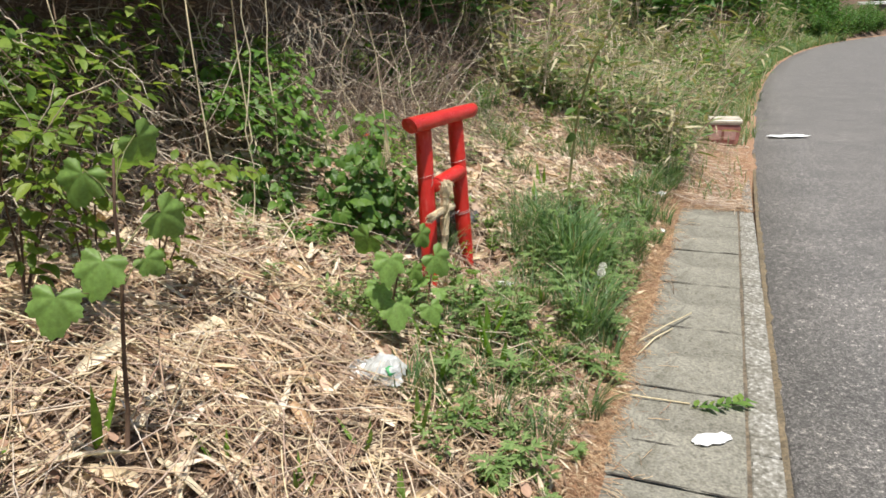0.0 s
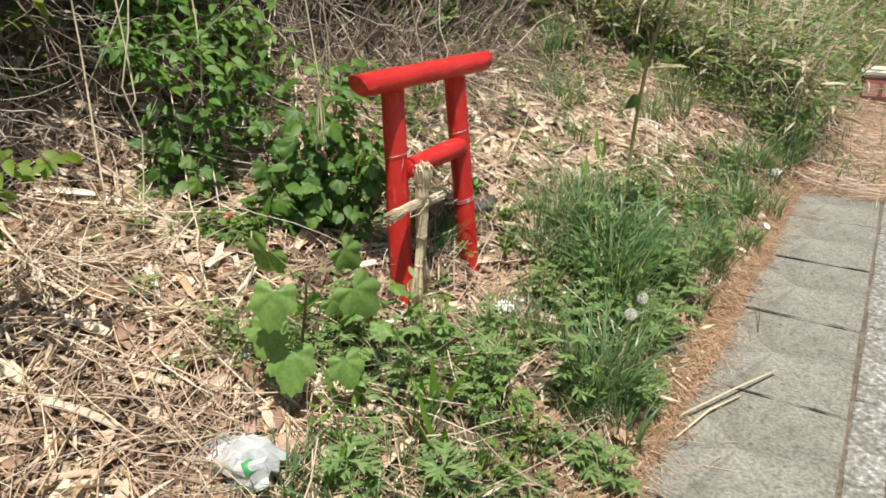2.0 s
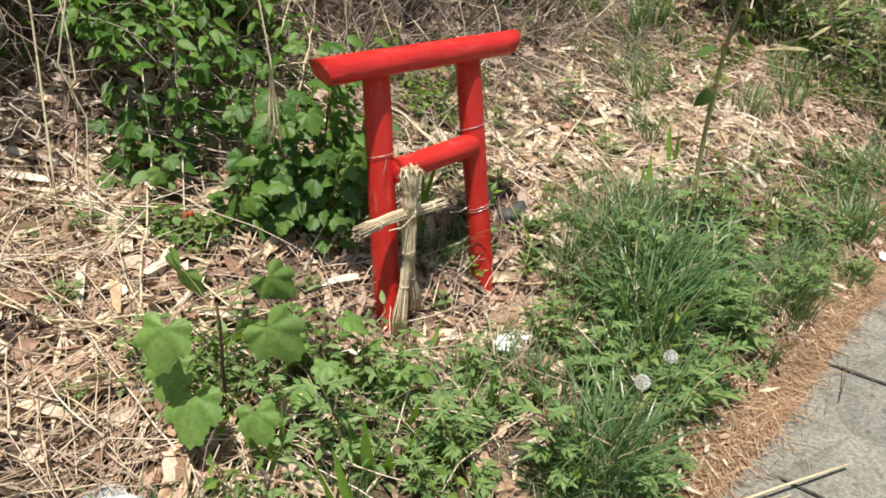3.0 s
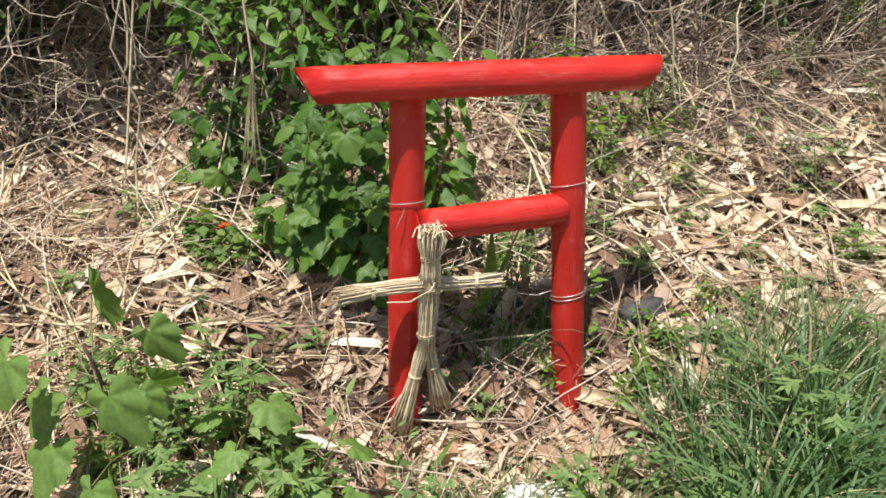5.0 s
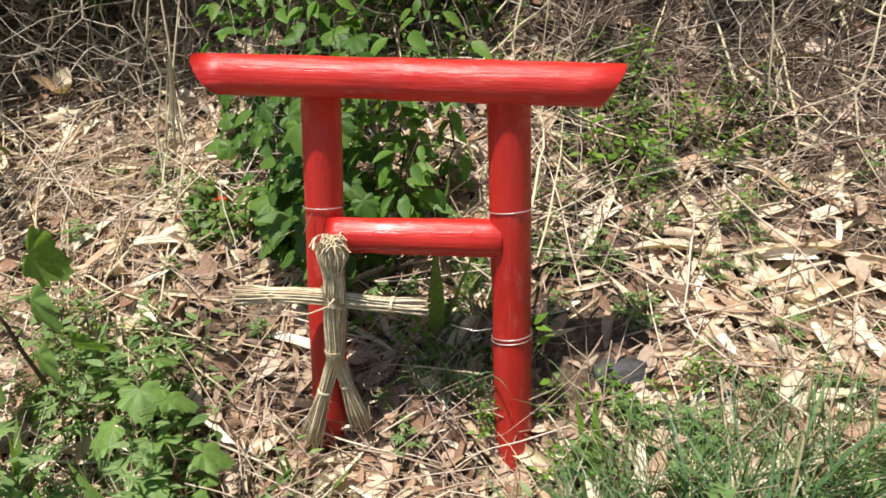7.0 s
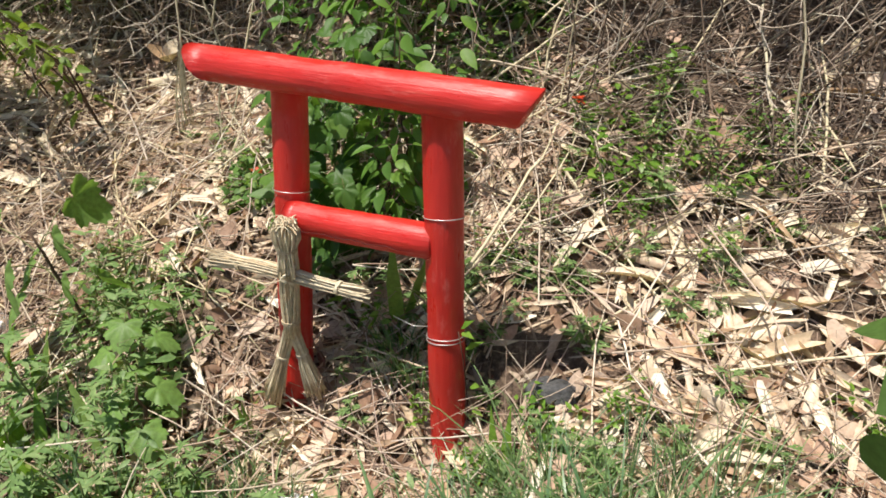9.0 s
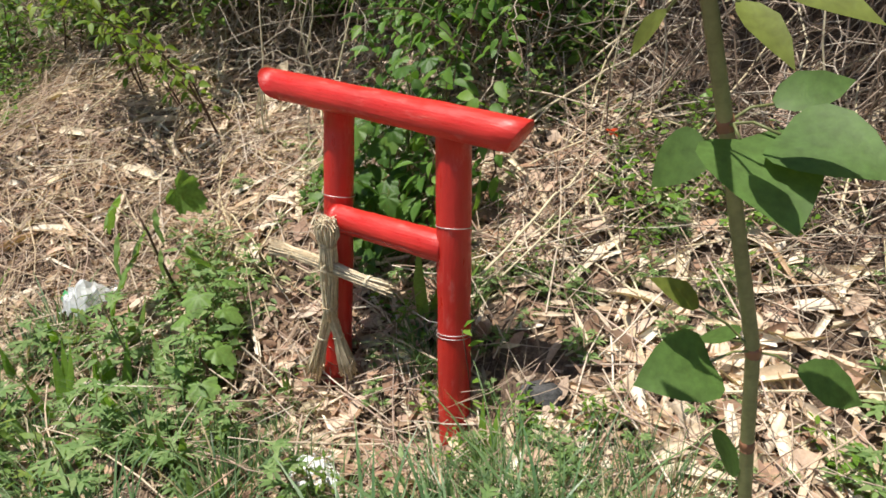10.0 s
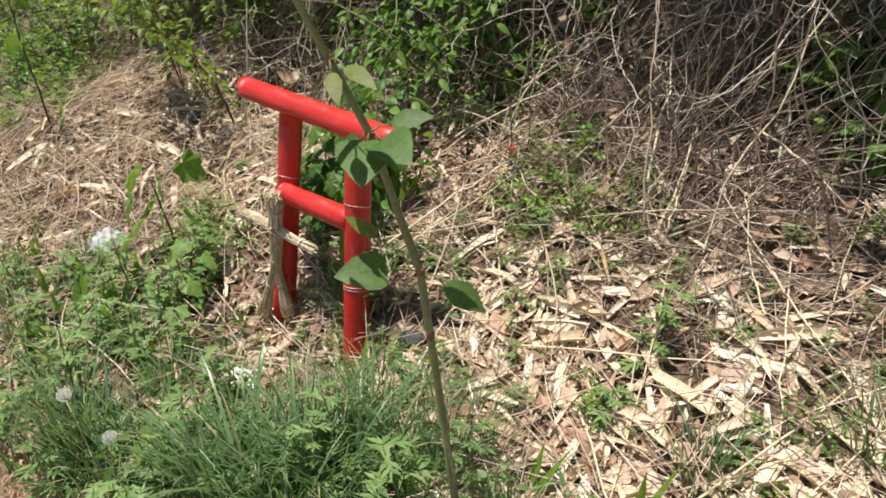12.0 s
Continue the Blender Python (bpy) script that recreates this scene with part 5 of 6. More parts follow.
for s, d, h in ((0.10, 1.82, 0.36), (0.16, 1.78, 0.30), (0.13, 1.92, 0.50), (0.20, 1.88, 0.40), (0.07, 1.90, 0.46), (0.24, 1.98, 0.42)):
    a = on(s, d, -0.03)
    stems.append(arch_stem(r3, a, a + Vector((r3.gauss(0, 0.05), r3.gauss(0, 0.05), h)) + 0.08 * ROADWARD, 0.0))
leafy("leafy_shoots", "upright green leafy shoots growing behind the red gate", "shrub", "broad-leaved clumps", stems, "fresh", (0.040, 0.072), 30, 73, 0.08)
stems = []
for s, d, h in ((-0.30, 2.28, 0.30), (-0.22, 2.18, 0.32), (-0.36, 2.14, 0.20), (-0.44, 2.25, 0.24), (-0.15, 2.3, 0.36), (-0.06, 2.2, 0.4)):
    a = on(s, d, -0.03)
    stems.append(arch_stem(r3, a, a + Vector((r3.gauss(0, 0.05), r3.gauss(0, 0.05), h)) + 0.08 * ROADWARD, 0.0))
leafy("lobed_leaf_clump", "dark green broad leaves growing in the shade of the hollow", "shrub", "broad-leaved clumps", stems, "dark", (0.045, 0.075), 16, 74, 0.15)
for k, (s, d, z, reach) in enumerate(((-0.34, 2.56, 1.12, 0.44), (-0.26, 2.66, 1.06, 0.62), (-0.14, 2.64, 1.08, 0.62), (0.06, 2.58, 1.10, 0.52), (-0.22, 2.80, 1.22, 0.62), (0.10, 2.72, 1.28, 0.52))):
    a = on(s, d, 0.05)
    stems = []
    for side in (-0.16, 0.0, 0.15):
        x, y = xy(s + side + r3.gauss(0, 0.03), d - reach * r3.uniform(0.8, 1.05))
        stems.append(arch_stem(r3, a, Vector((x, y, z + r3.gauss(-0.03, 0.05))), 0.16))
    leafy("overhanging_branch", "leafy green branch arching out over the dark hollow", "shrub", "branches over the hollow", stems, "fresh", (0.034, 0.068), 29, 80 + k, 0.3)
# a young shrub on the litter whose sprays arch forward, yellow-green
for k, (s, d, tips) in enumerate(SPRAYS):
    a = on(s, d, -0.02)
    stems = [arch_stem(r3, a, Vector(tip), 0.16) for tip in tips]
    leafy("leafy_spray", "yellow-green leafy sprays arching over the litter before the hollow", "shrub", "young shrubs on the bank", stems, "young", (0.034, 0.064), 34, 90 + k, 0.12)

bush = broadleaf("shrub", 410, 10, (0.30, 0.62), (0.035, 0.06), 26, M_SHRUB, "leafy green shrub overhanging the dry scarp", "shrubs on the scarp", 0.10, 0.6, ratio=0.55)
bush2 = broadleaf("shrub", 411, 9, (0.30, 0.55), (0.03, 0.055), 26, M_SHRUB, "leafy green shrub overhanging the dry scarp", "shrubs on the scarp", 0.10, 0.7, ratio=0.5)
spots = [(0.22, 2.3, 0.6), (0.02, 2.5, 0.6), (-1.1, 2.75, 0.9), (-1.5, 2.7, 0.85), (-1.75, 2.5, 0.8), (-2.1, 2.4, 0.9), (-2.5, 1.9, 0.8),
         (-2.9, 2.1, 1.1), (-0.9, 3.0, 1.0), (-1.4, 3.0, 1.1), (-2.2, 2.8, 1.1), (1.6, 2.75, 0.9), (1.9, 2.5, 0.7), (2.3, 2.4, 0.9), (-3.4, 2.3, 1.2), (-3.0, 1.6, 0.9), (0.05, 2.75, 1.0), (-0.1, 2.95, 1.1)]
for i, (s, d, k) in enumerate(spots):
    root = (bush, bush2)[i % 2]
    (put if i < 2 else again)(root, s, d, k, tip=(rng.uniform(-10, 10), rng.uniform(-10, 10)))
for s, d, k in ((0.75, 2.2, 0.4), (0.95, 2.05, 0.35), (1.05, 2.15, 0.35), (0.45, 1.75, 0.3), (-2.6, 1.9, 0.6), (1.9, 1.9, 0.4), (2.1, 1.7, 0.4), (2.6, 1.9, 0.6), (1.75, 1.6, 0.35), (2.9, 1.6, 0.5)):
    again(bush2, s, d, k)

young = broadleaf("young_shoots", 420, 8, (0.12, 0.3), (0.03, 0.05), 14, M_BRIGHT, "bright yellow-green young leafy shoots on the bank", "young shoots", 0.06, 0.6, ratio=0.5, category="weed", wood=M_STEM)
put(young, 0.78, 1.95, 0.6)
for s, d, k in ((0.62, 2.2, 0.75), (0.74, 2.08, 0.7), (0.86, 2.1, 0.75), (0.98, 2.0, 0.6), (0.68, 2.35, 0.7)):
    again(young, s, d, k)
for s, d, k in ((0.95, 1.85, 0.55), (0.72, 1.42, 0.45), (0.85, 1.5, 0.4), (1.25, 1.55, 0.5), (-2.4, 1.5, 1.0), (-2.7, 1.8, 1.2), (-2.2, 1.75, 1.0), (-3.2, 1.5, 1.3), (-0.5, 2.75, 1.0), (-1.1, 2.8, 1.0), (0.42, 1.5, 0.4), (0.6, 1.36, 0.4), (-3.5, 1.8, 1.4), (0.12, 1.62, 0.6), (2.4, 1.5, 0.8), (3.0, 1.2, 0.8)):
    again(young, s, d, k)

for s, d, k in ((-3.3, 2.2, 1.2), (-3.6, 2.0, 1.3), (-3.8, 2.5, 1.4), (-4.1, 2.1, 1.4), (-4.4, 2.5, 1.5), (-3.5, 2.6, 1.2), (-4.6, 1.9, 1.4), (-3.1, 2.45, 1.1), (-5.0, 2.4, 1.6)):
    again(young, s, d, k)
    again(bush2, s - 0.1, d + 0.15, k * 0.75)
arch = broadleaf("arching_shrub", 415, 8, (0.5, 0.95), (0.03, 0.060), 28, M_SHRUB, "arching green shrub with broad leaves over the dark hollow", "shrubs on the scarp", 0.10, 0.75, ratio=0.6)
put(arch, -1.7, 2.85, 0.85)
for s, d, k in ((-2.1, 2.8, 0.9), (-2.6, 2.5, 1.0), (0.1, 2.55, 0.7), (-3.1, 2.3, 1.0), (1.85, 2.85, 0.8)):
    again(arch, s, d, k)


def overhang(seed, label):
    """Branches rooted on the scarp that arch out over the hollow; the root's x axis points to the road."""
    r = random.Random(seed)
    st, lf = Shape(), Shape()
    for k in range(7):
        reach, rise, side = r.uniform(0.35, 0.72), r.uniform(0.10, 0.34), r.uniform(-0.35, 0.35)
        pts = [Vector((reach * u, side * u + r.gauss(0, 0.01), rise * math.sin(2.2 * u) - 0.16 * u ** 3)) for u in (0, 0.2, 0.4, 0.6, 0.8, 1.0)]
        pts[0] = Vector((0, 0, -0.03))
        st.tube(pts, [0.004, 0.0035, 0.003, 0.0025, 0.002, 0.001], 4)
        for i in range(30):
            x = 0.8 + 4.2 * (i + r.random()) / 30
            q = pts[min(4, int(x))].lerp(pts[min(4, int(x)) + 1], min(1, x - min(4, int(x))))
            w = 2.4 * i + r.uniform(-0.5, 0.5)
            out = Vector((0.5 + 0.5 * math.cos(w), math.sin(w), r.uniform(-0.3, 0.4))).normalized()
            l = r.uniform(0.036, 0.078)
            pet = q + out * l * r.uniform(0.2, 1.2)
            st.tube([q, pet], 0.0008, 3, False)
            lf.leaf(pet, (out + Vector((r.gauss(0, 0.3), r.gauss(0, 0.3), r.gauss(-0.1, 0.2)))).normalized(), (UP + 0.4 * Vector((r.gauss(0.4, 1), r.gauss(0, 1), 0.2))).normalized(), l, l * 0.5 * r.uniform(0.8, 1.15), OVATE, r.uniform(0.1, 0.5), r.uniform(0.1, 0.4))
    return plant("overhanging_branch", label, "shrub", "branches over the hollow", st, M_TWIG, lf, M_SPRAY)


hang = [overhang(470 + i, "green leafy branch arching over the hollow, some copies added only for shade") for i in range(3)]
used_hang = {}
for s, d in ((-1.0, 3.0), (-1.25, 2.9), (-1.5, 2.85), (-1.75, 2.9), (-2.05, 2.8), (-2.3, 2.85), (-1.95, 2.65), (-2.6, 2.7), (-1.6, 2.7)):
    ob = place(hang, used_hang, s, d, rng.uniform(0.85, 1.15))
    ob.matrix_basis = pose(*on(s, d, 0.0), 0, 0, math.degrees(ROAD_TURN) + rng.uniform(-30, 30)) @ Matrix.Scale(rng.uniform(0.85, 1.15), 4)
# extra branches set high over the hollow to throw shade into it
for s in (-0.5, -0.3, -0.1, 0.08):
    ob = again(hang[1], s, 3.0, 1.0)
    ob.matrix_basis = pose(*on(s, 2.98, 0.34), 0, 0, math.degrees(ROAD_TURN) + rng.uniform(-30, 30)) @ Matrix.Scale(rng.uniform(1.1, 1.25), 4)
# unseen canopy beyond the gate, added only to shade the scarp
r4 = random.Random(55)
for s in (0.55, 0.85, 1.15, 1.45, 1.75, 2.05, 2.35, 0.7, 1.3, 1.6):
    ob = again(hang[2], s, 3.0, 1.0)
    ob.matrix_basis = pose(*on(s, 3.08 + r4.uniform(-0.05, 0.1), r4.uniform(0.38, 0.55)), 0, 0, math.degrees(ROAD_TURN) + r4.uniform(-30, 30)) @ Matrix.Scale(r4.uniform(0.95, 1.12), 4)
for s, d in ((0.38, 2.9), (0.7, 3.1), (1.75, 3.05), (2.0, 2.95), (2.3, 2.95)):
    ob = place(hang, used_hang, s, d, 1.0)
    ob.matrix_basis = pose(*on(s, d, 0.18), 0, 0, math.degrees(ROAD_TURN) + rng.uniform(-35, 35)) @ Matrix.Scale(rng.uniform(0.8, 1.05), 4)
# double row of added branches, mostly out of view, shading the scarp face
for i in range(34):
    s, d = -3.1 + 0.105 * i, 3.22 + 0.2 * (i % 2)
    ob = again(hang[i % 3], s, d, 1.0)
    ob.matrix_basis = pose(*on(s, d, rng.uniform(0.28, 0.5)), 0, 0, math.degrees(ROAD_TURN) + rng.uniform(-30, 30)) @ Matrix.Scale(rng.uniform(1.15, 1.4), 4)
# higher added branches above the view, kept short where the bank stays sunlit
for i in range(15):
    s = -2.8 + 0.36 * i
    ob = again(hang[i % 3], s, 3.1, 1.0)
    if -1.5 < s < 0.6:
        ob.matrix_basis = pose(*on(s, 3.22, rng.uniform(0.3, 0.5)), 0, 0, math.degrees(ROAD_TURN) + rng.uniform(-35, 35)) @ Matrix.Scale(rng.uniform(0.85, 1.05), 4)
        continue
    ob.matrix_basis = pose(*on(s, 3.1, rng.uniform(0.75, 0.95)), 0, 0, math.degrees(ROAD_TURN) + rng.uniform(-25, 25)) @ Matrix.Scale(rng.uniform(1.3, 1.6), 4)
for _ in range(46):
    s = rng.uniform(1.7, 4.2)
    again(rng.choice((young, bush2, young)), s, rng.uniform(0.75, 2.6), rng.uniform(0.3, 0.65))
for _ in range(30):
    place(short, used_short, rng.uniform(1.6, 4.0), rng.uniform(0.6, 2.2), rng.uniform(0.9, 1.6))

# bamboo grass along the far bank: dry and green leaves on thin stalks
sasa = broadleaf("bamboo_grass", 430, 14, (0.35, 0.9), (0.10, 0.20), 9, M_SASA, "half-dry bamboo grass leaning from the bank over the roadside", "bamboo grass", 0.12, 0.45, BAMBOO, 0.16, "bamboo grass", M_CANE)
sasa2 = broadleaf("bamboo_grass", 431, 14, (0.3, 0.8), (0.09, 0.18), 10, M_SASA, "half-dry bamboo grass leaning from the bank over the roadside", "bamboo grass", 0.12, 0.5, BAMBOO, 0.16, "bamboo grass", M_CANE)
put(sasa, 3.9, 1.5, 0.8)
put(sasa2, 4.3, 1.3, 0.7)
for _ in range(120):
    s = 3.4 + 20 * rng.random() ** 1.6
    d = rng.uniform(0.85, 3.4) - float(bend(s)) - 0.2 * float(step(1.8, 4.2, s))
    again(rng.choice((sasa, sasa2)), s, d, rng.uniform(0.7, 1.3))
for _ in range(40):
    s = 2.4 + 14 * rng.random()
    again(rng.choice((bush, bush2, young)), s, rng.uniform(0.9, 3.2) - float(bend(s)) - 0.2, rng.uniform(0.6, 1.2))
for _ in range(90):
    s = 8 + 70 * rng.random() ** 1.4
    again(rng.choice((sasa, sasa2, bush, bush2, bush)), s, rng.uniform(0.5, 5.0) - float(bend(s)), rng.uniform(1.2, 2.4) + 0.02 * s)
for name, count, mat, label in (("verge_grass", 7500, M_GRASS, "rough green grass along the far road edge"), ("verge_straw", 3600, M_SASA, "half-dry straw-coloured grass along the far road edge")):
    sh = Shape()
    for _ in range(count):
        s = 3.3 + 62 * rng.random() ** 2.2
        d = (rng.uniform(0.0, 0.7) if rng.random() < 0.6 else rng.uniform(0.3, 2.2)) - 0.06 * float(step(4.5, 7, s)) + 0.1 * float(bumps(1.3 * s, 4.0))
        if d < 0.52 and s < 6.3 and rng.random() < 0.93:
            continue
        w = rng.uniform(0, 6.2832)
        out = Vector((math.cos(w), math.sin(w), 0))
        k = 1 + 0.035 * s
        sh.blade(on(s, d - float(bend(s)), -0.01), (UP + out * rng.uniform(0.05, 0.5)).normalized(), out * rng.uniform(0.1, 0.9), rng.uniform(0.10, 0.30) * k, rng.uniform(0.004, 0.009) * k * k, Vector((-math.sin(w), math.cos(w), rng.gauss(0, 0.3))).normalized(), 3)
    tagged(part(name, sh, mat), label, "grass", kind="stuff")
for _ in range(46):
    s = 3.4 + 9 * rng.random() ** 1.3
    again(rng.choice((sasa, sasa2, bush)), s, rng.uniform(0.6, 1.1) - float(bend(s)), rng.uniform(0.4, 0.75))
# woods along the far road, and trees added above the scarp for shade: clumps of many leaves on stems
tree = broadleaf("tree", 440, 16, (1.2, 2.6), (0.10, 0.20), 60, M_DARK, "dark green leafy undergrowth tree, copies above the scarp added for shade", "woods above the bank", 0.3, 0.4, ratio=0.5, category="tree")
put(tree, -2.5, 3.3, 1.0)
# row of trees out of view, added so their crowns shade the scarp
for i in range(24):
    again(tree, -5.5 + 0.42 * i, (3.6 if i < 14 else 3.15) + rng.uniform(0, 0.35), rng.uniform(0.85, 1.15), lift=0.25)
# low crowns added over the lip to darken the hollow further along
for s, d, k in ((2.1, 2.85, 0.55), (2.6, 2.75, 0.6), (3.1, 2.7, 0.6), (3.6, 2.75, 0.65), (4.2, 2.7, 0.7), (4.8, 2.6, 0.7), (2.4, 3.0, 0.7), (3.3, 3.0, 0.8)):
    again(tree, s, d, k, lift=0.15)
for _ in range(14):
    s = rng.uniform(-6, 12)
    again(tree, s, rng.uniform(4.2, 6.5) - float(bend(s)), rng.uniform(0.9, 1.4))
for _ in range(40):
    s = rng.uniform(12, 75)
    again(tree, s, rng.uniform(2.2, 8) - float(bend(s)), rng.uniform(1.3, 2.6))
for i in range(26):
    s = 40 + 1.8 * i
    again(tree, s, rng.uniform(1.4, 2.9) - float(bend(min(s, 90))), rng.uniform(0.6, 1.2), lift=-0.2)
for i in range(26):
    again(tree, 104 + rng.uniform(0, 14), -46 + 1.7 * i, rng.uniform(2.6, 4.2))
for _ in range(44):
    s = rng.uniform(48, 98)
    again(rng.choice((tree, bush, tree)), s, rng.uniform(0.5, 3.0) - float(bend(min(s, 90))), rng.uniform(0.7, 1.4))
for _ in range(24):
    s = rng.uniform(70, 105)
    again(tree, s, rng.uniform(4.5, 18) - float(bend(min(s, 90))), rng.uniform(2.2, 4.0))


# ---- lobed-leaf seedlings ----
def mulberry(base, top, nodes, size, seed, label, centres=()):
    r = random.Random(seed)
    base, top = Vector(base), Vector(top)
    root = tagged(new("mulberry_seedling"), label, "seedling", "lobed-leaf seedlings")
    st = Shape()
    pts = [base.lerp(top, i / 6) + Vector((r.gauss(0, 0.004), r.gauss(0, 0.004), 0)) for i in range(7)]
    st.tube(pts, [0.0065, 0.006, 0.0055, 0.005, 0.0045, 0.004, 0.003], 6)
    for i, (u, ang) in enumerate(nodes):
        q = base.lerp(top, u)
        out = Vector((math.cos(ang), math.sin(ang), 0.15))
        pet = q + out * size * 0.7
        lf = Shape()
        lobed(lf, pet, (out + Vector((r.gauss(0, 0.25), r.gauss(0, 0.25), -0.5))), (UP + 0.3 * out), size * r.uniform(0.75, 1.15))
        leaf = part("leaf", lf, M_LOBED, root)
        part("petiole", Shape().tube([q, q.lerp(pet, 0.5) + UP * 0.01, pet], 0.0015, 4), M_STEM, leaf)
    for x, y, z, k in centres:
        c = Vector((x, y, z))
        u = max(0.1, min(1.0, (z - 0.05 - base.z) / (top.z - base.z)))
        q = base.lerp(top, u)
        out = Vector((x - q.x, y - q.y, 0)).normalized()
        lf = Shape()
        face = Vector((0.35, -0.85, 0.55)).normalized()
        pet = c + Vector((0, 0, 0.4 * k)) - 0.25 * k * out
        lobed(lf, pet, 0.6 * out + Vector((r.gauss(0, 0.12), r.gauss(0, 0.12), -0.8)), face, k)
        leaf = part("leaf", lf, M_LOBED, root)
        part("petiole", Shape().tube([q, q.lerp(pet, 0.5) + UP * 0.012, pet], 0.0016, 4), M_STEM, leaf)
    part("stem", st, M_TWIG, root)
    return root


mulberry((-0.665, 1.48, 0.50), (-0.555, 1.467, 1.24), (), 0.098, 51, "dark-stemmed seedling with lobed green leaves on the litter",
         ((-0.539, 1.566, 1.245, 0.085), (-0.643, 1.451, 1.184, 0.085), (-0.507, 1.567, 1.068, 0.09), (-0.595, 1.403, 0.995, 0.09), (-0.653, 1.299, 0.954, 0.09), (-0.607, 1.579, 1.195, 0.07), (-0.542, 1.523, 0.979, 0.06)))
mulberry((-0.19, 2.71, 0.25), (-0.096, 2.66, 0.66), (), 0.1, 52, "seedling with lobed green leaves beside the litter",
         ((-0.256, 2.712, 0.655, 0.115), (-0.134, 2.517, 0.622, 0.105), (0.054, 2.667, 0.584, 0.110), (-0.112, 2.541, 0.423, 0.115), (-0.02, 2.78, 0.66, 0.085), (-0.19, 2.56, 0.50, 0.095), (0.03, 2.60, 0.40, 0.085), (-0.05, 2.74, 0.52, 0.07), (-0.16, 2.78, 0.48, 0.08)))
mulberry((-0.03, 2.88, 0.24), (0.00, 2.92, 0.50), ((1.0, 0.3), (0.95, 2.6), (0.8, 4.2), (0.6, 5.6), (0.5, 3.2), (0.7, 1.4), (0.4, 0.6), (0.3, 4.6)), 0.08, 53, "seedling with lobed green leaves beside the litter")
mulberry((0.16, 2.98, 0.18), (0.17, 3.0, 0.42), ((1.0, 1.3), (0.95, 3.6), (0.8, 5.2), (0.6, 0.4), (0.5, 2.5), (0.4, 4.4)), 0.07, 54, "seedling with lobed green leaves beside the litter")


# ---- knotweed by the camera's way ----
def knotweed():
    pts = [Vector(p) for p in ((0.76, 4.33, 0.24), (0.785, 4.245, 0.72), (0.80, 4.215, 0.90), (0.814, 4.193, 1.041), (0.845, 4.15, 1.18), (0.871, 4.112, 1.306), (0.93, 4.07, 1.43), (1.02, 4.02, 1.60), (1.05, 4.0, 1.78))]
    root = tagged(new("knotweed"), "tall olive knotweed stem with reddish nodes and broad leaves", "knotweed")
    radii = [0.0085, 0.0085, 0.0082, 0.0080, 0.0074, 0.0072, 0.0064, 0.005, 0.003]
    part("stem", Shape().tube(pts, radii, 10), M_KNOTSTEM, root)
    red = plain("reddish_node", (0.22, 0.10, 0.05), 0.45)
    for k in (2, 3, 5, 6):
        w = (pts[k + 1] - pts[k - 1]).normalized()
        part("node", Shape().tube([pts[k] - w * 0.008, pts[k] - w * 0.003, pts[k] + w * 0.003, pts[k] + w * 0.008], [radii[k] + 0.0002, radii[k] + 0.0012, radii[k] + 0.0012, radii[k] + 0.0002], 10), red, root)
    heart = ((0, 0.50), (0.06, 0.82), (0.2, 1.0), (0.42, 0.98), (0.65, 0.74), (0.85, 0.36), (1, 0))
    narrow = ((0, 0.2), (0.15, 0.7), (0.4, 1.0), (0.7, 0.7), (1, 0))
    face = Vector((0.62, 0.12, 0.75))
    leaves = ((5, (0.945, 4.140, 1.290), 0.105, 0.92, M_KNOT), (5, (0.935, 4.185, 1.312), 0.092, 0.85, M_KNOT), (5, (0.880, 4.075, 1.270), 0.062, 0.75, M_KNOT), (5, (0.86, 4.18, 1.34), 0.070, 0.6, M_KNOT),
              (6, (0.985, 4.110, 1.405), 0.066, 0.42, M_KNOTTIP), (6, (0.975, 4.145, 1.425), 0.075, 0.40, M_KNOTTIP), (6, (0.905, 4.030, 1.385), 0.055, 0.40, M_KNOTTIP),
              (3, (0.890, 4.110, 1.055), 0.092, 0.85, M_KNOT), (3, (0.872, 4.100, 1.135), 0.065, 0.45, M_KNOTTIP), (3, (0.812, 4.285, 1.010), 0.090, 0.60, M_KNOT), (3, (0.75, 4.16, 1.02), 0.07, 0.7, M_KNOT),
              (2, (0.765, 4.198, 0.850), 0.075, 0.80, M_KNOT), (7, (1.06, 4.08, 1.64), 0.06, 0.5, M_BRIGHT), (7, (0.99, 3.96, 1.63), 0.06, 0.5, M_BRIGHT), (8, (1.08, 4.03, 1.82), 0.05, 0.5, M_BRIGHT))
    for k, centre, size, ratio, mat in leaves:
        centre = Vector(centre)
        out = (centre - pts[k]).normalized()
        pet = centre - out * size * 0.5
        leaf = part("leaf", Shape().leaf(pet, out, face, size, size * ratio, heart if ratio > 0.6 else narrow, 0.25, 0.18), mat, root)
        part("petiole", Shape().tube([pts[k], pts[k].lerp(pet, 0.5) + UP * 0.006, pet], 0.0015, 5), M_STEM, leaf)
    return root


knotweed()


# sprouts of bamboo grass: a few upright broad blades
def sprout(s, d, n, length, label="fresh green bamboo-grass sprout in the litter"):
    root = tagged(new("sprout"), label, "sprout", "bamboo-grass sprouts")
    mat = M_BRIGHT if rng.random() < 0.5 else M_SHRUB
    for i in range(n):
        w = rng.uniform(0, 6.28)
        out = Vector((math.cos(w), math.sin(w), 0))
        lf = Shape().leaf(Vector((0, 0, -0.01)) + 0.01 * out, (UP + out * rng.uniform(0.2, 0.9)), out, length * rng.uniform(0.7, 1.1), length * 0.14, BAMBOO, rng.uniform(-0.1, 0.3), 0.25)
        part("blade", lf, mat, root)
    return put(root, s, d)


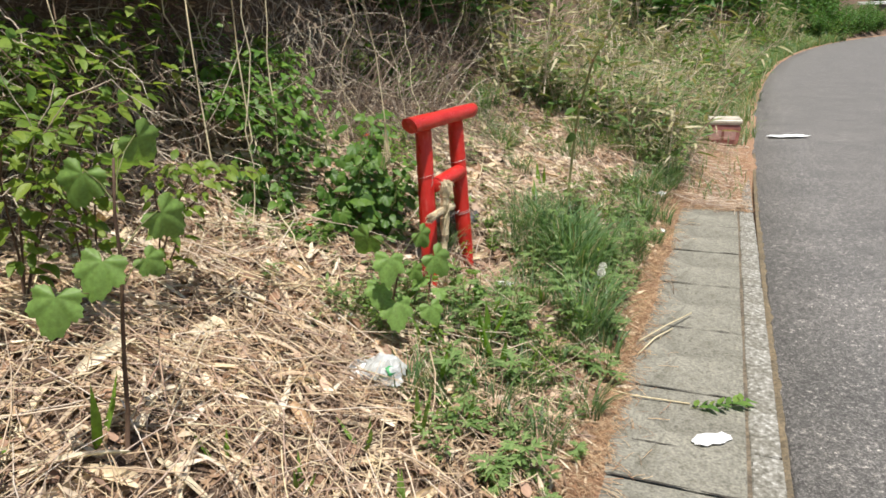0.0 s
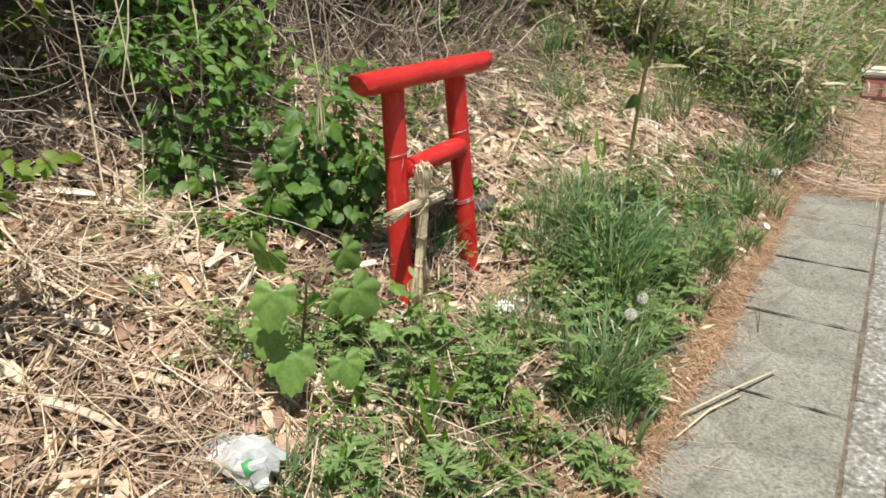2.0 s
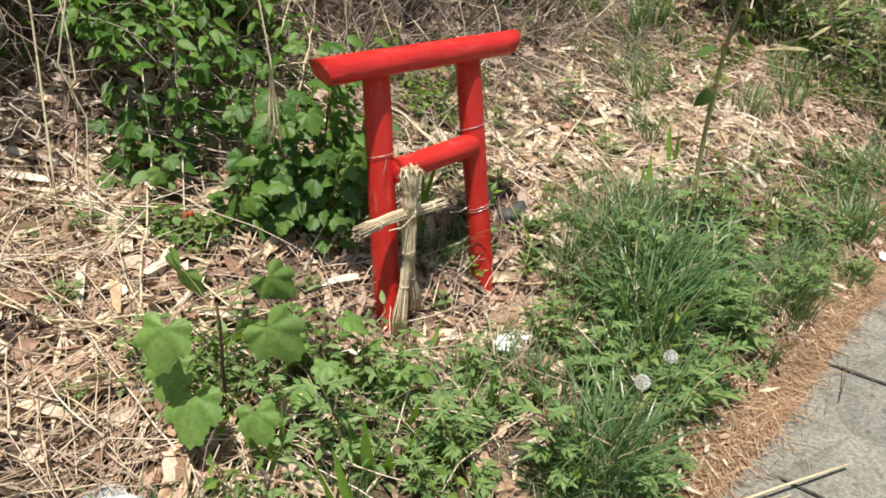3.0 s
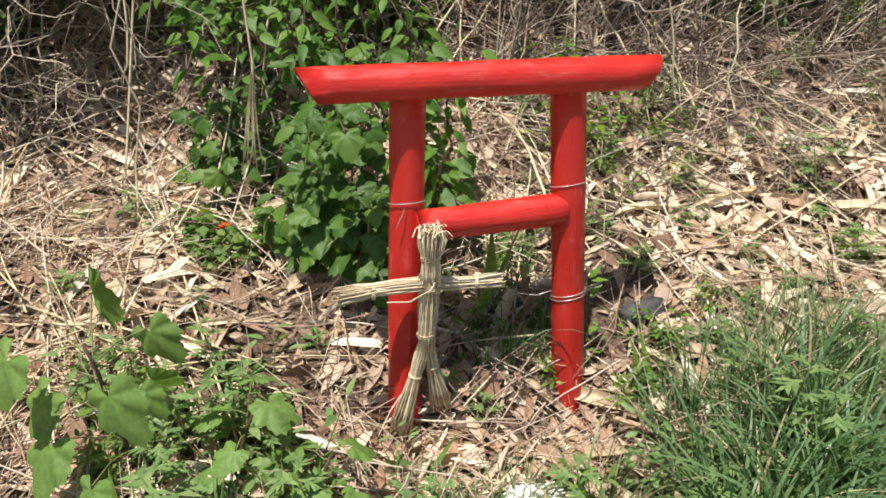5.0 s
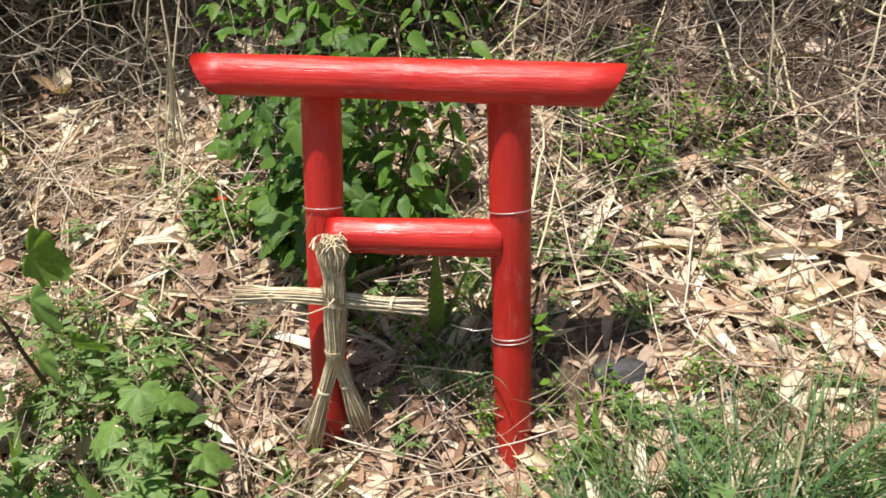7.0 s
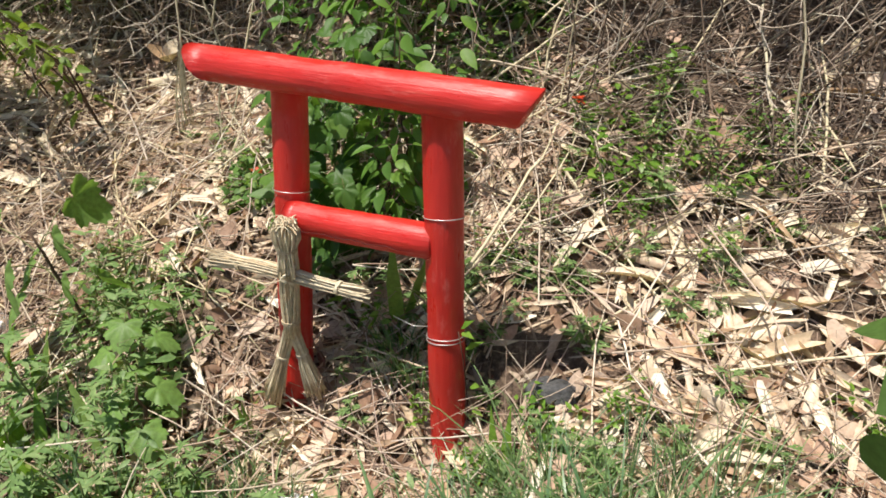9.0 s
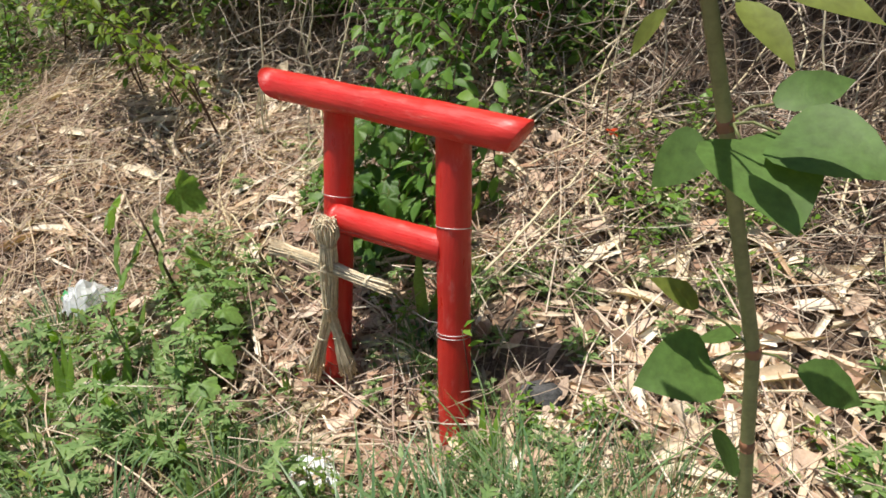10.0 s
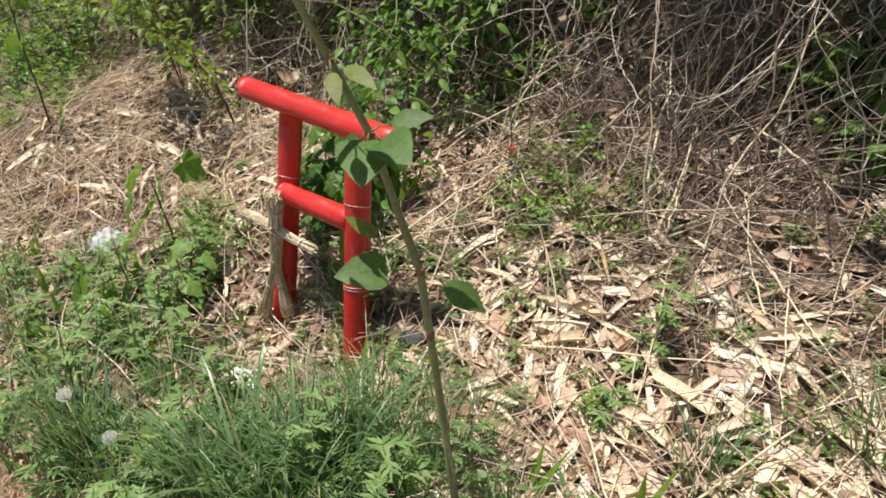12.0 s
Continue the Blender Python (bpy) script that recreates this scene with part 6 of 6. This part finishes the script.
for s, d, n, l in ((-1.35, 1.15, 3, 0.15), (-1.15, 1.05, 4, 0.16), (-1.0, 0.95, 3, 0.18), (-1.75, 1.35, 2, 0.14), (-1.62, 1.2, 3, 0.13), (-1.5, 0.95, 3, 0.15), (-0.85, 1.12, 2, 0.2), (-0.55, 0.95, 4, 0.24), (-0.4, 1.05, 3, 0.22), (-1.95, 1.55, 2, 0.2), (0.0, 1.33, 3, 0.16), (0.25, 1.62, 3, 0.3), (0.2, 1.85, 4, 0.32), (1.25, 1.25, 2, 0.25), (1.5, 1.3, 2, 0.25)):
    sprout(s, d, n, l)


# dandelion clocks
for s, d, n, length in ((-0.62, 1.22, 3, 0.20), (-0.45, 1.05, 3, 0.24), (-0.28, 1.12, 4, 0.25), (-0.8, 0.95, 2, 0.18), (-0.1, 1.0, 3, 0.22), (0.1, 0.92, 2, 0.2), (-0.52, 0.85, 2, 0.18), (0.62, 1.3, 2, 0.18)):
    sprout(s, d, n, length, "fresh green bamboo-grass sprout among the verge weeds")


def dandelion(s, d, h):
    root = tagged(new("dandelion"), "dandelion seed head on a thin stalk in the grass", "dandelion", "dandelion clocks")
    part("stalk", Shape().tube([(0, 0, -0.02), (0.005, 0.002, h * 0.5), (0.002, 0.004, h)], 0.0018, 5), M_STEM, root)
    sh = Shape()
    r = random.Random(int(s * 100) + 5)
    for i in range(110):
        z = 1 - 2 * (i + 0.5) / 110
        w = 2.39996 * i
        q = math.sqrt(1 - z * z)
        out = Vector((q * math.cos(w), q * math.sin(w), z))
        tip = Vector((0.002, 0.004, h)) + out * 0.017
        sh.tube([Vector((0.002, 0.004, h)) + out * 0.003, tip], 0.0002, 3, False)
        a = out.orthogonal().normalized()
        b = out.cross(a)
        for k in range(5):
            v = 1.2566 * k + r.random()
            dirn = (math.cos(v) * a + math.sin(v) * b + 0.35 * out)
            sh.tube([tip, tip + 0.0065 * dirn], 0.00022, 3, False)
    part("seed_head", sh, plain("grey_seed_down", (0.74, 0.73, 0.66), 0.9), root)
    return put(root, s, d)


dandelion(0.12, 0.66, 0.29)
dandelion(0.32, 0.68, 0.24)

# ---- pine needles along the verge ----
rand = random.Random(14)
sh = Shape()
for _ in range(15000):
    if rand.random() < 0.72:
        s = rand.uniform(-3.2, 3.3)
        d = 0.50 + abs(rand.gauss(0, 0.11)) - 0.03 + (rand.gauss(-0.05, 0.05) if rand.random() < 0.12 else 0)
    else:
        s = 3.0 + 12 * rand.random() ** 2
        d = rand.uniform(-0.08, 0.6) - float(bend(s))
    p, way, up = lie(rand, s, d)
    way = Vector((way.x, way.y, way.z * 0.5 + rand.gauss(0, 0.06)))
    l = rand.uniform(0.04, 0.10)
    p.z = max(p.z, 0.002) + rand.uniform(0.001, 0.012)
    sh.tube([p, p + way * l * 0.5 + Vector((rand.gauss(0, 0.004), rand.gauss(0, 0.004), 0.002)), p + way * l], rand.uniform(0.0006, 0.0014), 3, False)
scraps = Shape()
for _ in range(900):
    s, d = rand.uniform(-3.0, 3.3), 0.50 + abs(rand.gauss(0, 0.13))
    p, way, up = lie(rand, s, d, 0.5)
    scraps.leaf(p + Vector((0, 0, rand.uniform(0.002, 0.015))), way, up, rand.uniform(0.02, 0.085), rand.uniform(0.005, 0.018), SHORT, rand.uniform(-0.2, 0.3), rand.uniform(-0.4, 0.6))
tagged(part("dead_scraps", scraps, M_LITTER), "pale dead leaf scraps among the pine needles", "dead leaves", kind="stuff")
tagged(part("pine_needles", sh, M_NEEDLE), "rusty brown pine needles heaped along the gutter edge", "pine needles", kind="stuff")
sh = Shape()
for _ in range(1500):
    s = 3.1 + 8 * rand.random() ** 1.7
    d = rand.uniform(-0.08, 0.65)
    p, way, up = lie(rand, s, d - float(bend(s)))
    if d + 0.3 * way.dot(Vector((ACROSS.x, ACROSS.y, 0))) < -0.08:
        way = -way
    p.z = max(p.z, 0.0) + rand.uniform(0.004, 0.02)
    way.z *= 0.4
    sh.tube(rod(rand, p, way, rand.uniform(0.10, 0.34), 0.10), rand.uniform(0.0012, 0.003), 3, False)
tagged(part("straw_heap", sh, M_CANE), "loose dry straw lying over the end of the gutter", "straw", kind="stuff")


# ---- litter by the road ----
def crumpled(name, s, d, size, mat, seed, label, category="paper", lift=0.0, flat=0.35, turn=None):
    r = random.Random(seed)
    n = 7
    sh = Shape()
    for i in range(n):
        for j in range(n):
            u, v = i / (n - 1) - 0.5, j / (n - 1) - 0.5
            sh.v.append(Vector((u * size[0] * (1 + r.uniform(-0.12, 0.12)) * (1 - 0.45 * abs(v)), v * size[1] * (1 + r.uniform(-0.2, 0.2)) * (1.15 - 0.8 * abs(u)), r.uniform(0, flat) * min(size))))
    sh.f = [(i * n + j, (i + 1) * n + j, (i + 1) * n + j + 1, i * n + j + 1) for i in range(n - 1) for j in range(n - 1)]
    ob = part(name, sh, mat, smooth=False)
    tagged(ob, label, category)
    m = ob.modifiers.new("thickness", "SOLIDIFY")
    m.thickness = 0.002
    ob.matrix_basis = pose(*on(s, d, 0.0), 0, 0, r.uniform(0, 360) if turn is None else turn)
    ob.matrix_basis.translation.z = max(ob.matrix_basis.translation.z, 0.004) + lift
    return ob


crumpled("crumpled_paper", -0.57, 0.12, (0.17, 0.065), M_PAPER, 1, "crumpled white paper on the concrete slab", lift=0.004, flat=0.16, turn=18)
crumpled("crumpled_paper", 0.226, 1.15, (0.14, 0.10), M_PAPER, 2, "crumpled white paper among the weeds", lift=0.022, flat=0.2, turn=70)
crumpled("crumpled_paper", 2.1, 0.52, (0.10, 0.03), M_PAPER, 3, "torn white paper strip at the gutter edge", lift=0.02)
crumpled("crumpled_paper", 2.85, 0.62, (0.12, 0.08), M_PAPER, 4, "dirty white paper in the verge", lift=0.03)
crumpled("crumpled_paper", 7.4, -0.66, (0.55, 0.17), M_PAPER, 5, "flattened white paper lying on the asphalt", lift=0.006, flat=0.12, turn=-5)
crumpled("crumpled_paper", -0.71, 1.57, (0.075, 0.03), M_PAPER, 6, "small white scrap on the litter", lift=0.03)


def plastic_cup():
    """A crushed clear lid and cup, lying open on the litter."""
    root = tagged(new("plastic_container"), "crushed clear plastic food container with a green label on the litter", "litter")
    bm = bmesh.new()
    bmesh.ops.create_cone(bm, cap_ends=False, segments=28, radius1=0.05, radius2=0.068, depth=0.045)
    extra = bmesh.ops.create_circle(bm, cap_ends=True, segments=28, radius=0.05)
    for v in extra["verts"]:
        v.co.z -= 0.0225
    r = random.Random(3)
    for v in bm.verts:
        v.co += Vector((r.gauss(0, 0.004), r.gauss(0, 0.004), r.gauss(0, 0.006)))
    me = bpy.data.meshes.new("cup")
    bm.to_mesh(me)
    bm.free()
    me.materials.append(M_CLEAR)
    cup = part("cup", me, None, root)
    m = cup.modifiers.new("thickness", "SOLIDIFY")
    m.thickness = 0.0012
    part("rim", Shape().tube([(0.068 * math.cos(0.2244 * i), 0.068 * math.sin(0.2244 * i), 0.0225 + 0.006 * math.sin(0.7 * i)) for i in range(29)], 0.0009, 5), M_CLEAR, root)
    for name, mat, a0, a1 in (("label", M_LABEL, 3.3, 4.4), ("paper_scrap", M_PAPER, 4.5, 6.1), ("paper_scrap", M_PAPER, 0.6, 3.3)):
        sh = Shape()
        for i in range(6):
            w = a0 + (a1 - a0) * i / 5
            sh.v += [(0.022 * math.cos(w), 0.022 * math.sin(w), -0.016), (0.053 * math.cos(w), 0.053 * math.sin(w), 0.012)]
        sh.f = [(2 * i, 2 * i + 1, 2 * i + 3, 2 * i + 2) for i in range(5)]
        ob = part(name, sh, mat, root)
        ob.modifiers.new("thickness", "SOLIDIFY").thickness = 0.001
    r, n, film = random.Random(8), 9, Shape()
    for i in range(n):
        for j in range(n):
            u, v = i / (n - 1) - 0.5, j / (n - 1) - 0.5
            film.v.append(Vector((0.13 * u * (1 + r.uniform(-0.1, 0.1)), 0.11 * v * (1 + r.uniform(-0.15, 0.15)) * (1.1 - 0.6 * abs(u)), -0.005 + 0.075 * (1 - 3 * u * u) * (1 - 3 * v * v) + r.uniform(-0.010, 0.012))))
    film.f = [(i * n + j, (i + 1) * n + j, (i + 1) * n + j + 1, i * n + j + 1) for i in range(n - 1) for j in range(n - 1)]
    m, t, b = material("cloudy_film")
    b.inputs["Base Color"].default_value = (0.84, 0.86, 0.85, 1)
    b.inputs["Roughness"].default_value, b.inputs["Transmission Weight"].default_value = 0.2, 0.5
    bump(t, b, noise_node(t, 60, 3).outputs["Fac"], 0.5, 0.006)
    ob = part("film", film, m, root, "crumpled cloudy plastic film", smooth=False)
    ob.modifiers.new("thickness", "SOLIDIFY").thickness = 0.0008
    ob.matrix_basis = pose(0.045, -0.035, 0.008, -12, 8, -50)
    tag = Shape()
    tag.v = [Vector(p) for p in ((-0.022, -0.016, 0.0), (0.020, -0.020, 0.004), (0.026, 0.014, 0.0), (-0.016, 0.020, 0.005))]
    tag.f = [(0, 1, 2, 3)]
    ob = part("label", tag, M_LABEL, root, "small green label")
    ob.modifiers.new("thickness", "SOLIDIFY").thickness = 0.0008
    ob.matrix_basis = pose(0.05, -0.075, 0.055, 40, 16, 20) @ Matrix.Scale(0.8, 4)
    root.matrix_basis = pose(*xy(-0.961, 1.345), 0.248, 14, -18, 40) @ Matrix.Scale(1.2, 4)
    return root


plastic_cup()


def roadside_box():
    """A faded red and white tub, lid on."""
    root = tagged(new("tub"), "faded red and white plastic tub standing at the road edge", "tub")
    for name, z0, z1, w, mat in (("body", 0.0, 0.20, 0.150, plain("faded_red_plastic", (0.40, 0.17, 0.145), 0.6, 0, 0.4, 9)), ("lid", 0.20, 0.26, 0.158, plain("clouded_white_plastic", (0.55, 0.50, 0.42), 0.5, 0, 0.3, 12))):
        bm = bmesh.new()
        bmesh.ops.create_cube(bm, size=1)
        for v in bm.verts:
            k = 0.88 if name == "body" and v.co.z < 0 else 1.0
            v.co = Vector((v.co.x * 2 * w * k, v.co.y * 1.5 * w * k, z0 if v.co.z < 0 else z1))
        bmesh.ops.bevel(bm, geom=bm.edges[:], offset=0.02, segments=3, affect="EDGES")
        me = bpy.data.meshes.new(name)
        bm.to_mesh(me)
        bm.free()
        me.materials.append(mat)
        part(name, me, None, root)
    for dx in (-0.08, 0.05):
        sh = Shape()
        sh.v = [(dx - 0.05, -0.1145, 0.06), (dx + 0.05, -0.1145, 0.06), (dx + 0.055, -0.1165, 0.15), (dx - 0.055, -0.1165, 0.15), (dx - 0.05, -0.10, 0.06), (dx + 0.05, -0.10, 0.06), (dx + 0.055, -0.10, 0.15), (dx - 0.055, -0.10, 0.15)]
        sh.f = [(0, 1, 2, 3), (0, 4, 5, 1), (1, 5, 6, 2), (2, 6, 7, 3), (3, 7, 4, 0)]
        part("label", sh, plain("label_panel", (0.48, 0.29, 0.25), 0.6), root, smooth=False)
    root.matrix_basis = pose(*on(6.4, 0.16, 0.0), 0, 0, math.degrees(ROAD_TURN) + 6) @ Matrix.Scale(1.3, 4)
    return root


roadside_box()


# a curled brown leaf beyond the gate
def curled_leaf(x, y, z):
    root = tagged(new("dry_leaf"), "large curled dry brown leaf on the litter", "dry leaf")
    r = random.Random(4)
    for k in range(3):
        a = 2.1 * k
        out = Vector((math.cos(a), math.sin(a), 0.6)).normalized()
        part("leaf_lobe", Shape().leaf(Vector(), out, UP, r.uniform(0.09, 0.13), 0.07, OVATE, -0.3, 0.6), M_SHEATH, root)
    root.matrix_basis = pose(x, y, z, 10, 20, 40)


curled_leaf(*on(-1.1, 2.42, 0.02))

# small red flowers
def red_cluster(s, d, seed, h):
    r = random.Random(seed)
    root = tagged(new("red_flower"), "small orange-red flower among the green leaves", "flower", "red flowers")
    part("stalk", Shape().tube([(0, 0, -0.02), (0, 0.003, h)], 0.0015, 4), M_STEM, root)
    sh = Shape()
    for i in range(14):
        w = 2.4 * i
        out = Vector((math.cos(w), math.sin(w), r.uniform(-0.2, 1.0))).normalized()
        sh.leaf(Vector((0, 0.003, h)) + out * 0.004, out, UP, r.uniform(0.014, 0.024), 0.014, SMALL, 0.2, 0.2)
    part("petals", sh, leaf_material("orange_red_petal", ((0.55, 0.06, 0.02), (0.62, 0.10, 0.03)), 0.5, 0.2), root)
    return put(root, s, d)


red_cluster(-0.37, 1.93, 1, 0.07)
red_cluster(0.16, 2.42, 2, 0.25)
red_cluster(0.55, 2.1, 3, 0.15)


# straws and twigs on the slab
def thin(name, points, r, mat, label, category):
    return tagged(part(name, Shape().tube(points, r, 5), mat), label, category)


thin("straw", [(*xy(0.16, 0.47), 0.03), (*xy(0.38, 0.36), 0.035), (*xy(0.62, 0.25), 0.02)], 0.004, M_CANE_PALE, "pale dry straw lying across the concrete edge", "straw")
thin("straw", [(*xy(0.05, 0.46), 0.012), (*xy(0.25, 0.40), 0.02), (*xy(0.40, 0.33), 0.012)], 0.004, M_CANE_PALE, "pale dry straw lying across the concrete edge", "straw")
thin("straw", [(*xy(-0.36, 0.60), 0.04), (*xy(-0.35, 0.44), 0.016), (*xy(-0.33, 0.21), 0.008)], 0.0035, M_CANE_PALE, "pale dry straw lying across the concrete slab", "straw")
thin("twig", [(*xy(1.2, 0.52), 0.02), (*xy(1.14, 0.40), 0.05), (*xy(1.0, 0.37), 0.03), (*xy(0.92, 0.36), 0.004)], 0.0016, M_TWIG, "thin dark twig arching over the gutter edge", "twig")
# fallen sprig on the slab
def fallen_sprig():
    r = random.Random(47)
    a, b = Vector((*xy(-0.37, 0.21), 0.010)), Vector((*xy(-0.26, -0.01), 0.016))
    way = (b - a).normalized()
    side = way.cross(UP)
    st, lf = Shape(), Shape()
    st.tube([a, a.lerp(b, 0.4) + side * 0.008, b], 0.0016, 5)
    for i in range(15):
        q = a.lerp(b, 0.1 + 0.9 * i / 14)
        out = (way * r.uniform(0.2, 1.0) + side * (1 if i % 2 else -1) * r.uniform(0.5, 1.0)).normalized()
        l = r.uniform(0.045, 0.075)
        lf.leaf(q + UP * r.uniform(0.001, 0.012), out + UP * r.uniform(0.0, 0.25), UP + 0.3 * Vector((r.gauss(0, 1), r.gauss(0, 1), 0)), l, l * 0.42, OVATE, 0.12, 0.25)
    return plant("sprig", "fallen green leafy sprig lying flat on the concrete", "sprig", "", st, M_STEM, lf, M_SHRUB)


fallen_sprig()


# far guard rail
def guard_rail():
    root = tagged(new("guard_rail"), "white steel guard rail at the far end of the road", "guard rail")
    white = plain("white_rail_paint", (0.75, 0.76, 0.76), 0.4)
    for z in (0.62, 0.80):
        part("rail", Shape().tube([(i * 2.0, 0, z) for i in range(9)], 0.07, 8), white, root)
    for i in range(8):
        part("rail_post", Shape().tube([(i * 2.0 + 1, 0, -0.1), (i * 2.0 + 1, 0, 0.9)], 0.057, 8), white, root)
    spot = on(88, 3.2 - float(bend(88)))
    root.matrix_basis = pose(spot.x - 6, spot.y, spot.z + 0.05, 0, 0, -4)
    return root


guard_rail()


# hanging dry vine beside the gate, and long pale stalks in front of the scarp
def hanging(points, r, mat=M_CANE_PALE, label="long dry vine hanging before the scarp"):
    return tagged(part("hanging_vine", Shape().tube(points, r, 5), mat), label, "vine", "hanging vines")


hanging([(-0.30, 3.12, 1.75), (-0.22, 3.08, 1.4), (-0.196, 3.08, 1.12), (-0.19, 3.06, 0.96), (-0.215, 3.05, 0.90)], [0.002, 0.002, 0.0025, 0.003, 0.0015])
for k in range(7):
    w = 0.9 * k
    hanging([(-0.197, 3.08, 1.12), (-0.192 + 0.012 * math.cos(w), 3.06 + 0.012 * math.sin(w), 0.99), (-0.20 + 0.022 * math.cos(w), 3.055 + 0.022 * math.sin(w), 0.90 + 0.012 * k % 0.03)], 0.0012)
hanging([(-0.90, 2.88, 0.60), (-0.94, 2.95, 0.85), (-1.0, 3.05, 1.23), (-1.02, 3.08, 1.5), (-1.04, 3.12, 1.85)], 0.0036, M_CANE_PALE, "long pale dry stem standing before the dark hollow")
hanging([(-0.80, 3.02, 1.7), (-0.79, 2.99, 1.4), (-0.77, 2.97, 1.15), (-0.755, 2.95, 1.06), (-0.775, 2.93, 1.02)], [0.0034, 0.0034, 0.003, 0.003, 0.002], M_CANE_PALE, "crooked pale dry stem hanging before the dark hollow")
hanging([(-0.72, 3.08, 0.62), (-0.80, 3.2, 0.86), (-0.88, 3.3, 1.12)], 0.003, M_CANE_PALE, "pale dry stem leaning in the dark hollow")
hanging([(-0.86, 3.02, 0.64), (-0.90, 3.16, 0.80), (-0.93, 3.28, 0.98)], 0.0028, M_CANE_PALE, "pale dry stem leaning in the dark hollow")
hanging([(-0.62, 3.10, 0.60), (-0.70, 3.22, 0.78), (-0.80, 3.32, 0.92)], 0.0026, M_ROOT, "dry stem leaning in the dark hollow")
for _ in range(20):
    s = rng.uniform(-3.0, 2.2)
    d = rng.uniform(1.95, 2.6)
    a = on(s, d, rng.uniform(0.0, 0.05))
    top = a + Vector((rng.gauss(0, 0.18), rng.gauss(0, 0.18), rng.uniform(0.6, 1.5)))
    top += Vector((ACROSS.x, ACROSS.y, 0)) * 0.3
    n = 9
    pts = [a.lerp(top, i / n) + (0.018 if 0 < i < n else 0) * Vector((rng.gauss(0, 1), rng.gauss(0, 1), 0)) for i in range(n + 1)]
    hanging(pts, rng.uniform(0.002, 0.004), M_CANE_PALE if rng.random() < 0.6 else M_VINE_SHADED, "long dry stalk standing before the scarp")


def buried_stone(s, d, size, seed):
    """A flat dark stone: an uneven disc with a rounded rim, sunk to half its depth."""
    r = random.Random(seed)
    sh, n = Shape(), 18
    rim = [1 + r.uniform(-0.16, 0.16) for _ in range(n)]
    for k, z in ((1.0, -0.5), (1.0, 0.1), (0.93, 0.32), (0.62, 0.42)):
        sh.v += [Vector((k * rim[j] * size[0] * math.cos(6.2832 * j / n), k * rim[j] * size[1] * math.sin(6.2832 * j / n), z * size[2] + r.uniform(-0.05, 0.05) * size[2])) for j in range(n)]
    sh.v.append(Vector((0, 0, 0.44 * size[2])))
    for q in range(3):
        sh.f += [(q * n + j, q * n + (j + 1) % n, (q + 1) * n + (j + 1) % n, (q + 1) * n + j) for j in range(n)]
    sh.f += [(3 * n + j, 3 * n + (j + 1) % n, 4 * n) for j in range(n)]
    ob = part("stone", sh, concrete_material("dark_grey_stone", (0.045, 0.044, 0.046), (0.10, 0.097, 0.095), 90, 0.008))
    tagged(ob, "flat dark grey stone half buried in the litter", "stone")
    ob.matrix_basis = pose(*on(s, d, -0.003), 6, -22, math.degrees(ROAD_TURN) + 20)
    return ob


buried_stone(0.68, 1.52, (0.055, 0.075, 0.045), 5)
